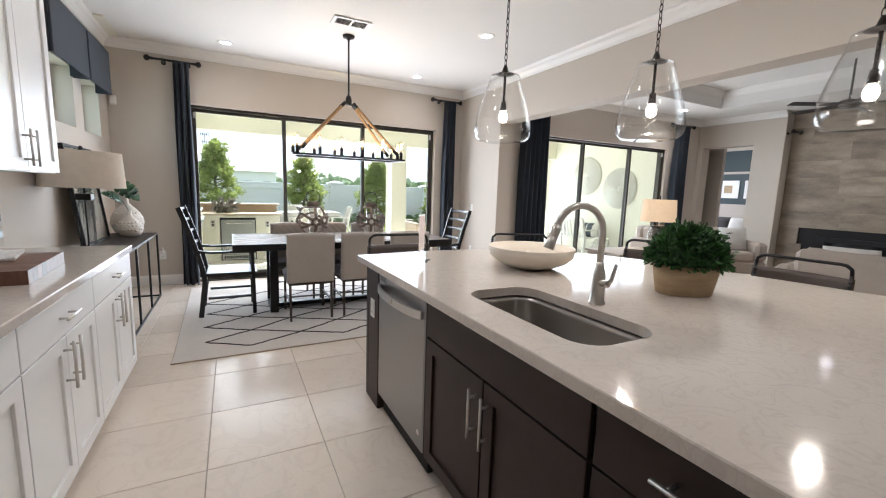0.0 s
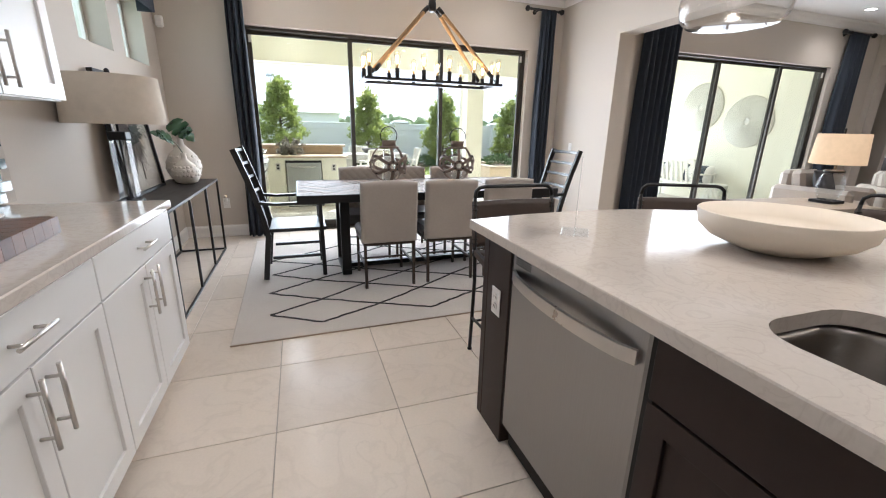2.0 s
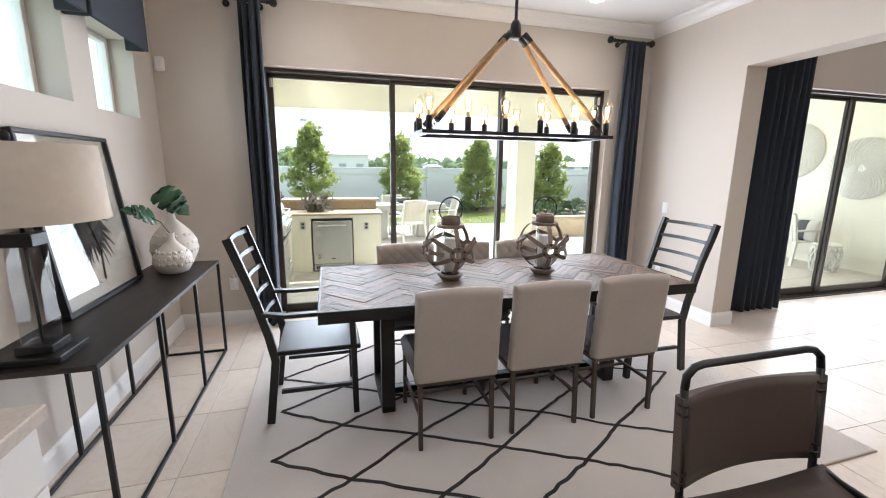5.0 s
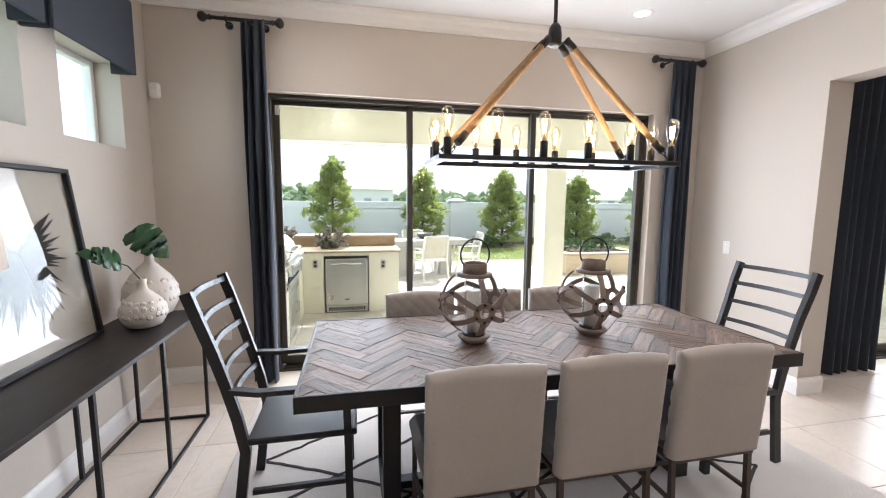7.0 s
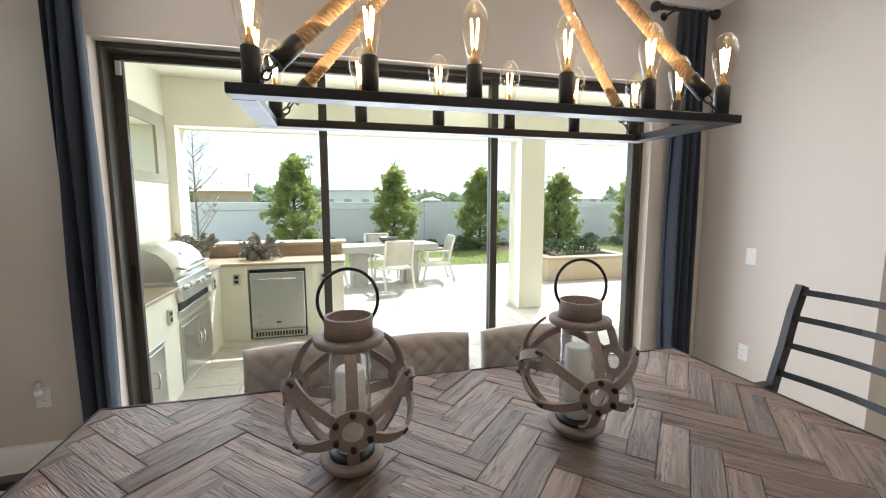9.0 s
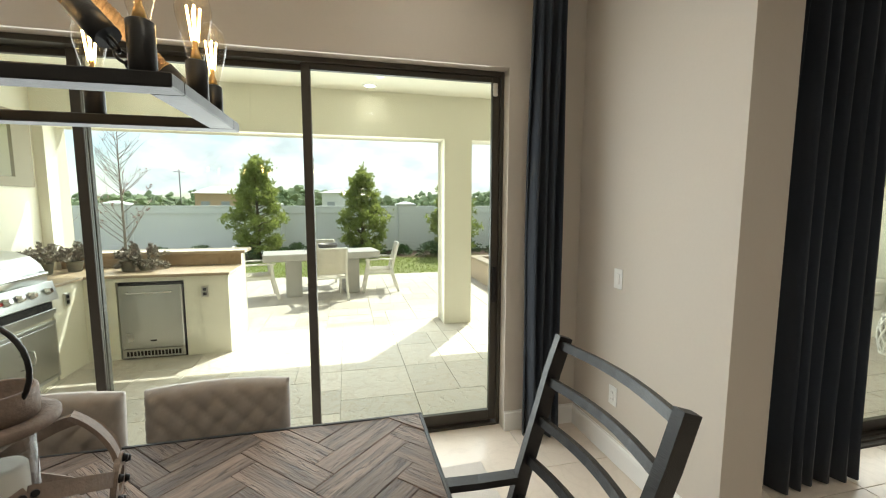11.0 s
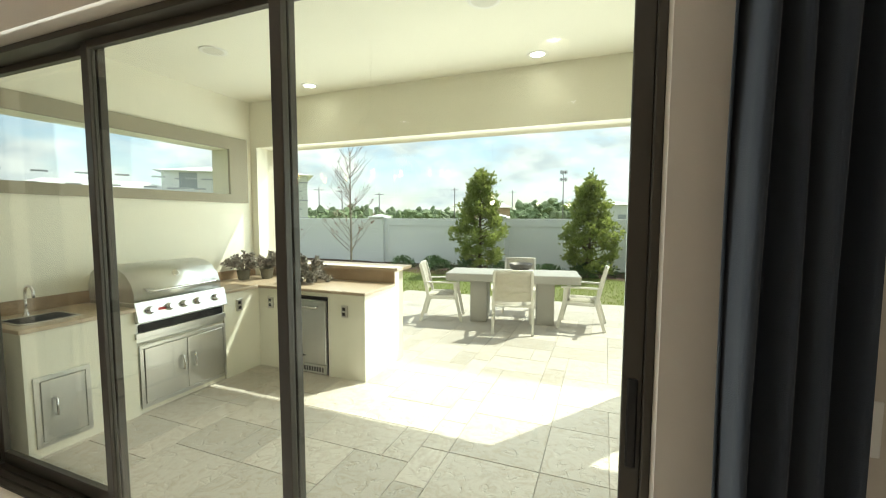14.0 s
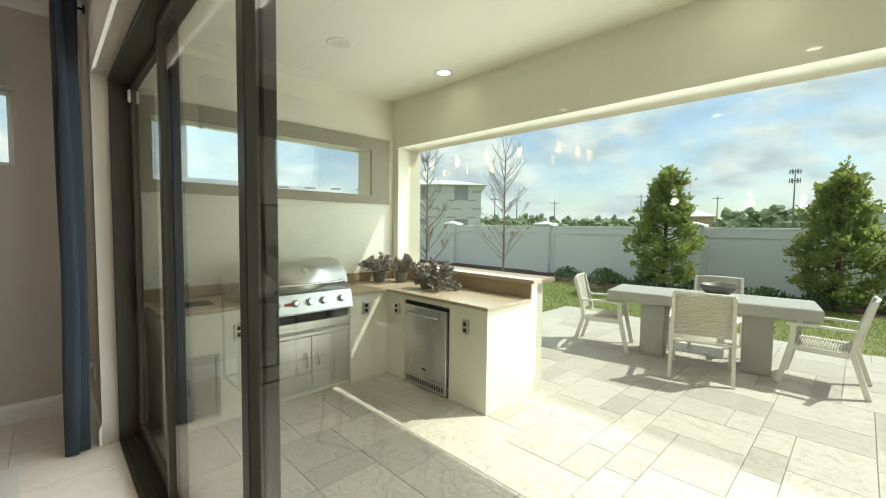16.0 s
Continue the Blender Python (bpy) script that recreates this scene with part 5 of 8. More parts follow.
def lantern(x, y, rz):
    t = thing("lantern", "round weathered wood strap lantern with a candle", "lantern", (x, y, LZ), rz, "lanterns on the table")
    R, c = 0.168, 0.205
    bm = G()
    lathe(bm, [(0.056, 0.0), (0.062, 0.004), (0.082, 0.026), (0.084, 0.034), (0.076, 0.038), (0.02, 0.037)], 28)
    part("base", bm, WEATHERED, t)
    bm = G()
    lathe(bm, [(0.086, 0.338), (0.089, 0.342), (0.089, 0.353), (0.086, 0.356), (0.054, 0.356), (0.054, 0.338)], 32)
    part("top_plate", bm, WEATHERED, t)
    bm = G()
    lathe(bm, [(0.0615, 0.3565), (0.0615, 0.405), (0.060, 0.407), (0.055, 0.407), (0.0535, 0.405), (0.0535, 0.3565)], 32)
    part("collar", bm, WEATHERED, t)
    centre = Vector((0, 0, c))
    def on_ball(face, tangent, deg):
        an = radians(deg)
        return centre + (face * math.cos(an) + tangent * math.sin(an)) * R
    for a in (-90, 30, 150):
        face = Vector((math.cos(radians(a)), math.sin(radians(a)), -0.10)).normalized()
        up = (Vector((0, 0, 1)) - face * face.z).normalized()
        side = up.cross(face)
        o = centre + face * R
        bm = G()
        tube(bm, [o + (up * math.cos(2 * math.pi * q / 24) + side * math.sin(2 * math.pi * q / 24)) * 0.038 - face * 0.003 for q in range(24)], 0, closed=True, flat=(0.0135, 0.005, face))
        med = part("medallion", bm, WEATHERED, t)
        for q in range(6):
            an = radians(60 * q)
            d = up * math.cos(an) + side * math.sin(an)
            reach = {0: 58, 3: 62}.get(q, 66)
            bm = G()
            tube(bm, [on_ball(face, d, 15 + (reach - 15) * k / 10) for k in range(11)], 0, flat=(0.0135, 0.004, lambda p: (p - centre).normalized()))
            part("strap", bm, WEATHERED, med)
            bm = G()
            b0 = o + d * 0.043 + face * 0.003
            cyl(bm, b0, b0 + face * 0.008, 0.0085, 0.006, 8)
            part("bolt", bm, BLACK_METAL, med)
            if q in (1, 2, 4, 5):
                p = on_ball(face, d, 63)
                w = (p - centre).normalized()
                bm = G()
                cyl(bm, p + w * 0.002, p + w * 0.010, 0.007, 0.005, 8)
                part("bolt", bm, BLACK_METAL, med)
    bm = G()
    lathe(bm, [(0.0515, 0.045), (0.0515, 0.342), (0.0485, 0.342), (0.0485, 0.048)], 28, cap0=False, cap1=False)
    part("glass_chimney", bm, THIN_GLASS, t).visible_shadow = False
    bm = G()
    lathe(bm, [(0.058, 0.037), (0.06, 0.05), (0.054, 0.052)], 24)
    part("candle_plate", bm, BLACK_METAL, t)
    bm = G()
    lathe(bm, [(0.038, 0.053), (0.038, 0.262), (0.034, 0.268), (0.02, 0.264)], 24)
    part("candle", bm, CANDLE, t)
    bm = G()
    ring_pts = [(0.075 * math.cos(radians(a)), 0.0, 0.447 + 0.080 * math.sin(radians(a))) for a in range(-40, 221, 13)]
    tube(bm, ring_pts, 0.0045, 8)
    part("handle", bm, BLACK_METAL, t, "black iron ring handle")


lantern(1.0, 4.852, 0)
lantern(1.665, 4.85, -14)

# ---- console table and what stands on it ----
CNX0, CNX1, CNY0, CNY1, CNZ = -1.03, -0.592, 4.06, 5.86, 0.757
DARK_TOP = material("dark_brown_tabletop", (0.028, 0.023, 0.020), 0.45, vary=0.15, scale=4, stretch=(6, 1, 1), fine=50, spec=0.3)
t = thing("console_table", "long thin black iron console table with dark top", "console table", (0, 0, 0))
bm = G()
box(bm, CNX0, CNX1, CNY0, CNY1, CNZ - 0.022, CNZ, 0.002)
part("tabletop", bm, DARK_TOP, t)
s = 0.0095
for y in (CNY0 + s, 4.66, 5.26, CNY1 - s):
    for x in (CNX0 + s, CNX1 - s):
        bm = G()
        box(bm, x - s, x + s, y - s, y + s, 0.018, CNZ - 0.0225, 0.0015)
        part("leg", bm, BLACK_METAL, t)
for y in (CNY0 + s, CNY1 - s):
    bm = G()
    box(bm, CNX0, CNX1, y - s, y + s, 0.001, 0.0175, 0.0015)
    part("foot_bar", bm, BLACK_METAL, t)
for x in (CNX0 + s, CNX1 - s):
    bm = G()
    box(bm, x - s, x + s, CNY0 + 0.02, CNY1 - 0.02, 0.001, 0.0175, 0.0015)
    part("foot_bar", bm, BLACK_METAL, t)

LINEN = material("oatmeal_linen_shade", (0.62, 0.545, 0.45), 0.9, vary=0.08, scale=20, fine=400, bump=0.3, bump_scale=500)
LINEN.node_tree.nodes["Principled BSDF"].inputs["Transmission Weight"].default_value = 0.0
LAMP_GLASS = clear_glass("lamp_column_glass", (0.86, 0.87, 0.87), 1.5)
CZT = CNZ + 0.0005
t = thing("table_lamp", "table lamp with square clear glass column and linen drum shade", "table lamp", (-0.82, 4.20, CZT))
bm = G()
box(bm, -0.10, 0.10, -0.10, 0.10, 0, 0.028, 0.004)
box(bm, -0.06, 0.06, -0.06, 0.06, 0.028, 0.06, 0.004)
part("base", bm, BLACK_METAL, t)
bm = G()
box(bm, -0.045, 0.045, -0.045, 0.045, 0.061, 0.43, 0.006)
part("column", bm, LAMP_GLASS, t, "clear crystal column").visible_shadow = False
bm = G()
box(bm, -0.048, 0.048, -0.048, 0.048, 0.431, 0.48, 0.004)
cyl(bm, (0, 0, 0.06), (0, 0, 0.43), 0.006)
cyl(bm, (0, 0, 0.48), (0, 0, 0.80), 0.007)
lathe(bm, [(0.008, 0.80), (0.014, 0.81), (0.014, 0.83), (0.006, 0.84)], 12)
part("fitting", bm, BLACK_METAL, t)
bm = G()
lathe(bm, [(0.262, 0.525), (0.248, 0.795), (0.244, 0.795), (0.258, 0.525)], 48, cap0=False, cap1=False)
part("shade", bm, LINEN, t, "oatmeal linen drum shade")
bm = G()
for a in range(3):
    cyl(bm, (0, 0, 0.785), (0.245 * math.cos(a * 2.094), 0.245 * math.sin(a * 2.094), 0.785), 0.003, seg=6)
part("spider", bm, BLACK_METAL, t)

# framed dried palm leaf, leaning on the wall
ART_PAPER = material("cream_art_paper", (0.50, 0.45, 0.38), 0.8, vary=0.04, scale=5)
PALM_INK = material("dark_dried_palm", (0.055, 0.045, 0.036), 0.9, vary=0.3, scale=25)
t = thing("framed_picture", "black framed dried fan palm picture leaning on the wall", "picture")
t.matrix_basis = pose(-0.95, 5.0, CZT, 0, -6.5, 0)
fw, fh = 0.40, 0.885
for a in ((-fw, fw, 0, 0.022), (-fw, fw, fh - 0.022, fh)):
    bm = G()
    box(bm, -0.018, 0.018, a[0], a[1], a[2], a[3], 0.003)
    part("frame_rail", bm, BLACK_METAL, t)
for a in (-fw, fw - 0.022):
    bm = G()
    box(bm, -0.018, 0.018, a, a + 0.022, 0.022, fh - 0.022, 0.003)
    part("frame_stile", bm, BLACK_METAL, t)
bm = G()
box(bm, -0.014, -0.008, -fw + 0.022, fw - 0.022, 0.022, fh - 0.022)
part("paper", bm, ART_PAPER, t)
bm = G()
box(bm, 0.006, 0.009, -fw + 0.022, fw - 0.022, 0.022, fh - 0.022)
part("glazing", bm, clear_glass("picture_glass", (0.97, 0.975, 0.97), 1.55), t).visible_shadow = False
bm = G()
rng = random.Random(5)
hub = Vector((0.0, -0.02, 0.50))
for k in range(46):
    a = radians(-215 + 250 * k / 45)
    ln = rng.uniform(0.24, 0.33) * (0.9 + 0.25 * abs(math.sin(a)))
    d = Vector((0, math.cos(a), math.sin(a)))
    w = Vector((0, -d.z, d.y))
    tip = hub + d * ln + w * rng.uniform(-0.02, 0.02)
    tip.y = max(-fw + 0.04, min(fw - 0.04, tip.y))
    tip.z = max(0.04, min(fh - 0.04, tip.z))
    m_ = hub + d * ln * 0.6
    q = [hub + w * 0.004, m_ + w * 0.011, tip, m_ - w * 0.011, hub - w * 0.004]
    top = [bm.verts.new(p + Vector((-0.0035, 0, 0))) for p in q]
    bot = [bm.verts.new(p + Vector((-0.0055, 0, 0))) for p in q]
    bm.faces.new(top)
    bm.faces.new(bot[::-1])
    bridge(bm, bot, top, False)
tube(bm, [hub + Vector((-0.004, 0, 0)), Vector((-0.004, 0.05, 0.25)), Vector((-0.004, 0.02, 0.10))], 0.005, 6)
part("palm_leaf", bm, PALM_INK, t)

CERAMIC = material("cream_ceramic", (0.70, 0.645, 0.57), 0.45, vary=0.04, scale=10, bump=0.15, bump_scale=60)
LEAF_G = material("monstera_green", (0.018, 0.065, 0.022), 0.35, vary=0.15, scale=10, tint=(0.03, 0.10, 0.03))


def vase(x, y, r, h, neck, label):
    t = thing("vase", label, "vase", (x, y, CZT), group="vases on the console")
    prof = [(r * 0.42, 0.0), (r * 0.75, h * 0.05), (r * 0.97, h * 0.22), (r, h * 0.33), (r * 0.93, h * 0.46), (r * 0.70, h * 0.60), (r * 0.42, h * 0.71), (neck * 1.05, h * 0.80), (neck * 0.85, h * 0.90), (neck, h), (neck * 0.8, h), (neck * 0.7, h * 0.85)]
    bm = G()
    lathe(bm, prof, 40)
    part("body", bm, CERAMIC, t)
    band = G()
    rg = random.Random(int(r * 1000))
    for row in range(3):
        zz = h * (0.30 + 0.11 * row)
        rr = r * (0.995, 0.955, 0.82)[row]
        n = int(2 * math.pi * rr / 0.035)
        for k in range(n):
            a = 2 * math.pi * (k + 0.5 * (row % 2)) / n + rg.uniform(-0.05, 0.05)
            c = Vector((rr * math.cos(a), rr * math.sin(a), zz + rg.uniform(-0.006, 0.006)))
            o = Vector((math.cos(a), math.sin(a), 0.15))
            cyl(band, c - o * 0.006, c + o * 0.003, 0.021, 0.009, 7)
    part("pebble_band", band, CERAMIC, t)
    return t


vase(-0.785, 5.50, 0.118, 0.28, 0.026, "small cream ceramic vase with a pebbled band")
vase(-0.85, 5.75, 0.152, 0.43, 0.026, "large cream ceramic vase with a pebbled band")


def monstera(base, tip_, size, along, facing):
    """A split leaf at the end of a stem: along is its length, facing its upper side."""
    t = thing("monstera_leaf", "dark green monstera leaf standing in the vase", "leaf", base)
    b = G()
    v = Vector(tip_) - Vector(base)
    tube(b, [Vector((0, 0, 0)), v * 0.5 + Vector((0, 0, 0.03)), v], [0.004, 0.0035, 0.003], 6)
    part("stem", b, LEAF_G, t)
    b = G()
    half = [(0, -0.1), (0.22, -0.22), (0.42, -0.12), (0.52, 0.08), (0.30, 0.11), (0.52, 0.20), (0.49, 0.38), (0.25, 0.33), (0.43, 0.48), (0.36, 0.66), (0.17, 0.52), (0.26, 0.78), (0.12, 0.92), (0, 1.02)]
    n = Vector(facing).normalized()
    yv = (Vector(along) - n * Vector(along).dot(n)).normalized()
    xv = yv.cross(n)
    for s in (-1, 1):
        pts = [v + xv * s * x * size + yv * y * size + n * size * (0.12 * x - 0.22 * y * y) for x, y in half]
        mid = [v + yv * y * size - n * 0.22 * size * y * y for _, y in half]
        va, vb = [b.verts.new(p) for p in pts], [b.verts.new(p) for p in mid]
        for k in range(len(half) - 1):
            q = [va[k], va[k + 1], vb[k + 1], vb[k]]
            if k == 0:
                q = [va[1], vb[1], vb[0]]
            elif k == len(half) - 2:
                q = [va[k], vb[k + 1], vb[k]]
            b.faces.new(q).smooth = True
    bmesh.ops.remove_doubles(b, verts=b.verts, dist=1e-5)
    ob = part("blade", b, LEAF_G, t)
    ob.modifiers.new("thickness", "SOLIDIFY").thickness = 0.0012


monstera((-0.785, 5.50, CZT + 0.27), (-0.84, 5.36, CZT + 0.40), 0.16, (-0.5, -0.65, 0.5), (0.75, -0.15, 0.6))
monstera((-0.85, 5.75, CZT + 0.42), (-0.86, 5.67, CZT + 0.52), 0.20, (0.45, -0.45, 0.12), (0.35, -0.75, 0.55))

# ---- on the white worktop ----
WALNUT = material("walnut_end_grain", (0.20, 0.095, 0.06), 0.35, vary=0.2, scale=9, fine=70, stretch=(6, 1, 1), tint=(0.10, 0.045, 0.03), random_value=0.3)
MARBLE = veined("white_marble", (0.78, 0.76, 0.73), (0.5, 0.48, 0.46), 8, 0.25, 0.5)
WZ = 0.9155
t = thing("cutting_board", "thick walnut butcher block lying on the worktop", "cutting board", (-0.76, 2.55, WZ), 4)
for k in range(9):
    bm = G()
    box(bm, -0.19, 0.19, -0.27 + k * 0.06, -0.2101 + k * 0.06, 0, 0.058, 0.0008)
    part("stave", bm, WALNUT, t)
t = thing("serving_board", "small white marble serving board on the butcher block", "serving board", (-0.82, 2.70, WZ + 0.0585), 12)
bm = G()
box(bm, -0.11, 0.11, -0.16, 0.13, 0, 0.015, 0.004)
box(bm, -0.025, 0.025, 0.125, 0.20, 0.001, 0.0145, 0.004)
part("slab", bm, MARBLE, t)
t = thing("mortar_and_pestle", "white marble mortar with pestle", "mortar", (-0.83, 2.66, WZ + 0.074))
bm = G()
lathe(bm, [(0.03, 0), (0.034, 0.01), (0.028, 0.018), (0.05, 0.035), (0.062, 0.075), (0.056, 0.075), (0.045, 0.04), (0.01, 0.025)], 28)
part("bowl", bm, MARBLE, t)
bm = G()
tube(bm, [(0.01, 0, 0.04), (-0.01, 0.06, 0.085), (-0.02, 0.115, 0.125)], [0.017, 0.012, 0.015], 12)
part("pestle", bm, MARBLE, t)

# ---- on the island ----
BOWLM = material("matt_ivory_bowl", (0.74, 0.665, 0.56), 0.6, vary=0.02, scale=6)
t = thing("serving_bowl", "wide shallow matt ivory bowl on the island", "bowl", (1.755, 1.985, WZ))
bm = G()
lathe(bm, [(0.11, 0), (0.125, 0.004), (0.205, 0.038), (0.242, 0.072), (0.252, 0.122), (0.248, 0.126), (0.236, 0.078), (0.20, 0.048), (0.06, 0.016)], 56)
part("bowl", bm, BOWLM, t)

PALEWOOD = material("pale_carved_wood", (0.46, 0.34, 0.20), 0.6, vary=0.2, scale=8, stretch=(1, 1, 4), bump=0.3, bump_scale=60, tint=(0.34, 0.24, 0.13))
BOX_LEAF = material("boxwood_green", (0.04, 0.14, 0.022), 0.5, vary=0.35, scale=30, tint=(0.012, 0.045, 0.008), random_value=0.0)
t = thing("potted_boxwood", "clipped green boxwood in an oval pale wood pot", "plant", (2.03, 1.225, WZ), -25)
bm = G()
lathe(bm, [(0.12, 0), (0.125, 0.005), (0.14, 0.08), (0.15, 0.135), (0.14, 0.135), (0.13, 0.10)], 40, sx=1.0, sy=0.72)
part("pot", bm, PALEWOOD, t)
rng = random.Random(8)


def leaf_cloud(bm, n, place, size, rng_, droop=0.0):
    for _ in range(n):
        p, nrm = place()
        d = (nrm + Vector((rng_.uniform(-1, 1), rng_.uniform(-1, 1), rng_.uniform(-1, 1))) * 0.7).normalized()
        side = d.orthogonal().normalized()
        side.rotate(Matrix.Rotation(rng_.uniform(0, 6.28), 3, d))
        s = size * rng_.uniform(0.7, 1.25)
        up = d.cross(side)
        a, b, c, e = p, p + d * s * 0.5 + side * s * 0.27 + up * s * 0.06, p + d * s, p + d * s * 0.5 - side * s * 0.27 + up * s * 0.06
        va = [bm.verts.new(q) for q in (a, b, c, e)]
        bm.faces.new((va[0], va[1], va[2])).smooth = True
        bm.faces.new((va[0], va[2], va[3])).smooth = True


def dome():
    a, b = rng.uniform(0, 6.283), math.asin(rng.uniform(-0.25, 1))
    nrm = Vector((math.cos(a) * math.cos(b), math.sin(a) * math.cos(b), math.sin(b)))
    k = rng.uniform(0.78, 1.04) * (1 + 0.07 * math.sin(5 * a) * math.cos(4 * b)) + (0.14 if rng.random() < 0.05 else 0)
    return Vector((nrm.x * 0.158 * k, nrm.y * 0.135 * k, 0.165 + nrm.z * 0.14 * k)), nrm


bm = G()
leaf_cloud(bm, 2600, dome, 0.026, rng)
part("foliage", bm, BOX_LEAF, t, recalc=False)
bm = G()
bmesh.ops.create_icosphere(bm, subdivisions=3, radius=1, matrix=Matrix.LocRotScale((0, 0, 0.165), None, (0.128, 0.105, 0.11)))
part("inner_growth", bm, BOX_LEAF, t)

ACRYLIC = clear_glass("clear_acrylic", (0.97, 0.98, 0.985), 1.49)
PAPER = material("printed_card", (0.80, 0.70, 0.66), 0.6, vary=0.03)
t = thing("sign_holder", "clear acrylic sign holder with a pale card", "sign holder", (1.215, 2.37, WZ), 52)
bm = G()
box(bm, -0.075, 0.075, -0.002, 0.002, 0.003, 0.285, 0.001)
part("sheet", bm, ACRYLIC, t)
bm = G()
box(bm, -0.075, 0.075, -0.05, 0.05, 0, 0.003, 0.001)
part("foot", bm, ACRYLIC, t)
bm = G()
box(bm, -0.070, 0.070, -0.0026, -0.0022, 0.07, 0.28)
part("card", bm, PAPER, t)


# ---- counter stools ----
def counter_stool(at, rz):
    """Seat towards -y, back at y = 0."""
    t = thing("counter_stool", "black iron counter stool with brown leather sling seat", "stool", at, rz, "stools at the island")
    w = 0.245
    for s in (-1, 1):
        bm = G()
        tube(bm, [(s * w, 0.03, 0.008), (s * w, 0.0, 0.45), (s * w, 0.01, 0.60), (s * w, 0.04, 0.93)], 0.0105, 10)
        part("back_post", bm, BLACK_METAL, t)
        bm = G()
        tube(bm, [(s * w, -0.44, 0.008), (s * w, -0.40, 0.63)], 0.0105, 10)
        part("front_leg", bm, BLACK_METAL, t)
        bm = G()
        tube(bm, [(s * w, -0.40, 0.63), (s * w, -0.2, 0.618), (s * w, 0.005, 0.63)], 0.0105, 10)
        part("seat_rail", bm, BLACK_METAL, t)
        bm = G()
        tube(bm, [(s * w, -0.425, 0.22), (s * w, 0.018, 0.22)], 0.008, 8)
        part("stretcher", bm, BLACK_METAL, t)
        for y in (0.03, -0.44):
            bm = G()
            lathe(bm, [(0.013, 0.0), (0.015, 0.006), (0.012, 0.015)], 10, (s * w, y, 0.0))
            part("foot", bm, BLACK_METAL, t)
    bm = G()
    pts = [(-w, 0.04, 0.93), (-w + 0.005, 0.043, 0.965), (-w + 0.03, 0.046, 0.985), (-w + 0.06, 0.047, 0.99), (w - 0.06, 0.047, 0.99), (w - 0.03, 0.046, 0.985), (w - 0.005, 0.043, 0.965), (w, 0.04, 0.93)]
    tube(bm, pts, 0.0105, 10)
    part("top_rail", bm, BLACK_METAL, t)
    bm = G()
    tube(bm, [(-w, -0.43, 0.17), (w, -0.43, 0.17)], 0.009, 8)
    part("foot_rail", bm, BLACK_METAL, t)
    bm = G()
    tube(bm, [(-w, 0.022, 0.19), (w, 0.022, 0.19)], 0.008, 8)
    part("stretcher", bm, BLACK_METAL, t)
    # slings: slightly sagging thick leather wrapped on the posts
    bm = G()
    rows = []
    for k in range(9):
        z = 0.655 + 0.255 * k / 8
        yc = 0.013 + (z - 0.6) * 0.085
        row = []
        for q in range(13):
            u = -1 + q / 6
            row.append((u * (w + 0.014), yc + 0.022 * (1 - u * u) + (0.0 if abs(u) < 1 else 0), z))
        rows.append(row)
    f = [[bm.verts.new((x, y + 0.013, z)) for x, y, z in r] for r in rows]
    g_ = [[bm.verts.new((x, y - 0.013 + 0.018 * (1 - (x / w) ** 2 if abs(x) < w else 0), z)) for x, y, z in r] for r in rows]
    for k in range(8):
        for q in range(12):
            bm.faces.new((f[k][q], f[k][q + 1], f[k + 1][q + 1], f[k + 1][q])).smooth = True
            bm.faces.new((g_[k][q + 1], g_[k][q], g_[k + 1][q], g_[k + 1][q + 1])).smooth = True
    for k in range(8):
        bm.faces.new((f[k][0], f[k + 1][0], g_[k + 1][0], g_[k][0]))
        bm.faces.new((f[k + 1][12], f[k][12], g_[k][12], g_[k + 1][12]))
    for q in range(12):
        bm.faces.new((f[0][q + 1], f[0][q], g_[0][q], g_[0][q + 1]))
        bm.faces.new((f[8][q], f[8][q + 1], g_[8][q + 1], g_[8][q]))
    back = part("back_sling", bm, TAN_SLING, t, "brown leather back sling")
    for s in (-1, 1):
        for z in (0.675, 0.70, 0.865, 0.89):
            bm = G()
            tube(bm, [(s * w + 0.0145 * math.cos(a), 0.013 + (z - 0.6) * 0.085 + 0.0145 * math.sin(a), z) for a in [2 * math.pi * k / 12 for k in range(12)]], 0.004, 6, closed=True)
            part("lacing", bm, BLACK_METAL, back)
    bm = G()
    top, bot = [], []
    for k in range(9):
        y = -0.40 + 0.395 * k / 8
        sag = 0.03 * (1 - (2 * k / 8 - 1) ** 2)
        top.append([bm.verts.new((-w - 0.012 + (2 * w + 0.024) * q / 8, y, 0.644 - sag - 0.01 * (1 - (q / 4 - 1) ** 2))) for q in range(9)])
        bot.append([bm.verts.new((-w - 0.012 + (2 * w + 0.024) * q / 8, y, 0.612 - sag - 0.01 * (1 - (q / 4 - 1) ** 2))) for q in range(9)])
    for k in range(8):
        for q in range(8):
            bm.faces.new((top[k][q], top[k][q + 1], top[k + 1][q + 1], top[k + 1][q])).smooth = True
            bm.faces.new((bot[k][q + 1], bot[k][q], bot[k + 1][q], bot[k + 1][q + 1])).smooth = True
    for k in range(8):
        bm.faces.new((top[k][0], top[k + 1][0], bot[k + 1][0], bot[k][0]))
        bm.faces.new((top[k + 1][8], top[k][8], bot[k][8], bot[k + 1][8]))
        bm.faces.new((top[0][k + 1], top[0][k], bot[0][k], bot[0][k + 1]))
        bm.faces.new((top[8][k], top[8][k + 1], bot[8][k + 1], bot[8][k]))
    part("seat_sling", bm, TAN_SLING, t, "brown leather seat sling")
    return t


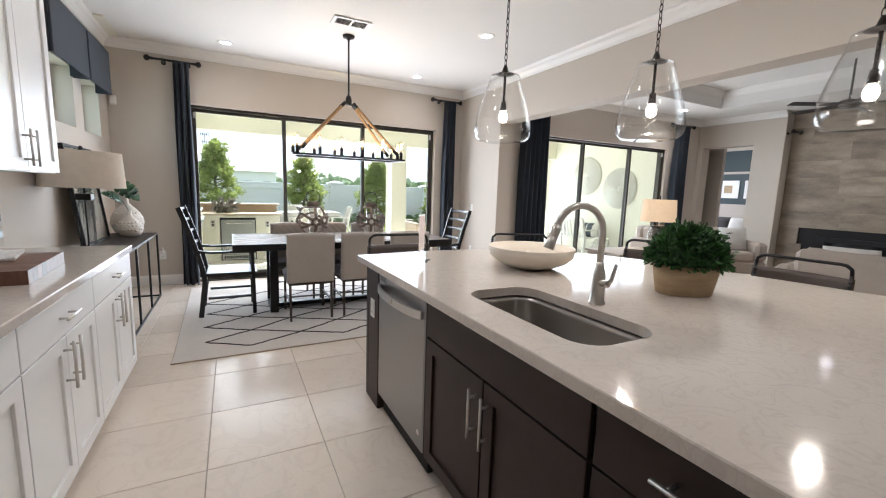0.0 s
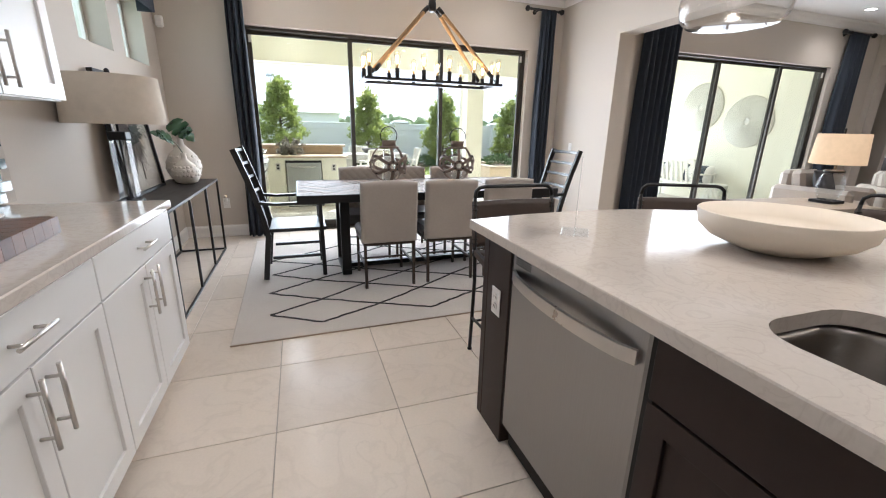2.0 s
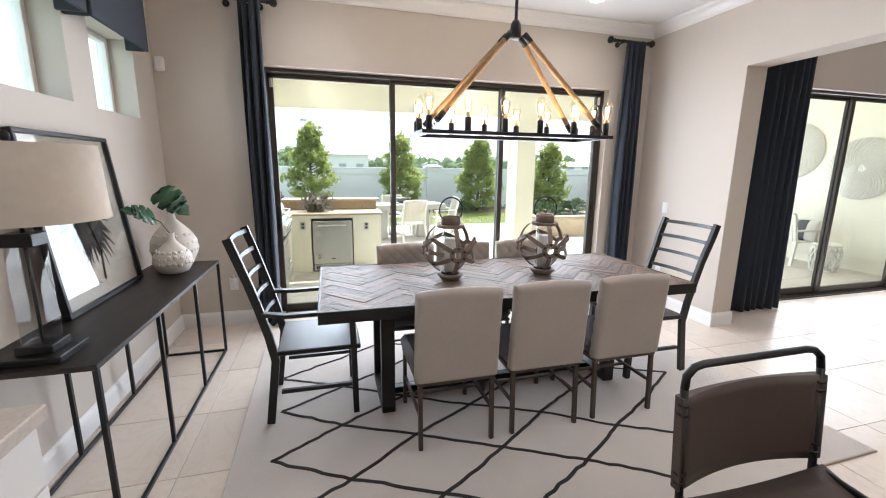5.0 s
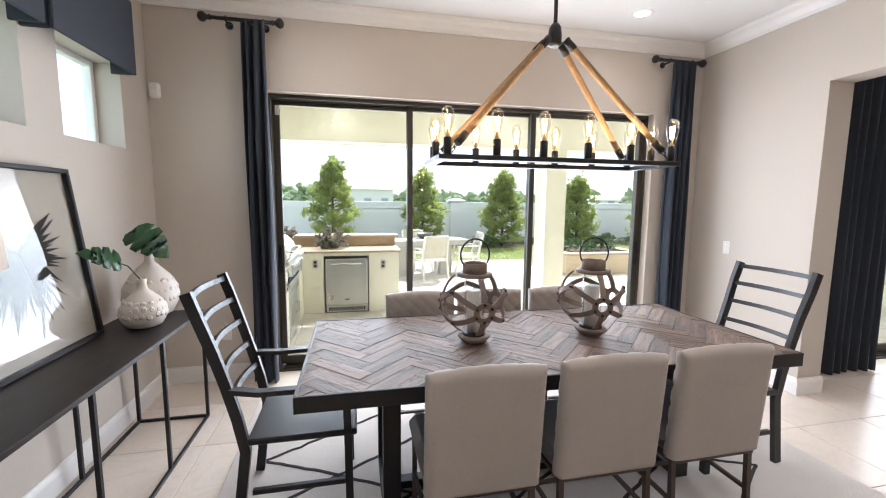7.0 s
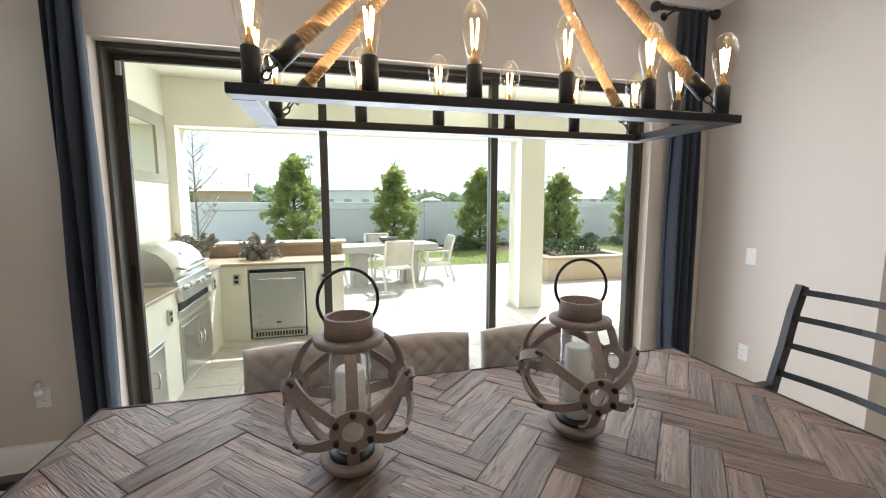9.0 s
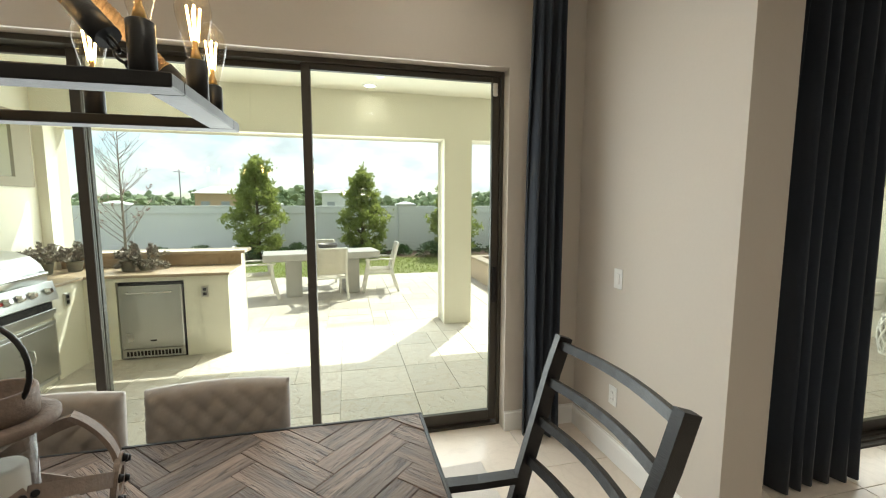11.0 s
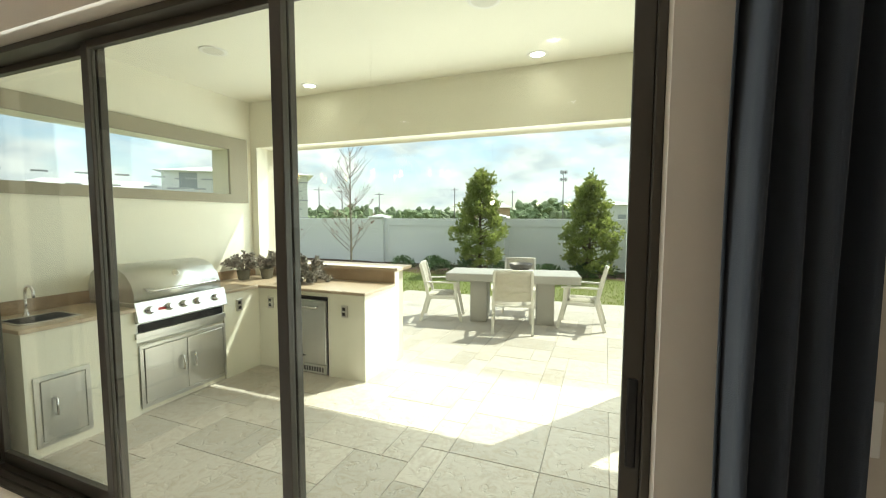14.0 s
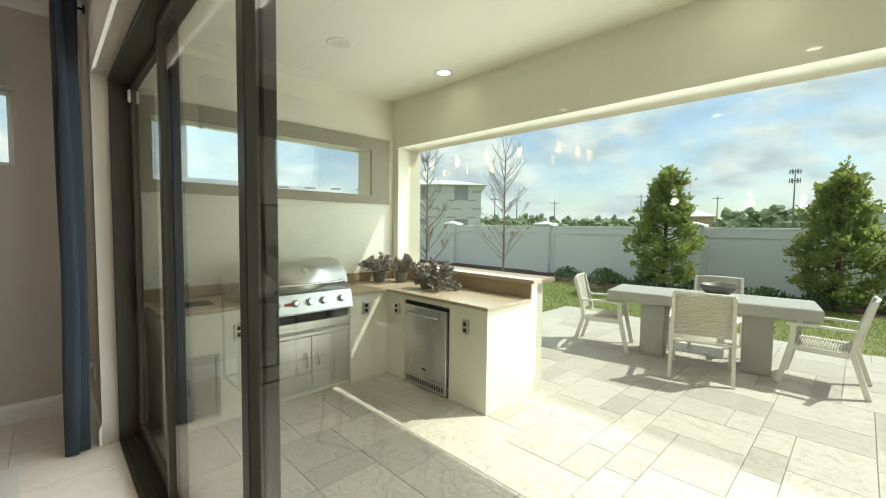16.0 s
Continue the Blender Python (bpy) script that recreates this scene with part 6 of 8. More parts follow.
first = counter_stool((1.37, 3.10, 0), 0)
copy_thing(first, pose(2.42, 2.93, 0, 0, 0, -24))
copy_thing(first, pose(3.24, 2.22, 0, 0, 0, -68))
copy_thing(first, pose(3.36, 1.33, 0, 0, 0, -88))


# ---- outdoor kitchen ----
GRANITE = veined("tan_granite", (0.36, 0.26, 0.165), (0.22, 0.13, 0.075), 7, 0.35, 0.6)
GRANITE_TOP = veined("pale_granite_top", (0.47, 0.375, 0.27), (0.30, 0.21, 0.14), 8, 0.3, 0.5)
KF = -0.302       # front of the run along the wall
KY = 8.738        # front of the run along the garden
TOPZ = 0.80
t = thing("outdoor_kitchen", "cream stucco outdoor kitchen base in an L", "outdoor kitchen", (0, 0, 0))
bm = G()
box(bm, PX + 0.001, KF, 6.80, 7.49, PZ + 0.001, TOPZ - 0.031)
box(bm, PX + 0.001, KF, 8.30, KY + 0.62, PZ + 0.001, TOPZ - 0.031)
box(bm, PX + 0.001, KF - 0.02, 7.49, 8.30, PZ + 0.001, 0.50)
part("wall_run", bm, STUCCO, t)
bm = G()
box(bm, KF + 0.0005, -0.02, KY, KY + 0.62, PZ + 0.001, TOPZ - 0.031)
box(bm, 0.60, 1.026, KY, KY + 0.62, PZ + 0.001, TOPZ - 0.031)
box(bm, -0.02, 0.60, KY + 0.56, KY + 0.62, PZ + 0.001, TOPZ - 0.031)
box(bm, -0.02, 0.60, KY, KY + 0.56, TOPZ - 0.075, TOPZ - 0.031)
part("garden_run", bm, STUCCO, t)
bm = G()
box(bm, -0.815, 1.026, KY + 0.6205, KY + 0.80, PZ + 0.001, 0.935)
part("bar_wall", bm, STUCCO, t)
t = thing("granite_counter", "tan granite counter of the outdoor kitchen", "worktop", (0, 0, 0))
bm = G()
box(bm, PX + 0.001, KF + 0.03, 6.78, 7.48, TOPZ - 0.03, TOPZ, 0.004)
box(bm, PX + 0.001, -0.80, 7.48, 8.30, TOPZ - 0.03, TOPZ, 0.004)
box(bm, PX + 0.001, KF + 0.03, 8.30, KY - 0.03, TOPZ - 0.03, TOPZ, 0.004)
box(bm, PX + 0.001, 1.05, KY - 0.03, KY + 0.598, TOPZ - 0.03, TOPZ, 0.004)
part("slab", bm, GRANITE_TOP, t)
bm = G()
box(bm, -0.81, 1.026, KY + 0.60, KY + 0.6203, TOPZ + 0.0005, 0.935, 0.002)
part("splash_back", bm, GRANITE, t, "brown granite splash back")
bm = G()
box(bm, PX + 0.001, PX + 0.02, 6.78, KY + 0.598, TOPZ + 0.0005, 0.90, 0.002)
part("wall_splash", bm, GRANITE, t, "brown granite splash back")
bm = G()
box(bm, -0.815, 1.075, KY + 0.57, KY + 0.93, 0.936, 0.972, 0.004)
part("bar_top", bm, GRANITE_TOP, t, "raised tan granite bar top")

STEEL_PANEL = material("brushed_steel_panel", (0.62, 0.62, 0.60), 0.3, 1.0, vary=0.04, scale=2, fine=200, stretch=(1, 0.04, 1), bump=0.04, bump_scale=260)
t = thing("gas_grill", "built-in stainless steel gas grill with domed hood", "grill", (0, 0, 0))
GY0, GY1 = 7.475, 8.30
bm = G()
box(bm, -0.86, KF - 0.001, GY0 + 0.005, GY1 - 0.005, 0.505, 0.83, 0.004)
part("firebox", bm, STEEL_PANEL, t)
bm = G()
prof = [(-0.90, 0.832), (-0.90, 0.96), (-0.86, 1.05), (-0.78, 1.10), (-0.66, 1.12), (-0.52, 1.105), (-0.42, 1.06), (-0.35, 0.99), (-0.315, 0.91), (-0.31, 0.832)]
rings = [[bm.verts.new((x, y, z)) for x, z in prof] for y in (GY0 + 0.02, GY1 - 0.02)]
for k in range(len(prof) - 1):
    f = bm.faces.new((rings[0][k], rings[0][k + 1], rings[1][k + 1], rings[1][k]))
    f.smooth = True
bm.faces.new((rings[0][-1], rings[0][0], rings[1][0], rings[1][-1]))
bm.faces.new(rings[0][::-1])
bm.faces.new(rings[1])
hood = part("hood", bm, STEEL_PANEL, t)
bm = G()
tube(bm, [(-0.315, GY0 + 0.10, 0.935), (-0.255, GY0 + 0.10, 0.925), (-0.245, GY0 + 0.13, 0.923), (-0.245, GY1 - 0.13, 0.923), (-0.255, GY1 - 0.10, 0.925), (-0.315, GY1 - 0.10, 0.935)], 0.011, 10)
part("hood_handle", bm, CHROME, hood, "polished tubular handle")
bm = G()
lathe(bm, [(0.03, 0), (0.03, 0.012), (0.024, 0.014)], 20)
bmesh.ops.rotate(bm, verts=bm.verts, cent=(0, 0, 0), matrix=Matrix.Rotation(radians(58), 3, "Y"))
bmesh.ops.translate(bm, verts=bm.verts, vec=(-0.385, (GY0 + GY1) / 2, 1.025))
part("thermometer", bm, CHROME, hood)
bm = G()
m = pose(-0.285, (GY0 + GY1) / 2, 0.755, 0, -14, 0)
box(bm, -0.02, 0.02, -(GY1 - GY0) / 2, (GY1 - GY0) / 2, -0.085, 0.085, 0.004, m)
panel = part("control_panel", bm, STEEL_PANEL, t)
for k, y in enumerate((7.58, 7.74, 7.87, 8.0, 8.18)):
    bm = G()
    lathe(bm, [(0.033, 0), (0.033, 0.006), (0.026, 0.008), (0.025, 0.034), (0.02, 0.038)], 20)
    bmesh.ops.rotate(bm, verts=bm.verts, cent=(0, 0, 0), matrix=Matrix.Rotation(radians(76), 3, "Y"))
    bmesh.ops.translate(bm, verts=bm.verts, vec=(-0.263, y, 0.765))
    part("knob", bm, CHROME, panel)
RED = material("red_badge", (0.45, 0.03, 0.03), 0.4, vary=0.05)
bm = G()
box(bm, 0.0205, 0.022, -0.24, -0.17, -0.012, 0.014, 0.001, m)
part("badge", bm, RED, panel)
# solid dark bar for the shade of the open slot
bm = G()
box(bm, KF - 0.03, KF + 0.012, GY0 + 0.03, GY1 - 0.03, 0.592, 0.655)
part("drip_slot", bm, DARKGAP, t)
bm = G()
box(bm, KF - 0.001, KF + 0.022, GY0 + 0.0, GY1 - 0.0, 0.545, 0.59, 0.003)
part("drip_tray", bm, STEEL_PANEL, t)


def access_doors(y0, y1, z0, z1, leaves):
    t = thing("access_doors", "stainless steel access doors set into the stucco", "access door", (0, 0, 0))
    x = KF
    for a in ((y0, y1, z1 - 0.03, z1), (y0, y1, z0, z0 + 0.03), (y0, y0 + 0.03, z0 + 0.03, z1 - 0.03), (y1 - 0.03, y1, z0 + 0.03, z1 - 0.03)):
        bm = G()
        box(bm, x + 0.001, x + 0.012, *a, 0.002)
        part("frame", bm, STEEL_PANEL, t)
    w = (y1 - y0 - 0.068) / leaves
    for k in range(leaves):
        a = y0 + 0.034 + k * w
        bm = G()
        box(bm, x + 0.001, x + 0.016, a + 0.002, a + w - 0.002, z0 + 0.034, z1 - 0.034, 0.003)
        d = part("door", bm, STEEL_PANEL, t)
        yy = a + w - 0.055 if k == 0 and leaves == 2 else a + (0.055 if leaves == 2 else 0.07)
        zc = (z0 + z1) / 2 + 0.02
        bm = G()
        tube(bm, [(x + 0.016, yy, zc - 0.06), (x + 0.045, yy, zc - 0.055), (x + 0.05, yy, zc), (x + 0.045, yy, zc + 0.055), (x + 0.016, yy, zc + 0.06)], 0.008, 8)
        part("handle", bm, CHROME, d, "polished loop handle")


access_doors(7.50, 8.30, -0.035, 0.485, 2)
access_doors(6.84, 7.16, -0.02, 0.46, 1)

t = thing("outdoor_fridge", "stainless steel undercounter outdoor fridge", "fridge", (0, 0, 0))
bm = G()
box(bm, -0.005, 0.59, KY + 0.012, KY + 0.54, PZ + 0.001, TOPZ - 0.08)
part("body", bm, DARKGAP, t)
bm = G()
box(bm, 0.005, 0.58, KY - 0.022, KY + 0.011, 0.03, 0.685, 0.005)
d = part("door", bm, STEEL_PANEL, t)
bm = G()
tube(bm, [(0.09, KY - 0.022, 0.625), (0.09, KY - 0.055, 0.62), (0.12, KY - 0.062, 0.618), (0.46, KY - 0.062, 0.618), (0.49, KY - 0.055, 0.62), (0.49, KY - 0.022, 0.625)], 0.010, 10)
part("handle", bm, CHROME, d)
bm = G()
box(bm, 0.265, 0.325, KY - 0.0235, KY - 0.0222, 0.10, 0.118, 0.001)
part("badge", bm, BLACK_METAL, d)
bm = G()
box(bm, 0.005, 0.58, KY - 0.015, KY + 0.011, PZ + 0.015, 0.022, 0.003)
kick = part("kick_grille", bm, STEEL_PANEL, t)
# dark strips on the grille for the shade behind its openings
for k in range(16):
    bm = G()
    box(bm, 0.04 + k * 0.032, 0.062 + k * 0.032, KY - 0.0158, KY - 0.0151, -0.05, 0.0)
    part("slot", bm, DARKGAP, kick)
bm = G()
box(bm, 0.005, 0.58, KY - 0.004, KY + 0.011, 0.69, 0.712, 0.002)
part("vent_strip", bm, DARKGAP, t)


def outdoor_outlet(at, rz):
    t = thing("outdoor_outlet", "grey weatherproof power outlet on stucco", "outlet", at, rz)
    bm = G()
    box(bm, -0.036, 0.036, -0.02, -0.001, -0.06, 0.06, 0.004)
    part("plate", bm, SATIN, t)
    for z in (-0.025, 0.025):
        bm = G()
        box(bm, -0.018, 0.018, -0.0235, -0.0201, z - 0.016, z + 0.016, 0.002)
        part("socket", bm, DARKGAP, t)


outdoor_outlet((KF, 8.47, 0.63), 90)
outdoor_outlet((KF, 7.30, 0.60), 90)
outdoor_outlet((-0.13, KY, 0.62), 0)
outdoor_outlet((0.80, KY, 0.60), 0)

t = thing("bar_sink_tap", "small steel gooseneck tap at the outdoor sink", "tap", (-0.74, 7.02, TOPZ + 0.0005))
bm = G()
lathe(bm, [(0.022, 0), (0.022, 0.006), (0.014, 0.02), (0.012, 0.05)], 16)
part("base", bm, CHROME, t)
bm = G()
tube(bm, [(0, 0, 0.04), (0, 0, 0.17)] + arc((0.055, 0, 0.17), 0.055, 180, 0, 10, "xz") + [(0.11, 0, 0.14)], 0.010, 10)
part("spout", bm, CHROME, t)
t = thing("bar_sink", "small steel drop-in sink in the granite", "sink", (-0.56, 7.02, TOPZ + 0.0005))
bm = G()
slab_with_hole(bm, rounded(-0.15, 0.15, -0.18, 0.18, 0.03), rounded(-0.13, 0.13, -0.16, 0.16, 0.03), 0, 0.005)
part("rim", bm, STEEL, t)
# flat near-black plate stands in for the shaded hollow of the sink
bm = G()
box(bm, -0.129, 0.129, -0.159, 0.159, 0.0, 0.002)
part("basin", bm, DARKGAP, t)

# potted succulents
POTG = material("grey_green_pot", (0.17, 0.165, 0.13), 0.8, vary=0.15, scale=10, bump=0.3, bump_scale=80)
SUCC = material("grey_green_succulent", (0.26, 0.26, 0.21), 0.7, vary=0.3, scale=20, tint=(0.27, 0.22, 0.20))


def succulent(x, y, z, r, seed, trail=False):
    t = thing("potted_succulent", "bushy grey-green succulent in a small pot", "plant", (x, y, z))
    bm = G()
    lathe(bm, [(0.055, 0), (0.058, 0.005), (0.075, 0.11), (0.08, 0.115), (0.072, 0.115), (0.066, 0.09)], 22)
    part("pot", bm, POTG, t)
    rg = random.Random(seed)
    bm = G()
    for _ in range(26):
        a, el = rg.uniform(0, 6.28), rg.uniform(0.25, 1.4)
        if trail and rg.random() < 0.4:
            el = rg.uniform(-0.7, 0.0)
        d = Vector((math.cos(a) * math.cos(el), math.sin(a) * math.cos(el), math.sin(el)))
        ln = rg.uniform(0.6, 1.0) * r
        b0 = Vector((math.cos(a) * 0.03, math.sin(a) * 0.03, 0.11))
        end = b0 + d * ln
        end.z = max(end.z, 0.015)
        tube(bm, [b0, (b0 + end) / 2 + Vector((0, 0, 0.015)), end], [0.004, 0.0035, 0.003], 5)
        for k in range(5):
            c = b0 + (end - b0) * (0.45 + 0.14 * k)

            def here(c=c, d=d):
                return c, (d + Vector((rg.uniform(-1, 1), rg.uniform(-1, 1), rg.uniform(-0.5, 1)))).normalized()
            leaf_cloud(bm, 7, here, 0.042, rg)
    ob = part("foliage", bm, SUCC, t, recalc=False)
    return t


succulent(-0.72, 8.93, TOPZ + 0.0005, 0.20, 1)
succulent(-0.56, 9.12, TOPZ + 0.0005, 0.19, 2)
succulent(0.12, 9.08, TOPZ + 0.0005, 0.21, 3, True)
succulent(-0.02, 9.02, TOPZ + 0.0005, 0.12, 6, True)

# ---- patio ceiling fittings ----
for x, y in ((0.226, 8.995), (2.576, 9.03), (0.3, 7.1), (2.6, 7.1)):
    downlight(x, y, 2.9, 1.3, "lit recessed light in the patio ceiling")
SPK = material("white_speaker_grille", (0.70, 0.67, 0.58), 0.7, vary=0.04, scale=100, bump=0.6, bump_scale=700)
for x, y in ((2.393, 8.03), (0.074, 7.98)):
    t = thing("ceiling_speaker", "round white speaker in the patio ceiling", "speaker", (x, y, 2.9), group="patio speakers")
    bm = G()
    lathe(bm, [(0.085, -0.006), (0.10, -0.008), (0.107, -0.004), (0.108, -0.001)], 30, cap0=False, cap1=False)
    part("rim", bm, TRIM, t)
    bm = G()
    lathe(bm, [(0.0849, -0.0055), (0.0849, -0.001)], 30)
    part("grille", bm, SPK, t)

# ---- patio dining ----
CONCRETE = material("grey_cast_concrete", (0.44, 0.425, 0.395), 0.85, vary=0.08, scale=5, bump=0.35, bump_scale=60)
WEAVE = material("bleached_woven_cord", (0.72, 0.68, 0.59), 0.9, vary=0.25, scale=30, fine=200, bump=1.0, bump_scale=220, tint=(0.60, 0.55, 0.46))
WFRAME = material("whitewashed_teak", (0.78, 0.755, 0.69), 0.7, vary=0.1, scale=10, bump=0.2, bump_scale=90)
PT = pose(1.83, 11.70, PZ, 0, 0, 9)
t = thing("concrete_table", "long grey cast concrete patio table", "table")
t.matrix_basis = PT
bm = G()
box(bm, -0.99, 0.99, -0.36, 0.36, 0.64, 0.765, 0.01)
part("tabletop", bm, CONCRETE, t)
for x in (-0.50, 0.50):
    bm = G()
    box(bm, x - 0.13, x + 0.13, -0.22, 0.22, 0.0, 0.639, 0.008)
    part("pedestal", bm, CONCRETE, t)
t = thing("fire_bowl", "dark metal bowl standing on the concrete table", "bowl")
t.matrix_basis = PT @ pose(0.12, 0.12, 0.766)
bm = G()
lathe(bm, [(0.10, 0), (0.16, 0.05), (0.185, 0.12), (0.175, 0.12), (0.14, 0.05), (0.02, 0.03)], 26)
part("bowl", bm, material("zinc_bowl", (0.17, 0.155, 0.145), 0.5, 0.6, vary=0.2, scale=10), t)


def patio_chair(m):
    """Faces +y."""
    t = thing("patio_chair", "whitewashed patio armchair with woven cord back", "chair", group="patio chairs")
    t.matrix_basis = m
    for s in (-1, 1):
        x = s * 0.27
        bm = G()
        tube(bm, [(x, 0.30, 0.0), (x, 0.21, 0.42), (x, 0.20, 0.60)], 0, flat=(0.017, 0.024, Vector((0, 1, 0))))
        part("front_leg", bm, WFRAME, t)
        bm = G()
        tube(bm, [(x, -0.34, 0.0), (x, -0.22, 0.40), (x * 0.96, -0.26, 0.60), (x * 0.94, -0.34, 0.88)], 0, flat=(0.017, 0.022, Vector((0, 1, 0))))
        part("back_leg", bm, WFRAME, t)
        bm = G()
        tube(bm, [(x, -0.27, 0.61), (x * 1.04, 0.0, 0.615), (x * 1.04, 0.26, 0.61)], 0, flat=(0.026, 0.011, Vector((0, 0, 1))))
        part("arm", bm, WFRAME, t)
        bm = G()
        box(bm, x - 0.012, x + 0.012, -0.20, 0.205, 0.35, 0.40, 0.003)
        part("seat_rail", bm, WFRAME, t)
    bm = G()
    for k in range(22):
        y = -0.21 + k * 0.0195
        tube(bm, [(-0.26, y, 0.405), (0, y, 0.392), (0.26, y, 0.405)], 0.008, 5)
    part("woven_seat", bm, WEAVE, t, "bleached woven cord seat")
    bm = G()
    for k in range(24):
        z = 0.46 + k * 0.0175
        y = -0.235 - (z - 0.42) * 0.23
        tube(bm, [(-0.255, y, z), (-0.1, y - 0.02, z), (0.1, y - 0.02, z), (0.255, y, z)], 0.0085, 5)
    part("woven_back", bm, WEAVE, t, "bleached woven cord back")
    bm = G()
    tube(bm, [(-0.26, -0.34, 0.885), (0, -0.365, 0.89), (0.26, -0.34, 0.885)], 0.015, 8)
    part("top_rail", bm, WFRAME, t)
    bm = G()
    tube(bm, [(-0.26, -0.22, 0.38), (0.26, -0.22, 0.38)], 0, flat=(0.012, 0.02, Vector((0, 1, 0))))
    part("rear_rail", bm, WFRAME, t)
    return t


first = patio_chair(PT @ pose(0.03, -0.52, 0, 0, 0, 4))
for m in (PT @ pose(0.10, 0.62, 0, 0, 0, 182), PT @ pose(-1.08, -0.06, 0, 0, 0, -84), PT @ pose(1.02, -0.10, 0, 0, 0, 80)):
    copy_thing(first, m)

# raised planter
t = thing("raised_planter", "low travertine walled planter with soil and shrubs", "planter", (5.95, 11.9, PZ))
LEDGE = veined("travertine_wall", (0.62, 0.50, 0.36), (0.42, 0.32, 0.22), 3, 0.7, 0.5)
for a in ((-1.0, 1.0, -0.9, -0.68), (-1.0, 1.0, 0.68, 0.9), (-1.0, -0.78, -0.68, 0.68), (0.78, 1.0, -0.68, 0.68)):
    bm = G()
    box(bm, *a, 0.001, 0.42, 0.01)
    part("side_wall", bm, LEDGE, t)
    bm = G()
    box(bm, a[0] - 0.02, a[1] + 0.02, a[2] - 0.02, a[3] + 0.02, 0.421, 0.47, 0.008) if a[1] - a[0] > 1 else box(bm, *a, 0.421, 0.468, 0.008)
    part("cap_stone", bm, GRANITE_TOP, t)
bm = G()
box(bm, -0.77, 0.77, -0.67, 0.67, 0.1, 0.40)
part("soil", bm, material("mulch", (0.085, 0.045, 0.03), 0.95, vary=0.35, scale=20, bump=1.0, bump_scale=60), t)

# ---- garden wall ----
FENCE = material("white_rendered_fence", (0.84, 0.85, 0.85), 0.85, vary=0.04, scale=1.2, bump=0.3, bump_scale=60)
FY, FZ = 18.65, -0.13
fence = structure("garden_wall", (lambda b: (box(b, -42, 42, FY, FY + 0.12, FZ - 0.05, FZ + 1.56), b)[1])(G()), FENCE, "long white rendered garden wall with capped posts", "garden wall")
post_mesh = None
for k in range(-9, 10):
    x = 4.34 + k * 4.49
    bm = G()
    box(bm, x - 0.27, x + 0.27, FY - 0.16, FY + 0.28, FZ - 0.04, FZ + 1.63, 0.01)
    post = part("post", bm, FENCE, fence)
    bm = G()
    box(bm, x - 0.34, x + 0.34, FY - 0.23, FY + 0.35, FZ + 1.6305, FZ + 1.70, 0.015)
    low_ring = [bm.verts.new((x + a * 0.30, FY + 0.06 + b * 0.25, FZ + 1.70)) for a, b in ((-1, -1), (1, -1), (1, 1), (-1, 1))]
    top_ring = [bm.verts.new((x + a * 0.06, FY + 0.06 + b * 0.05, FZ + 1.775)) for a, b in ((-1, -1), (1, -1), (1, 1), (-1, 1))]
    bridge(bm, low_ring, top_ring, False)
    bm.faces.new(top_ring)
    part("post_cap", bm, FENCE, post)
    bm = G()
    box(bm, x + 0.27, x + 4.22, FY - 0.03, FY + 0.15, FZ + 1.5605, FZ + 1.62, 0.01)
    part("coping", bm, FENCE, fence)
    bm = G()
    box(bm, x + 0.27, x + 4.22, FY - 0.025, FY - 0.001, FZ + 1.36, FZ + 1.56, 0.006)
    part("top_rail", bm, FENCE, fence)
    for a in (x + 0.27, x + 4.07):
        bm = G()
        box(bm, a, a + 0.15, FY - 0.025, FY - 0.001, FZ - 0.02, FZ + 1.3595, 0.006)
        part("panel_stile", bm, FENCE, fence)
    for j in range(12):
        bm = G()
        box(bm, x - 0.276, x + 0.276, FY - 0.176 - 0.006 * ((j * 7 + k * 3) % 3), FY - 0.161, FZ + 0.01 + j * 0.134, FZ + 0.137 + j * 0.134, 0.006)
        part("stone_course", bm, FENCE, post)

MULCH = MATS["mulch"]
bm = G()
rings = []
n = 90
front = [bm.verts.new((-16 + 36 * k / n, 16.75 + 0.3 * math.sin(k * 0.31) + 0.15 * math.sin(k * 0.83), FZ + 0.012)) for k in range(n + 1)]
back = [bm.verts.new((-16 + 36 * k / n, FY - 0.02, FZ + 0.03)) for k in range(n + 1)]
for k in range(n):
    bm.faces.new((front[k], front[k + 1], back[k + 1], back[k]))
structure("planting_bed", bm, MULCH, "dark bark mulch planting bed along the wall", "planting bed")

GRASS = material("grass_blade", (0.23, 0.31, 0.07), 0.7, vary=0.3, scale=2, tint=(0.30, 0.33, 0.11))
rng = random.Random(9)
gv, gf = [], []
for _ in range(60000):
    x, y = rng.uniform(-9, 12), rng.uniform(10.2, 17.1)
    if x > -0.95 and x < 9.2 and y < 13.55:
        continue
    if -9 < x < -0.95 or y > 13.5:
        h, a, w = rng.uniform(0.025, 0.06), rng.uniform(0, 6.28), 0.008
        i = len(gv)
        dx, dy = math.cos(a) * w, math.sin(a) * w
        gv += [(x - dx, y - dy, FZ), (x + dx, y + dy, FZ), (x + rng.uniform(-0.025, 0.025), y + rng.uniform(-0.025, 0.025), FZ + h)]
        gf.append((i, i + 1, i + 2))
me = bpy.data.meshes.new("grass")
me.from_pydata(gv, [], gf)
me.materials.append(GRASS)
tagged(new("grass", me), "green mown lawn grass beyond the patio", "grass", kind="stuff")

# ---- trees ----
BARK = material("grey_brown_bark", (0.13, 0.10, 0.075), 0.9, vary=0.25, scale=12, bump=0.8, bump_scale=40)
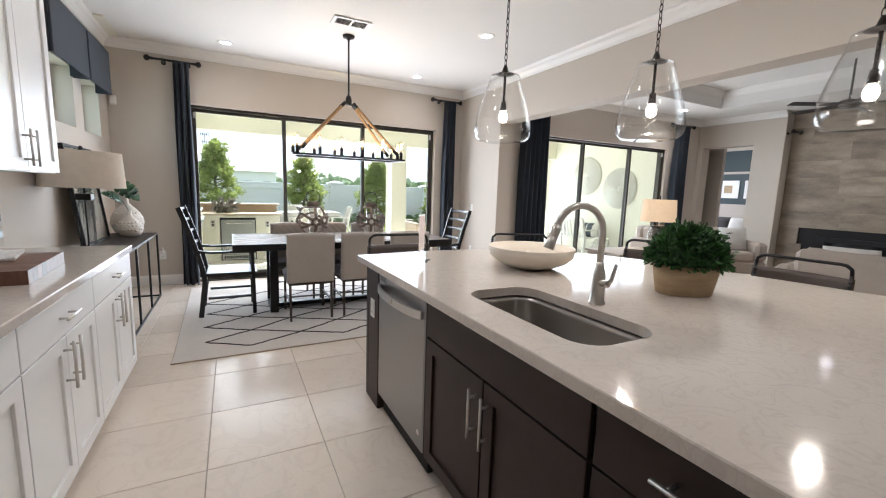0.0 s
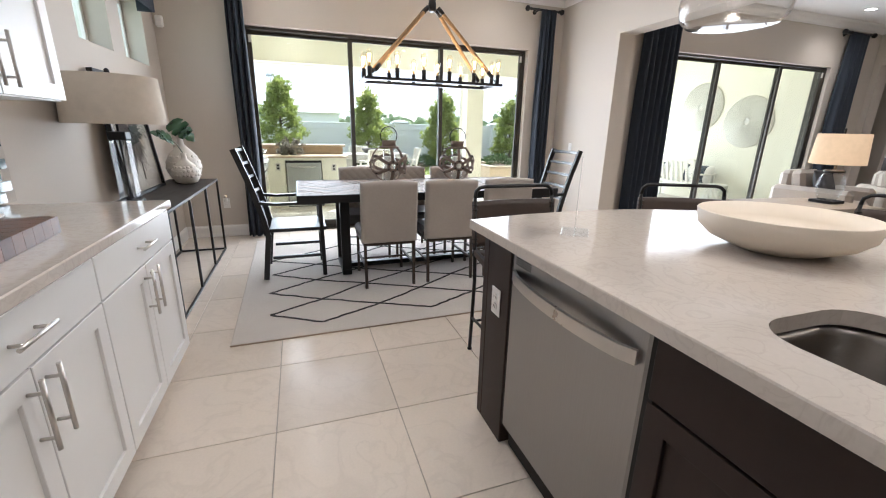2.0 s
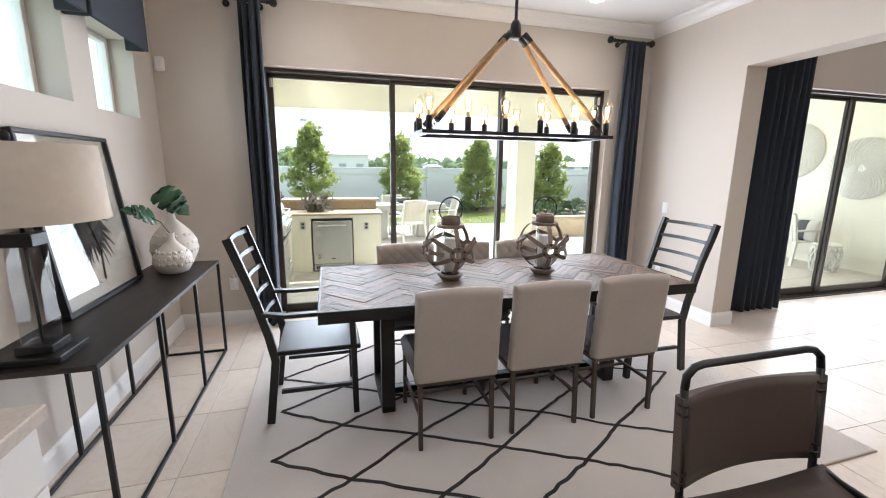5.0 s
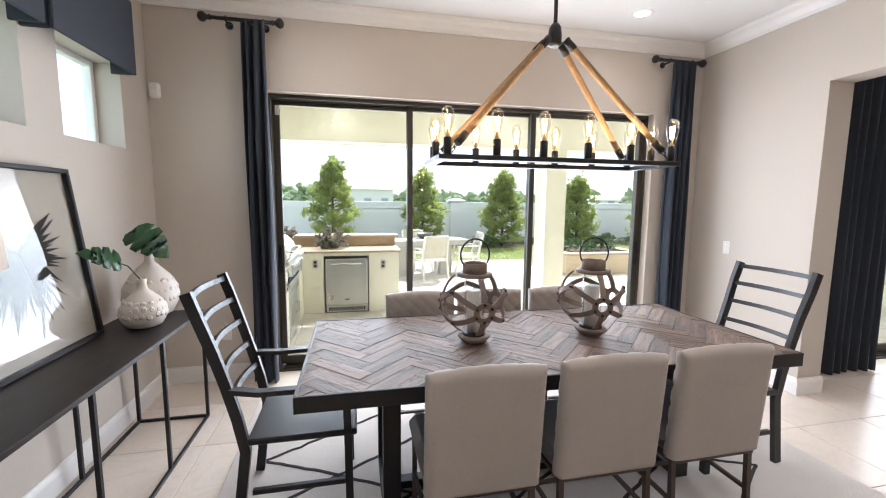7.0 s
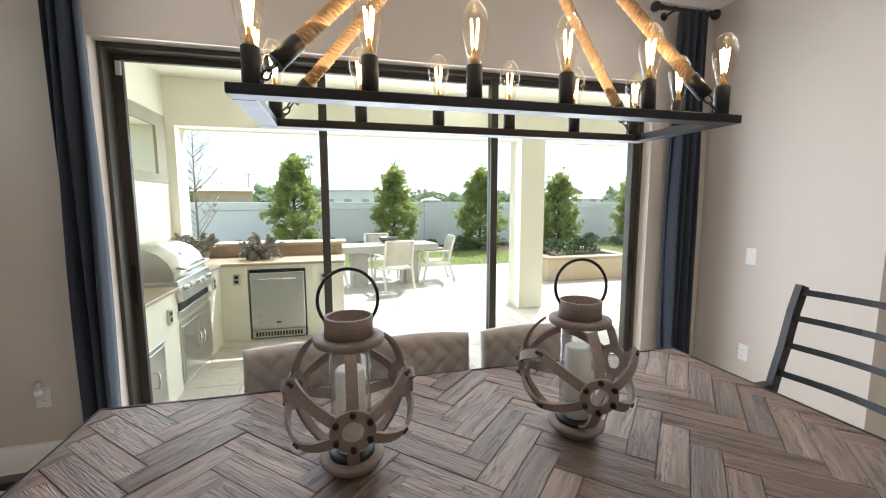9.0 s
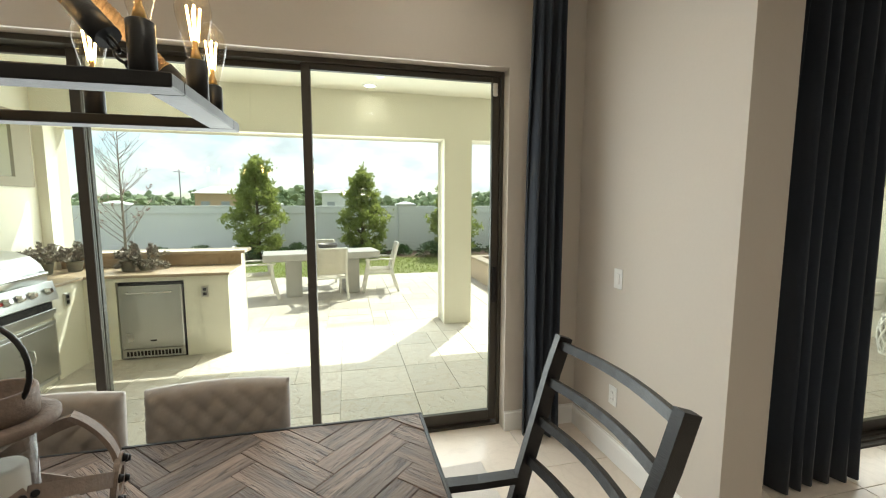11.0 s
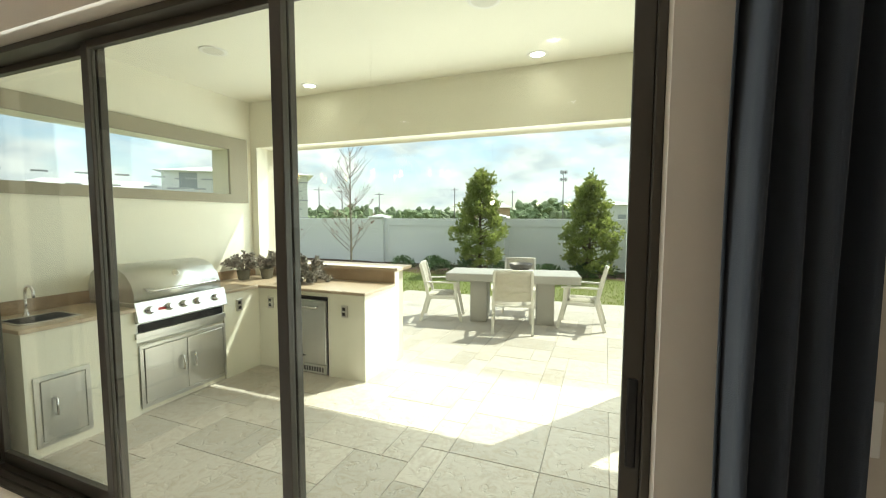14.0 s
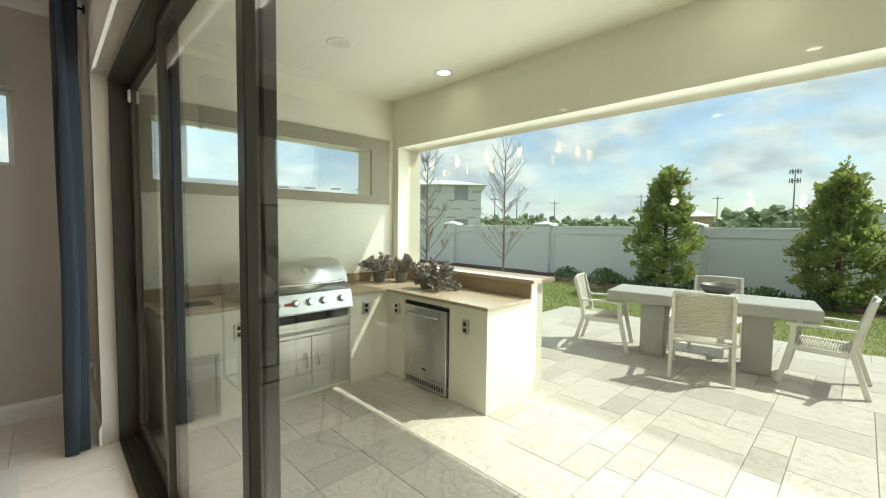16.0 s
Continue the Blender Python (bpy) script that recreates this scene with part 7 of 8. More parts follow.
MAGLEAF = material("magnolia_leaf", (0.125, 0.17, 0.058), 0.34, vary=0.4, scale=2.5, fine=12, tint=(0.22, 0.25, 0.08))



def let_through(m, colour, share):
    """Thin leaves: part of the light passes and colours the far side."""
    n, l = m.node_tree.nodes, m.node_tree.links
    out = n["Material Output"]
    tl, mx = n.new("ShaderNodeBsdfTranslucent"), n.new("ShaderNodeMixShader")
    tl.inputs["Color"].default_value = (*colour, 1)
    mx.inputs[0].default_value = share
    l.new(n["Principled BSDF"].outputs[0], mx.inputs[1])
    l.new(tl.outputs[0], mx.inputs[2])
    l.new(mx.outputs[0], out.inputs["Surface"])


let_through(MAGLEAF, (0.44, 0.50, 0.13), 0.45)
let_through(GRASS, (0.40, 0.46, 0.10), 0.35)


def magnolia(x, y, h, wid, seed, label):
    t = thing("magnolia_tree", label, "tree", (x, y, FZ))
    rg = random.Random(seed)
    bm = G()
    tube(bm, [(0, 0, 0), (0.02, 0.01, h * 0.3), (-0.01, 0.02, h * 0.7), (0, 0, h * 0.96)], [0.06, 0.045, 0.025, 0.008], 8)
    limbs = []
    for k in range(64):
        z = h * (0.05 + 0.87 * (k / 64) ** 0.95)
        a = k * 2.4 + rg.uniform(-0.4, 0.4)
        f = z / h
        env = wid * (0.78 + f * 1.1 if f < 0.2 else 1.08 - 1.0 * ((f - 0.2) / 0.8) ** 1.45)
        ln = env * rg.uniform(0.72, 1.16)
        e_ = Vector((math.cos(a) * ln, math.sin(a) * ln, z + ln * rg.uniform(0.15, 0.55)))
        limbs.append((Vector((0, 0, z)), e_))
        tube(bm, [(0, 0, z), e_ * 0.55 + Vector((0, 0, z * 0.45 - 0.03)), e_], [0.018, 0.010, 0.004], 5)
    limbs.append((Vector((0, 0, h * 0.86)), Vector((0.02, 0, h))))
    part("trunk", bm, BARK, t)
    bm = G()
    # leaves stand in whorls along the outer part of each limb
    whorls = []
    for a_, b_ in limbs:
        for q in range(9):
            f = rg.uniform(0.45, 1.06)
            whorls.append((a_ + (b_ - a_) * f + Vector((rg.gauss(0, 0.075), rg.gauss(0, 0.075), rg.gauss(0, 0.06))), (b_ - a_).normalized()))

    def spot():
        c_, o = whorls[rg.randrange(len(whorls))]
        p = c_ + Vector((rg.gauss(0, 0.048), rg.gauss(0, 0.048), rg.gauss(0, 0.042)))
        return p, (o * 0.8 + Vector((rg.uniform(-0.7, 0.7), rg.uniform(-0.7, 0.7), 0.5))).normalized()
    leaf_cloud(bm, 13000, spot, 0.088, rg)
    part("crown", bm, MAGLEAF, t, recalc=False)


magnolia(-0.30, 17.1, 3.05, 0.72, 1, "bushy young magnolia with glossy leaves before the wall")
magnolia(2.75, 17.2, 2.75, 0.67, 2, "bushy young magnolia with glossy leaves before the wall")
magnolia(5.70, 17.1, 2.75, 0.70, 3, "bushy young magnolia with glossy leaves before the wall")
magnolia(8.75, 17.2, 2.65, 0.68, 4, "slim young magnolia with glossy leaves before the wall")
magnolia(11.9, 17.2, 2.7, 0.62, 5, "slim young magnolia with glossy leaves before the wall")

PALE_BARK = material("pale_grey_bark", (0.30, 0.255, 0.21), 0.9, vary=0.2, scale=12, bump=0.5, bump_scale=40)
BUDS = material("reddish_buds", (0.30, 0.15, 0.10), 0.8, vary=0.3, scale=10)


def bare_tree(x, y, h, seed):
    t = thing("bare_tree", "slender bare young tree with reddish last leaves", "tree", (x, y, FZ))
    rg = random.Random(seed)
    bm = G()
    tube(bm, [(0, 0, 0), (0.01, 0, h * 0.35), (0.0, 0.01, h * 0.7), (0.02, 0, h)], [0.026, 0.02, 0.012, 0.003], 7)
    tips = []
    for k in range(44):
        z = h * rg.uniform(0.28, 0.92)
        a = rg.uniform(0, 6.28)
        ln = 0.5 * (1.1 - z / h) + 0.15
        p = Vector((0, 0, z))
        q = p + Vector((math.cos(a) * ln, math.sin(a) * ln, ln * 1.1))
        mid = (p + q) / 2 + Vector((0, 0, -0.03))
        tube(bm, [p, mid, q], [0.007, 0.005, 0.002], 5)
        tips.append((p, q))
        for j in range(3):
            s = p + (q - p) * rg.uniform(0.4, 0.9)
            e2 = s + Vector((rg.uniform(-0.14, 0.14), rg.uniform(-0.14, 0.14), rg.uniform(0.05, 0.2)))
            tube(bm, [s, e2], [0.003, 0.0015], 4)
            tips.append((s, e2))
    part("trunk", bm, PALE_BARK, t)
    bm = G()

    def spot():
        while True:
            a_, b_ = tips[rg.randrange(len(tips))]
            if a_.z < h * 0.62:
                return a_ + (b_ - a_) * rg.uniform(0.3, 1.0), Vector((rg.uniform(-1, 1), rg.uniform(-1, 1), -0.3)).normalized()
    leaf_cloud(bm, 170, spot, 0.045, rg)
    part("last_leaves", bm, BUDS, t, recalc=False)


bare_tree(-1.55, 12.3, 3.2, 11)
bare_tree(-1.95, 10.75, 2.9, 12)

SHRUB = material("low_shrub_leaf", (0.10, 0.17, 0.06), 0.6, vary=0.35, scale=4)
beds = [(-3.0 + q * 0.78 + 0.2 * math.sin(q * 2.1), 17.35 + 0.35 * math.sin(q * 1.7), 0.48 + 0.1 * math.sin(q * 3.3), 0.36 + 0.08 * math.sin(q * 2.7)) for q in range(19)]
for k, (x, y, r, hh) in enumerate(beds + [(5.6, 11.8, 0.4, 0.7), (6.4, 12.0, 0.35, 0.65)]):
    zz = FZ if y > 13 else PZ + 0.40
    t = thing("shrub", "low dark green shrub in bark mulch", "shrub", (x, y, zz))
    rg = random.Random(40 + k)
    bm = G()

    def spot(r=r, hh=hh, rg=rg):
        a, b, q = rg.uniform(0, 6.283), rg.uniform(0.0, 1.5), rg.uniform(0.5, 1.0)
        hz = hh if zz == FZ else hh * 0.45
        nrm = Vector((math.cos(a) * math.cos(b), math.sin(a) * math.cos(b), math.sin(b)))
        return Vector((nrm.x * r * q, nrm.y * r * q, nrm.z * hz * q + 0.02)), nrm
    leaf_cloud(bm, 650, spot, 0.075, rg)
    part("foliage", bm, SHRUB, t, recalc=False)

# ---- the distance ----
# green paled so distance haze sits in the leaf colour
HAZED_TREE = material("hazed_tree_green", (0.20, 0.27, 0.13), 0.9, vary=0.4, scale=0.12, fine=1.5, tint=(0.25, 0.29, 0.18))
rng = random.Random(77)
seed_bm = G()
bmesh.ops.create_icosphere(seed_bm, subdivisions=1, radius=1)
ico_v = [v.co.copy() for v in seed_bm.verts]
ico_f = [[v.index for v in f.verts] for f in seed_bm.faces]
seed_bm.free()
fv, ff = [], []
for k in range(640):
    a = radians(rng.uniform(-100, 80))
    d = rng.uniform(88, 140)
    x, y = 3 + d * math.sin(a), 6 + d * math.cos(a)
    r = rng.uniform(2.2, 4.5)
    hh = rng.uniform(2.0, 3.7) * (1.6 if rng.random() < 0.12 else 1)
    for j in range(20):
        c = Vector((x + rng.uniform(-1, 1) * r, y + rng.uniform(-1, 1) * r, rng.uniform(0.2, 0.85) * hh))
        m = Matrix.LocRotScale(c, Euler((rng.random() * 3, rng.random() * 3, 0)), (r * rng.uniform(0.12, 0.32), r * rng.uniform(0.12, 0.32), hh * rng.uniform(0.08, 0.22)))
        i0 = len(fv)
        fv += [tuple(m @ v + Vector((rng.uniform(-1, 1), rng.uniform(-1, 1), rng.uniform(-1, 1))) * 0.25) for v in ico_v]
        ff += [[i0 + q for q in f] for f in ico_f]
me = bpy.data.meshes.new("far_woods")
me.from_pydata(fv, [], ff)
me.materials.append(HAZED_TREE)
ob = new("far_woods", me)
tagged(ob, "low green treeline along the horizon", "woods", kind="stuff")

HOUSEWRAP = material("white_house_wrap", (0.70, 0.70, 0.70), 0.7, vary=0.05, scale=0.5)
ROOFW = material("white_roof_underlay", (0.72, 0.72, 0.71), 0.6, vary=0.06, scale=0.6)
TANWALL = material("tan_rendered_house", (0.50, 0.36, 0.24), 0.85, vary=0.05, scale=0.6)
WRAPMARK = material("wrap_print_grey", (0.40, 0.41, 0.43), 0.8, vary=0.05)
# window grey lightened so the colour carries distance haze
WINHAZE = material("hazed_far_window", (0.36, 0.38, 0.40), 0.15, vary=0.1)


def far_house(x, y, rz, w, dpt, hgt, roof, wall, label, bars=False):
    t = thing("house", label, "house", (x, y, FZ), rz)
    bm = G()
    box(bm, -w / 2, w / 2, -dpt / 2, dpt / 2, 0, hgt)
    part("wall", bm, wall, t)
    bm = G()
    o = 0.5
    b4 = [bm.verts.new(p) for p in ((-w / 2 - o, -dpt / 2 - o, hgt), (w / 2 + o, -dpt / 2 - o, hgt), (w / 2 + o, dpt / 2 + o, hgt), (-w / 2 - o, dpt / 2 + o, hgt))]
    r2 = [bm.verts.new((-w / 4, 0, hgt + roof)), bm.verts.new((w / 4, 0, hgt + roof))]
    for f in ((b4[0], b4[1], r2[1], r2[0]), (b4[2], b4[3], r2[0], r2[1]), (b4[1], b4[2], r2[1]), (b4[3], b4[0], r2[0]), (b4[3], b4[2], b4[1], b4[0])):
        bm.faces.new(f)
    part("roof", bm, ROOFW, t)
    for side in (-1, 1):
        for k in range(3):
            for fl in range(1 if hgt < 4 else 2):
                bm = G()
                xx = -w / 3 + k * w / 3
                box(bm, xx - 0.6, xx + 0.6, side * dpt / 2 - 0.03, side * dpt / 2 + 0.03, 1.0 + fl * 2.9, 2.2 + fl * 2.9)
                part("window", bm, WINHAZE, t)
    if bars:
        for r in range(6):
            for k in range(6):
                bm = G()
                xx = -w / 2 + 0.8 + k * (w - 1.6) / 5 + (0.5 if r % 2 else 0)
                box(bm, xx - 0.45, xx + 0.35, -dpt / 2 - 0.012, -dpt / 2 - 0.002, 0.8 + r * 0.75, 0.92 + r * 0.75)
                part("wrap_print", bm, WRAPMARK, t)


far_house(-27.5, 33.5, 44, 10.5, 9, 5.2, 0.9, HOUSEWRAP, "white wrapped two-storey house under construction", True)
far_house(-33, 25, 60, 12, 9, 3.0, 1.5, HOUSEWRAP, "low white wrapped house under construction", True)
far_house(-16.6, 76.8, 13, 8, 8, 3.4, 1.2, TANWALL, "tan single-storey house beyond the wall")
far_house(2.9, 78.6, -3, 8.6, 8, 3.7, 0.7, HOUSEWRAP, "pale two-storey house beyond the wall")
far_house(49, 79, -30, 8, 7, 2.3, 0.9, HOUSEWRAP, "low pale house beyond the wall")

POLE = material("grey_timber_pole", (0.24, 0.235, 0.23), 0.9, vary=0.1)
t = thing("cell_tower", "tall grey lattice mast with antennas", "mast", (-2.94, 70.8, FZ))
bm = G()
cyl(bm, (0, 0, 0), (0, 0, 8.9), 0.10, 0.06, 8)
part("mast", bm, POLE, t)
for z in (7.5, 8.6):
    for k in range(6):
        a = k * math.pi / 3
        bm = G()
        box(bm, 0.5 * math.cos(a) - 0.05, 0.5 * math.cos(a) + 0.05, 0.5 * math.sin(a) - 0.05, 0.5 * math.sin(a) + 0.05, z - 0.28, z + 0.28)
        part("antenna", bm, POLE, t)
    bm = G()
    tube(bm, [(0.5 * math.cos(k * math.pi / 3), 0.5 * math.sin(k * math.pi / 3), z) for k in range(6)], 0.03, 5, closed=True)
    cyl(bm, (-0.5, 0, z), (0.5, 0, z), 0.03, seg=5)
    part("ring", bm, POLE, t)
for k, (a, d, hh) in enumerate(((-38.5, 90, 8.0), (-35.5, 95, 8.0), (-30.5, 95, 7.5), (-20, 100, 9), (-12, 110, 9), (-47, 85, 8))):
    t = thing("utility_pole", "wooden utility pole on the horizon", "pole", (3 + d * math.sin(radians(a)), 6 + d * math.cos(radians(a)), FZ), -a, "utility poles")
    bm = G()
    cyl(bm, (0, 0, 0), (0, 0, hh), 0.14, 0.10, 7)
    part("shaft", bm, POLE, t)
    bm = G()
    box(bm, -1.0, 1.0, -0.06, 0.06, hh - 0.6, hh - 0.48)
    part("crossarm", bm, POLE, t)


# ---- lanai beyond the living room ----
WHITEWASH = material("white_woven_disc", (0.74, 0.72, 0.66), 0.8, vary=0.08, scale=8, bump=0.4, bump_scale=80)
WALLX = 8.50
for y, z in ((8.05, 1.86), (7.0, 1.55)):
    t = thing("woven_wall_disc", "round white woven disc hung on the stucco wall", "wall decor", (WALLX - 0.003, y, z), group="discs on the lanai wall")
    bm = G()
    lathe(bm, [(0.48, 0.0), (0.485, 0.012), (0.475, 0.025), (0.05, 0.05)], 56)
    bmesh.ops.rotate(bm, verts=bm.verts, cent=(0, 0, 0), matrix=Matrix.Rotation(radians(-90), 3, "Y"))
    part("backing", bm, WHITEWASH, t)
    bm = G()
    for s in range(40):
        pts = []
        for k in range(13):
            r = 0.04 + 0.43 * k / 12
            a = s * 2 * math.pi / 40 + 1.1 * k / 12
            pts.append((-(0.052 - 0.025 * r / 0.48) - 0.004, r * math.cos(a), r * math.sin(a)))
        tube(bm, pts, 0.006, 4)
    part("swirl_reeds", bm, WHITEWASH, t)

t = thing("garden_bench", "white slatted bench against the lanai wall", "bench", (8.05, 8.0, PZ), 90)
for s in (-1, 1):
    bm = G()
    tube(bm, [(s * 0.66, -0.30, 0), (s * 0.66, -0.26, 0.58)], 0, flat=(0.025, 0.025, Vector((0, 1, 0))))
    part("front_leg", bm, WFRAME, t)
    bm = G()
    tube(bm, [(s * 0.66, 0.25, 0), (s * 0.66, 0.22, 0.42), (s * 0.66, 0.34, 0.88)], 0, flat=(0.025, 0.025, Vector((0, 1, 0))))
    part("back_leg", bm, WFRAME, t)
    bm = G()
    box(bm, s * 0.66 - 0.035, s * 0.66 + 0.035, -0.32, 0.28, 0.582, 0.61, 0.005)
    part("arm", bm, WFRAME, t)
for k in range(6):
    bm = G()
    box(bm, -0.63, 0.63, -0.28 + k * 0.085, -0.21 + k * 0.085, 0.38, 0.41, 0.004)
    part("seat_slat", bm, WFRAME, t)
for k in range(11):
    bm = G()
    x = -0.6 + k * 0.12
    tube(bm, [(x, 0.24, 0.42), (x, 0.33, 0.84)], 0, flat=(0.025, 0.01, Vector((0, 1, 0))))
    part("back_slat", bm, WFRAME, t)
bm = G()
box(bm, -0.66, 0.66, 0.30, 0.36, 0.84, 0.90, 0.01)
part("top_rail", bm, WFRAME, t)

PILLOW_W = material("white_pillow_cloth", (0.74, 0.72, 0.68), 0.95, vary=0.06, scale=10, bump=0.3, bump_scale=250)
PILLOW_N = material("navy_pillow_cloth", (0.03, 0.045, 0.06), 0.95, vary=0.1, scale=10, bump=0.3, bump_scale=250)
PILLOW_G = material("charcoal_pillow_cloth", (0.07, 0.065, 0.065), 0.95, vary=0.1, scale=10, bump=0.3, bump_scale=250)


def pillow(at, rx, rz, w, h, mat, label, stripe=None):
    t = thing("pillow", label, "pillow")
    t.matrix_basis = pose(*at, rx, 0, rz)

    def shape(bm, k, u0=0.0, u1=1.0):
        n = 12
        sheets = []
        for s in (-1, 1):
            g_ = []
            for a in range(n + 1):
                u = u0 + (u1 - u0) * a / n
                row = []
                for b in range(n + 1):
                    v = b / n
                    e = (1 - (2 * u - 1) ** 4) * (1 - (2 * v - 1) ** 4)
                    pin = 1 - 0.06 * ((2 * u - 1) ** 2) * (1 - (2 * v - 1) ** 2)
                    pin2 = 1 - 0.06 * ((2 * v - 1) ** 2) * (1 - (2 * u - 1) ** 2)
                    row.append(bm.verts.new(((u - 0.5) * w * pin2, s * (0.004 + 0.075 * e * k), h / 2 + (v - 0.5) * h * pin)))
                g_.append(row)
            for a in range(n):
                for b in range(n):
                    f = (g_[a][b], g_[a + 1][b], g_[a + 1][b + 1], g_[a][b + 1])
                    bm.faces.new(f if s < 0 else f[::-1]).smooth = True
            sheets.append(g_)
        f, g_ = sheets
        for a in range(n):
            for q in (0, n):
                bm.faces.new((f[a][q], f[a + 1][q], g_[a + 1][q], g_[a][q]))
                bm.faces.new((f[q][a], f[q][a + 1], g_[q][a + 1], g_[q][a]))
    bm = G()
    shape(bm, 1.0)
    part("cover", bm, mat, t)
    for s0, s1 in (stripe or ()):
        bm = G()
        shape(bm, 1.06, s0, s1)
        part("stripe", bm, PILLOW_N, t)


for y, st in ((8.55, ((0.35, 0.65),)), (7.75, ((0.0, 0.3), (0.6, 0.9))), (7.50, ((0.3, 0.7),))):
    pillow((8.16, y, PZ + 0.41), -14, -90, 0.42, 0.36, PILLOW_W, "white outdoor pillow with navy stripes", st)

t = thing("garden_stool", "white lattice drum garden stool", "stool", (8.0, 6.98, PZ))
bm = G()
for s in (-1, 1):
    for k in range(14):
        pts = []
        for q in range(9):
            z = 0.02 + 0.40 * q / 8
            a = k * 2 * math.pi / 14 + s * 0.9 * q / 8
            r = 0.165 + 0.035 * math.sin(math.pi * q / 8)
            pts.append((r * math.cos(a), r * math.sin(a), z))
        tube(bm, pts, 0.013, 5)
part("lattice", bm, WHITEWASH, t)
bm = G()
lathe(bm, [(0.165, 0.41), (0.185, 0.415), (0.185, 0.435), (0.17, 0.445)], 30)
part("seat", bm, WHITEWASH, t)
bm = G()
lathe(bm, [(0.18, 0.0), (0.185, 0.02), (0.165, 0.03)], 30)
part("foot_ring", bm, WHITEWASH, t)

# ---- living room ----
SIDE_WOOD = material("whitewashed_oak", (0.42, 0.36, 0.29), 0.6, vary=0.2, scale=6, stretch=(1, 6, 1), bump=0.2, bump_scale=60)
t = thing("side_table", "whitewashed wood end table with a drawer", "side table", (5.30, 3.92, 0), -8)
bm = G()
box(bm, -0.66, 0.60, -0.34, 0.34, 0.575, 0.61, 0.006)
part("tabletop", bm, SIDE_WOOD, t)
bm = G()
box(bm, -0.63, 0.57, -0.31, 0.31, 0.44, 0.574, 0.004)
part("carcass", bm, SIDE_WOOD, t)
bm = G()
box(bm, -0.27, 0.27, -0.318, -0.311, 0.46, 0.56, 0.004)
part("drawer", bm, SIDE_WOOD, t)
for x in (-0.60, 0.54):
    for y in (-0.28, 0.28):
        bm = G()
        lathe(bm, [(0.03, 0.0), (0.035, 0.02), (0.022, 0.06), (0.036, 0.11), (0.022, 0.16), (0.035, 0.22), (0.035, 0.40), (0.04, 0.4395)], 14, (x, y, 0))
        part("turned_leg", bm, SIDE_WOOD, t)
bm = G()
box(bm, -0.62, 0.56, -0.30, 0.30, 0.165, 0.19, 0.004)
part("shelf", bm, SIDE_WOOD, t)

t = thing("glass_table_lamp", "ribbed clear glass table lamp with lit tan shade", "table lamp", (5.62, 3.90, 0.6105))
bm = G()
box(bm, -0.11, 0.11, -0.11, 0.11, 0, 0.03, 0.004)
part("base", bm, BLACK_METAL, t)
bm = G()
prof = [(0.075, 0.031), (0.085, 0.05)]
for k in range(7):
    z = 0.06 + k * 0.035
    w = 0.085 + 0.03 * math.sin(math.pi * (k + 0.5) / 7)
    prof += [(w, z), (w + 0.008, z + 0.012), (w, z + 0.026)]
prof += [(0.075, 0.315), (0.06, 0.32)]
lathe(bm, prof, 30)
part("body", bm, LAMP_GLASS, t, "ribbed clear glass body").visible_shadow = False
bm = G()
lathe(bm, [(0.065, 0.3205), (0.09, 0.325), (0.09, 0.345), (0.02, 0.35), (0.012, 0.36), (0.008, 0.75), (0.012, 0.76), (0.004, 0.775)], 18)
part("fitting", bm, BLACK_METAL, t)
SHADE_LIT = material("tan_linen_shade_lit", (0.56, 0.43, 0.29), 0.9, vary=0.1, scale=20, fine=300, bump=0.3, bump_scale=400)
sb = SHADE_LIT.node_tree.nodes["Principled BSDF"]
sb.inputs["Emission Color"].default_value = (1.0, 0.66, 0.36, 1)
sb.inputs["Emission Strength"].default_value = 0.22
bm = G()
lathe(bm, [(0.235, 0.41), (0.215, 0.72), (0.211, 0.72), (0.231, 0.41)], 44, cap0=False, cap1=False)
part("shade", bm, SHADE_LIT, t, "lit tan linen shade")
lamp = new("living_lamp", bpy.data.lights.new("living_lamp", "POINT"))
lamp.data.energy, lamp.data.shadow_soft_size, lamp.data.color = 4, 0.06, (1.0, 0.72, 0.45)
lamp.location = (5.62, 3.90, 1.17)

UPH = material("beige_upholstery", (0.47, 0.41, 0.35), 0.95, vary=0.07, scale=8, bump=0.4, bump_scale=250)


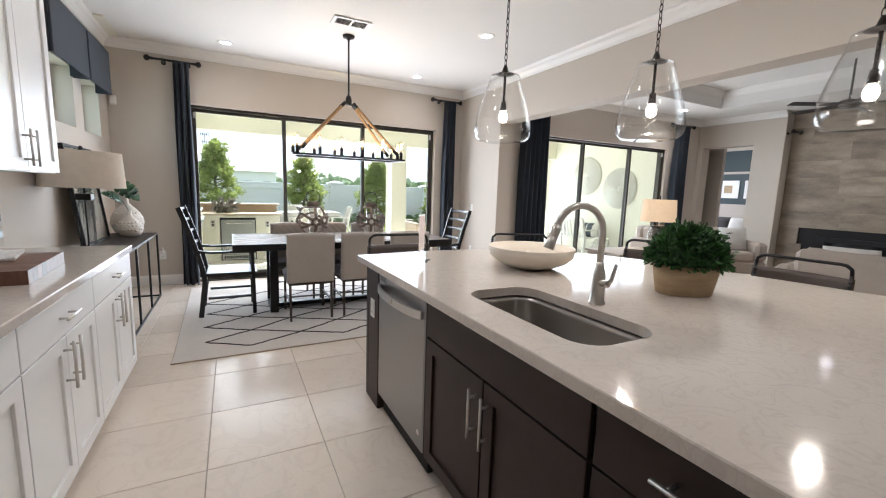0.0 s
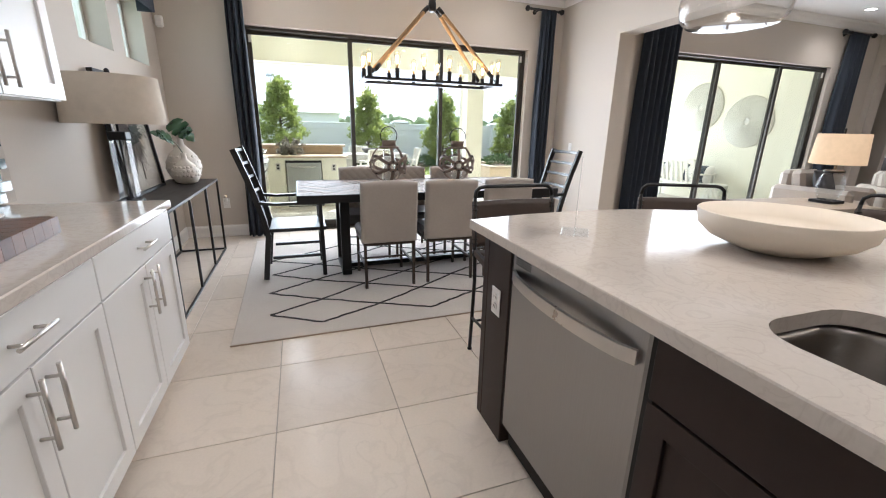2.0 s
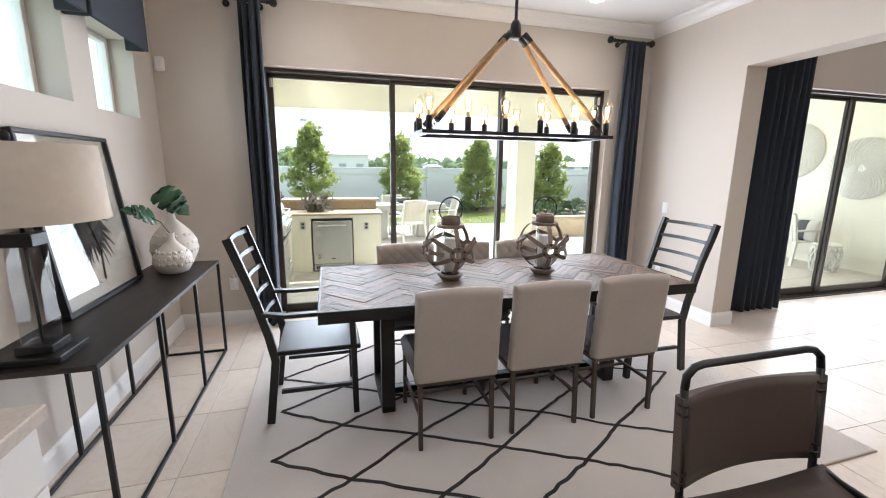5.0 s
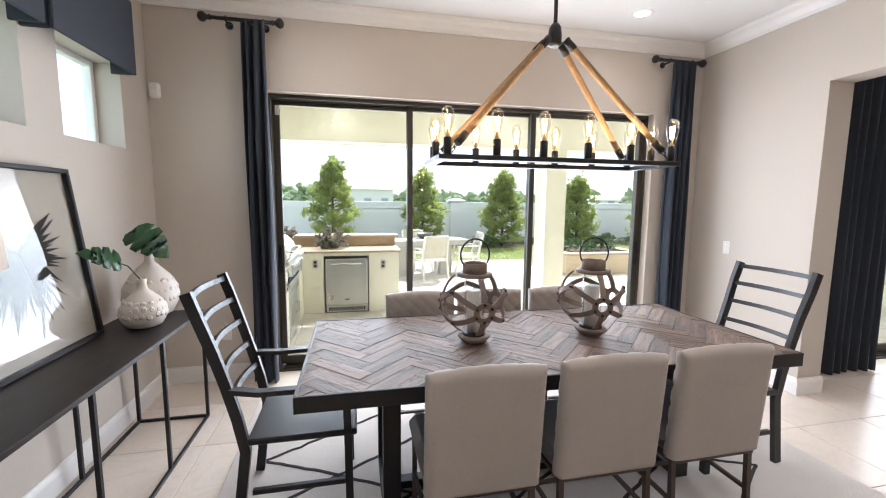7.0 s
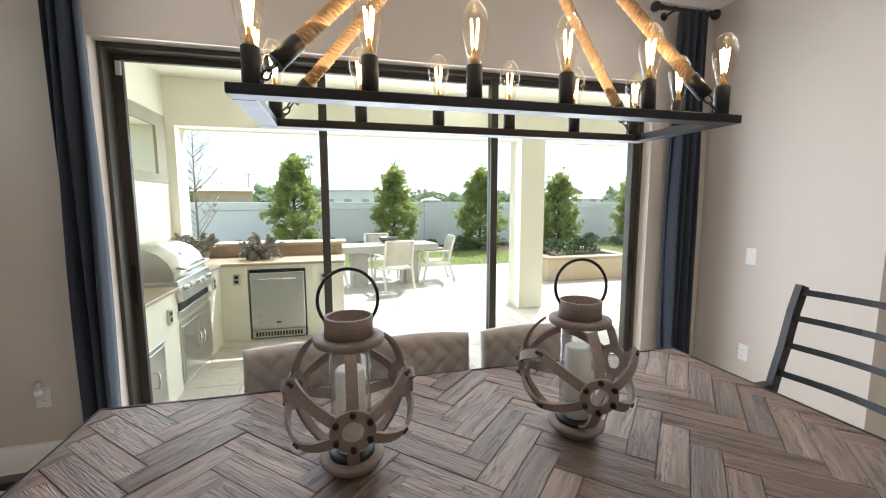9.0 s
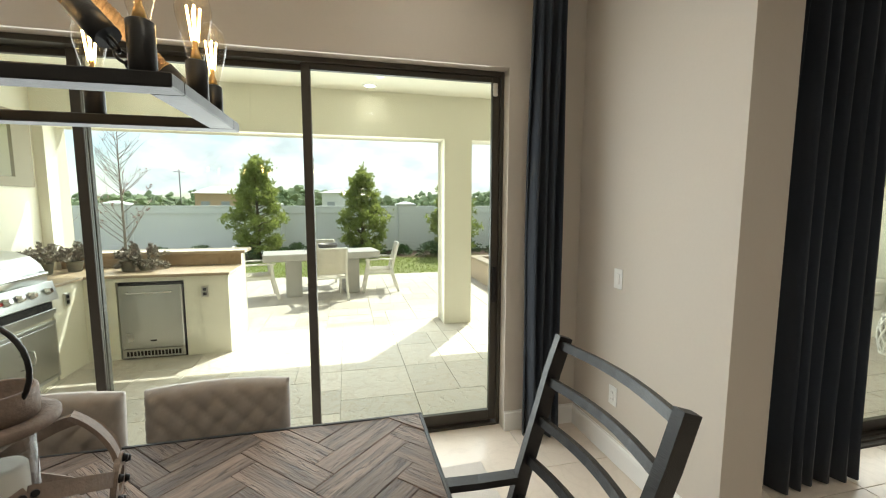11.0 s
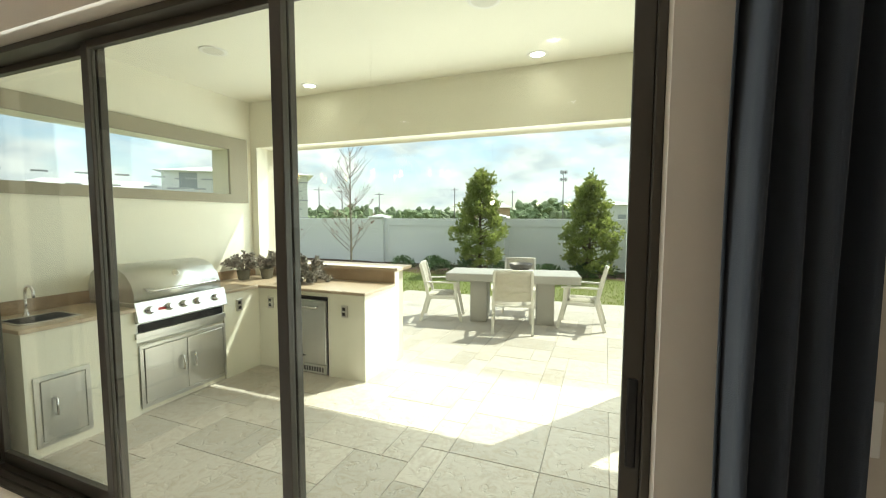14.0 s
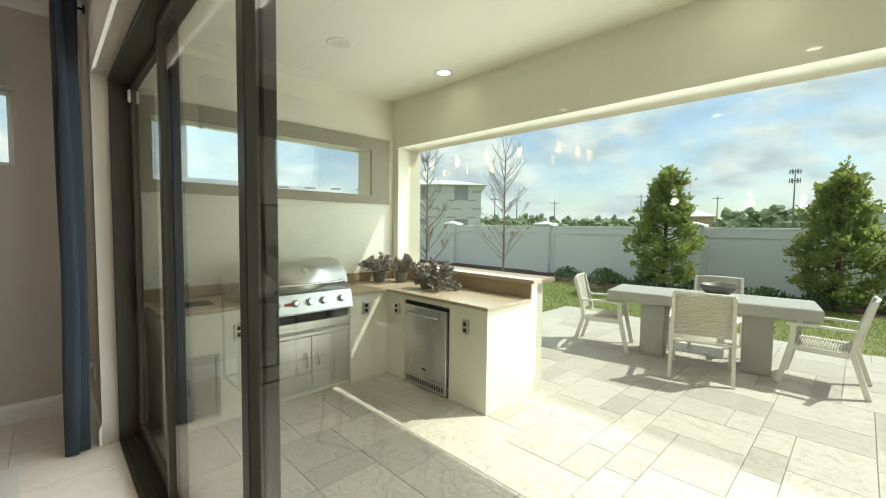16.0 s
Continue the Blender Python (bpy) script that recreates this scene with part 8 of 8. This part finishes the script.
def soft_seat(name, label, at, rz, w, d):
    """Faces -y."""
    t = thing(name, label, "armchair" if w < 1.3 else "sofa", at, rz)
    bm = G()
    box(bm, -w / 2, w / 2, -d / 2, d / 2, 0.10, 0.32, 0.03)
    part("frame", bm, UPH, t)
    n = 1 if w < 1.3 else 3
    iw = (w - 0.36) / n
    for k in range(n):
        x = -w / 2 + 0.18 + k * iw
        bm = G()
        box(bm, x + 0.004, x + iw - 0.004, -d / 2 - 0.01, d / 2 - 0.22, 0.322, 0.47, 0.04)
        part("seat_cushion", bm, UPH, t)
        bm = G()
        box(bm, x + 0.006, x + iw - 0.006, -0.09, 0.09, 0, 0.38, 0.05, pose(0, d / 2 - 0.27, 0.47, -12))
        part("back_cushion", bm, UPH, t)
    for s in (-1, 1):
        bm = G()
        box(bm, s * w / 2 - (0.18 if s > 0 else 0), s * w / 2 + (0.18 if s < 0 else 0), -d / 2, d / 2, 0.321, 0.64, 0.05)
        part("arm", bm, UPH, t)
        for y in (-d / 2 + 0.08, d / 2 - 0.08):
            bm = G()
            cyl(bm, (s * (w / 2 - 0.08), y, 0.0), (s * (w / 2 - 0.08), y, 0.10), 0.02, 0.028, 10)
            part("foot", bm, BLACK_WOOD, t)
    bm = G()
    box(bm, -w / 2 + 0.181, w / 2 - 0.181, d / 2 - 0.16, d / 2, 0.322, 0.84, 0.05)
    part("back", bm, UPH, t)


soft_seat("armchair", "beige upholstered armchair with dark pillow", (7.10, 4.75, 0), 10, 0.92, 0.88)
soft_seat("armchair", "beige upholstered armchair with cream pillow", (8.2, 4.3, 0), -40, 0.92, 0.88)
soft_seat("sofa", "long beige sofa with its back to the kitchen", (6.35, 1.35, 0), 95, 2.4, 0.95)
pillow((7.05, 4.66, 0.48), -18, 10, 0.46, 0.40, PILLOW_G, "charcoal throw pillow on the armchair")
pillow((8.18, 4.18, 0.48), -18, -40, 0.44, 0.40, PILLOW_W, "cream throw pillow on the armchair")
pillow((6.15, 1.95, 0.48), -15, 95, 0.46, 0.42, PILLOW_W, "cream throw pillow on the sofa")
pillow((6.15, 0.8, 0.48), -15, 95, 0.46, 0.42, PILLOW_G, "charcoal throw pillow on the sofa")

# stone cladding with a linear fireplace
STONE = material("brown_grey_stone_plank", (0.34, 0.28, 0.21), 0.6, vary=0.25, scale=2.2, fine=30, stretch=(1, 1.0, 3), bump=0.5, bump_scale=30, tint=(0.17, 0.135, 0.10), random_value=0.14)
SX = LRX + 0.25
bm = G()
box(bm, SX - 0.012, SX - 0.001, -0.5, 4.115, 0.001, H + 0.3)
clad = structure("stone_cladding", bm, DARKGAP, "brown grey stone plank cladding over the fireplace", "cladding")
rng = random.Random(31)
z = 0.0
while z < H + 0.2:
    y = 4.11
    first_w = rng.uniform(0.3, 0.9)
    while y > -0.4:
        w = first_w if y == 4.11 else rng.choice((0.6, 0.9, 1.2))
        y0 = max(-0.45, y - w)
        if not (z + 0.30 > 0.34 and z < 0.76 and y0 < 3.53 and y > 0.5):
            bm = G()
            box(bm, -0.022 - rng.uniform(0, 0.008), 0, 0.0003, y - y0 - 0.0003, 0.0003, 0.2997, 0.001)
            o = part("stone_plank", bm, STONE, clad)
            o.location = (SX - 0.0125, y0, z)
        y = y0
    z += 0.30
t = thing("linear_fireplace", "long black linear gas fireplace in the stone", "fireplace", (SX - 0.0125, 2.18, 0.335))
bm = G()
box(bm, -0.04, -0.002, -1.35, 1.35, 0.0, 0.42, 0.004)
part("surround", bm, BLACK_METAL, t)
bm = G()
box(bm, -0.043, -0.0405, -1.2, 1.2, 0.07, 0.34)
part("fire_glass", bm, material("black_fire_glass", (0.01, 0.01, 0.011), 0.06, vary=0.05), t)
curtain_rod(LRX - 0.03, LRX + 0.12, 3.97, 2.62, "black iron rod end with ball finial", 4.12)

# ceiling fan
t = thing("ceiling_fan", "dark ceiling fan at rest in the tray ceiling", "ceiling fan", (7.83, 2.78, 2.72))
bm = G()
lathe(bm, [(0.03, -0.06), (0.10, -0.04), (0.12, 0.0), (0.10, 0.05), (0.03, 0.07)], 24)
part("motor", bm, BRONZE, t)
bm = G()
cyl(bm, (0, 0, 0.06), (0, 0, H + 0.30 - 2.72), 0.014)
part("downrod", bm, BRONZE, t)
for k in range(5):
    bm = G()
    box(bm, 0.11, 0.75, -0.06, 0.06, -0.004, 0.004, 0.003, pose(0, 0, 0, 0, 0, k * 72 + 2) @ pose(0, 0, 0, 10))
    part("blade", bm, BLACK_WOOD, t)

# room beyond the doorway
DEN = material("dark_teal_paint", (0.055, 0.075, 0.08), 0.7, vary=0.03)
bm = G()
DX = LRX + 3.7
box(bm, DX, DX + 0.15, 2.5, 8.2, 0, H)
structure("wall_den_east", bm, PAINT, "white panelled lower wall of the den", "wall")
bm = G()
box(bm, DX - 0.012, DX - 0.001, 4.0, 8.15, 1.25, 2.10)
box(bm, DX - 0.012, DX - 0.001, 4.0, 8.15, 2.17, 2.75)
structure("wall_band_den", bm, DEN, "dark teal wall bands", "wall band")
bm = G()
box(bm, LRX + 0.25, DX, 8.0, 8.2, 0, H)
box(bm, LRX + 0.46, DX, 2.5, 2.7, 0, H)
structure("wall_den_sides", bm, PAINT, "plain den walls", "wall")
bm = G()
box(bm, LRX + 0.25, DX, LRY + 0.22, 8.2, -0.2, 0.0)
structure("floor_den", bm, TILE, "beige tiled den floor", "floor")
bm = G()
box(bm, LRX + 0.2, DX + 0.15, 2.5, 8.2, H, H + 0.1)
structure("ceiling_den", bm, CEIL, "white den ceiling", "ceiling")
bm = G()
box(bm, LRX + 0.25, LRX + 0.35, LRY, 8.2, 0, H)
structure("wall_den_west", bm, PAINT, "plain den wall", "wall")
bm = G()
box(bm, LRX + 0.9, LRX + 1.0, 5.66, 7.99, 0, H)
structure("wall_vestibule", bm, PAINT, "plain greige wall inside the doorway", "wall")
# added fill lamp; the den wall behind it has no opening
area_lamp("den_fill_light", (11.2, 7.9, 1.6), (11.2, 4, 1.2), 1.6, 1.4, 26)
for k, y in enumerate((5.55, 6.25, 6.95)):
    t = thing("framed_art", "white framed small art with wide mat", "picture", (DX - 0.013, y, 1.42), group="framed art in the den")
    bm = G()
    box(bm, -0.025, 0, -0.28, 0.28, 0, 0.50, 0.004)
    part("frame", bm, TRIM, t)
    bm = G()
    box(bm, -0.0265, -0.0252, -0.11, 0.11, 0.14, 0.36)
    part("print", bm, PALEWOOD, t)
soft_seat("sofa", "grey sofa with patterned pillows in the den", (12.0, 6.4, 0), -90, 2.2, 0.95)
for y, m_ in ((5.7, PILLOW_G), (6.1, PILLOW_W), (6.5, PILLOW_G), (6.9, PILLOW_W)):
    pillow((11.95, y, 0.48), -15, -90, 0.46, 0.44, m_, "throw pillow on the den sofa")


# ---- floor tiles ----
TS, TT = 0.545, 0.553
bm = G()
box(bm, 0.002, TS - 0.002, 0.002, TT - 0.002, -0.006, 0.0, 0.0012)
tile_mesh = mesh_of("tile", bm, TILE)
rest = G()
for i in range(-3, 26):
    for j in range(-12, 7):
        x, y = 0.04 + i * TS, 3.27 + (j - 1) * TT
        x0, x1, y0, y1 = max(x, XL), min(x + TS, LRX + 3.9), y, y + TT
        y1 = min(y1, YB + 0.085 if x0 < XR else LRY + 0.05)
        if y0 > y1 - 0.01 or x1 - x0 < 0.01 or y0 < -3.0 + 0.0:
            continue
        if -1.1 < x < 5.6 and y > -0.8:
            if x1 - x0 > TS - 0.001 and y1 - y0 > TT - 0.001:
                o = new("tile", tile_mesh)
                o.location = (x, y, 0)
            else:
                b2 = G()
                box(b2, 0.002, x1 - x0 - 0.002, 0.002, y1 - y0 - 0.002, -0.006, 0.0, 0.0012)
                o = new("tile", mesh_of("tile", b2, TILE))
                o.location = (x0, y0, 0)
            o.parent = floor
        else:
            box(rest, x0 + 0.002, x1 - 0.002, y0 + 0.002, y1 - 0.002, -0.006, 0.0)
o = part("far_tiles", rest, TILE, floor)
o["kind"] = "stuff"

# ---- patio pavers in mixed sizes ----
U = 0.205
NXP, NYP = 49, 38
used = set()
rng = random.Random(21)
paver_mesh = {}
rest = G()
count = 0
spots = [(i, j) for j in range(NYP) for i in range(NXP)]
for i, j in spots:
    if (i, j) in used:
        continue
    sizes = [(3, 2), (2, 3), (3, 3), (2, 2), (1, 2), (2, 1), (1, 1)]
    w8 = [5, 3, 4, 3, 1, 1, 0.01]
    order = sorted(sizes, key=lambda s: -rng.random() ** (1.0 / w8[sizes.index(s)]))
    for w, h in order:
        cells = [(i + a, j + b) for a in range(w) for b in range(h)]
        if all(c not in used and c[0] < NXP and c[1] < NYP for c in cells):
            break
    used.update(cells)
    x, y = -0.88 + i * U, 6.70 + j * U
    if x > 4.1 or y > 12.2:
        if y < 13.45:
            box(rest, x + 0.003, x + w * U - 0.003, y + 0.003, min(13.5, y + h * U - 0.003), PZ - 0.02, PZ, 0)
        continue
    if (w, h) not in paver_mesh:
        b2 = G()
        box(b2, 0.0015, w * U - 0.0015, 0.0015, h * U - 0.0015, -0.02, 0.0, 0.003)
        paver_mesh[w, h] = mesh_of("paver", b2, PAVER)
    o = new("paver", paver_mesh[w, h])
    o.location = (x, y, PZ + rng.uniform(-0.0008, 0.0008))
    o.parent = patio
for k in range(30):
    x = 4.0 + (k % 10) * 0.52
    y = 5.93 + (k // 10) * 0.255
    box(rest, x + 0.003, x + 0.517, y + 0.003, y + 0.252, PZ - 0.02, PZ, 0)
o = part("far_pavers", rest, PAVER, patio)
o["kind"] = "stuff"
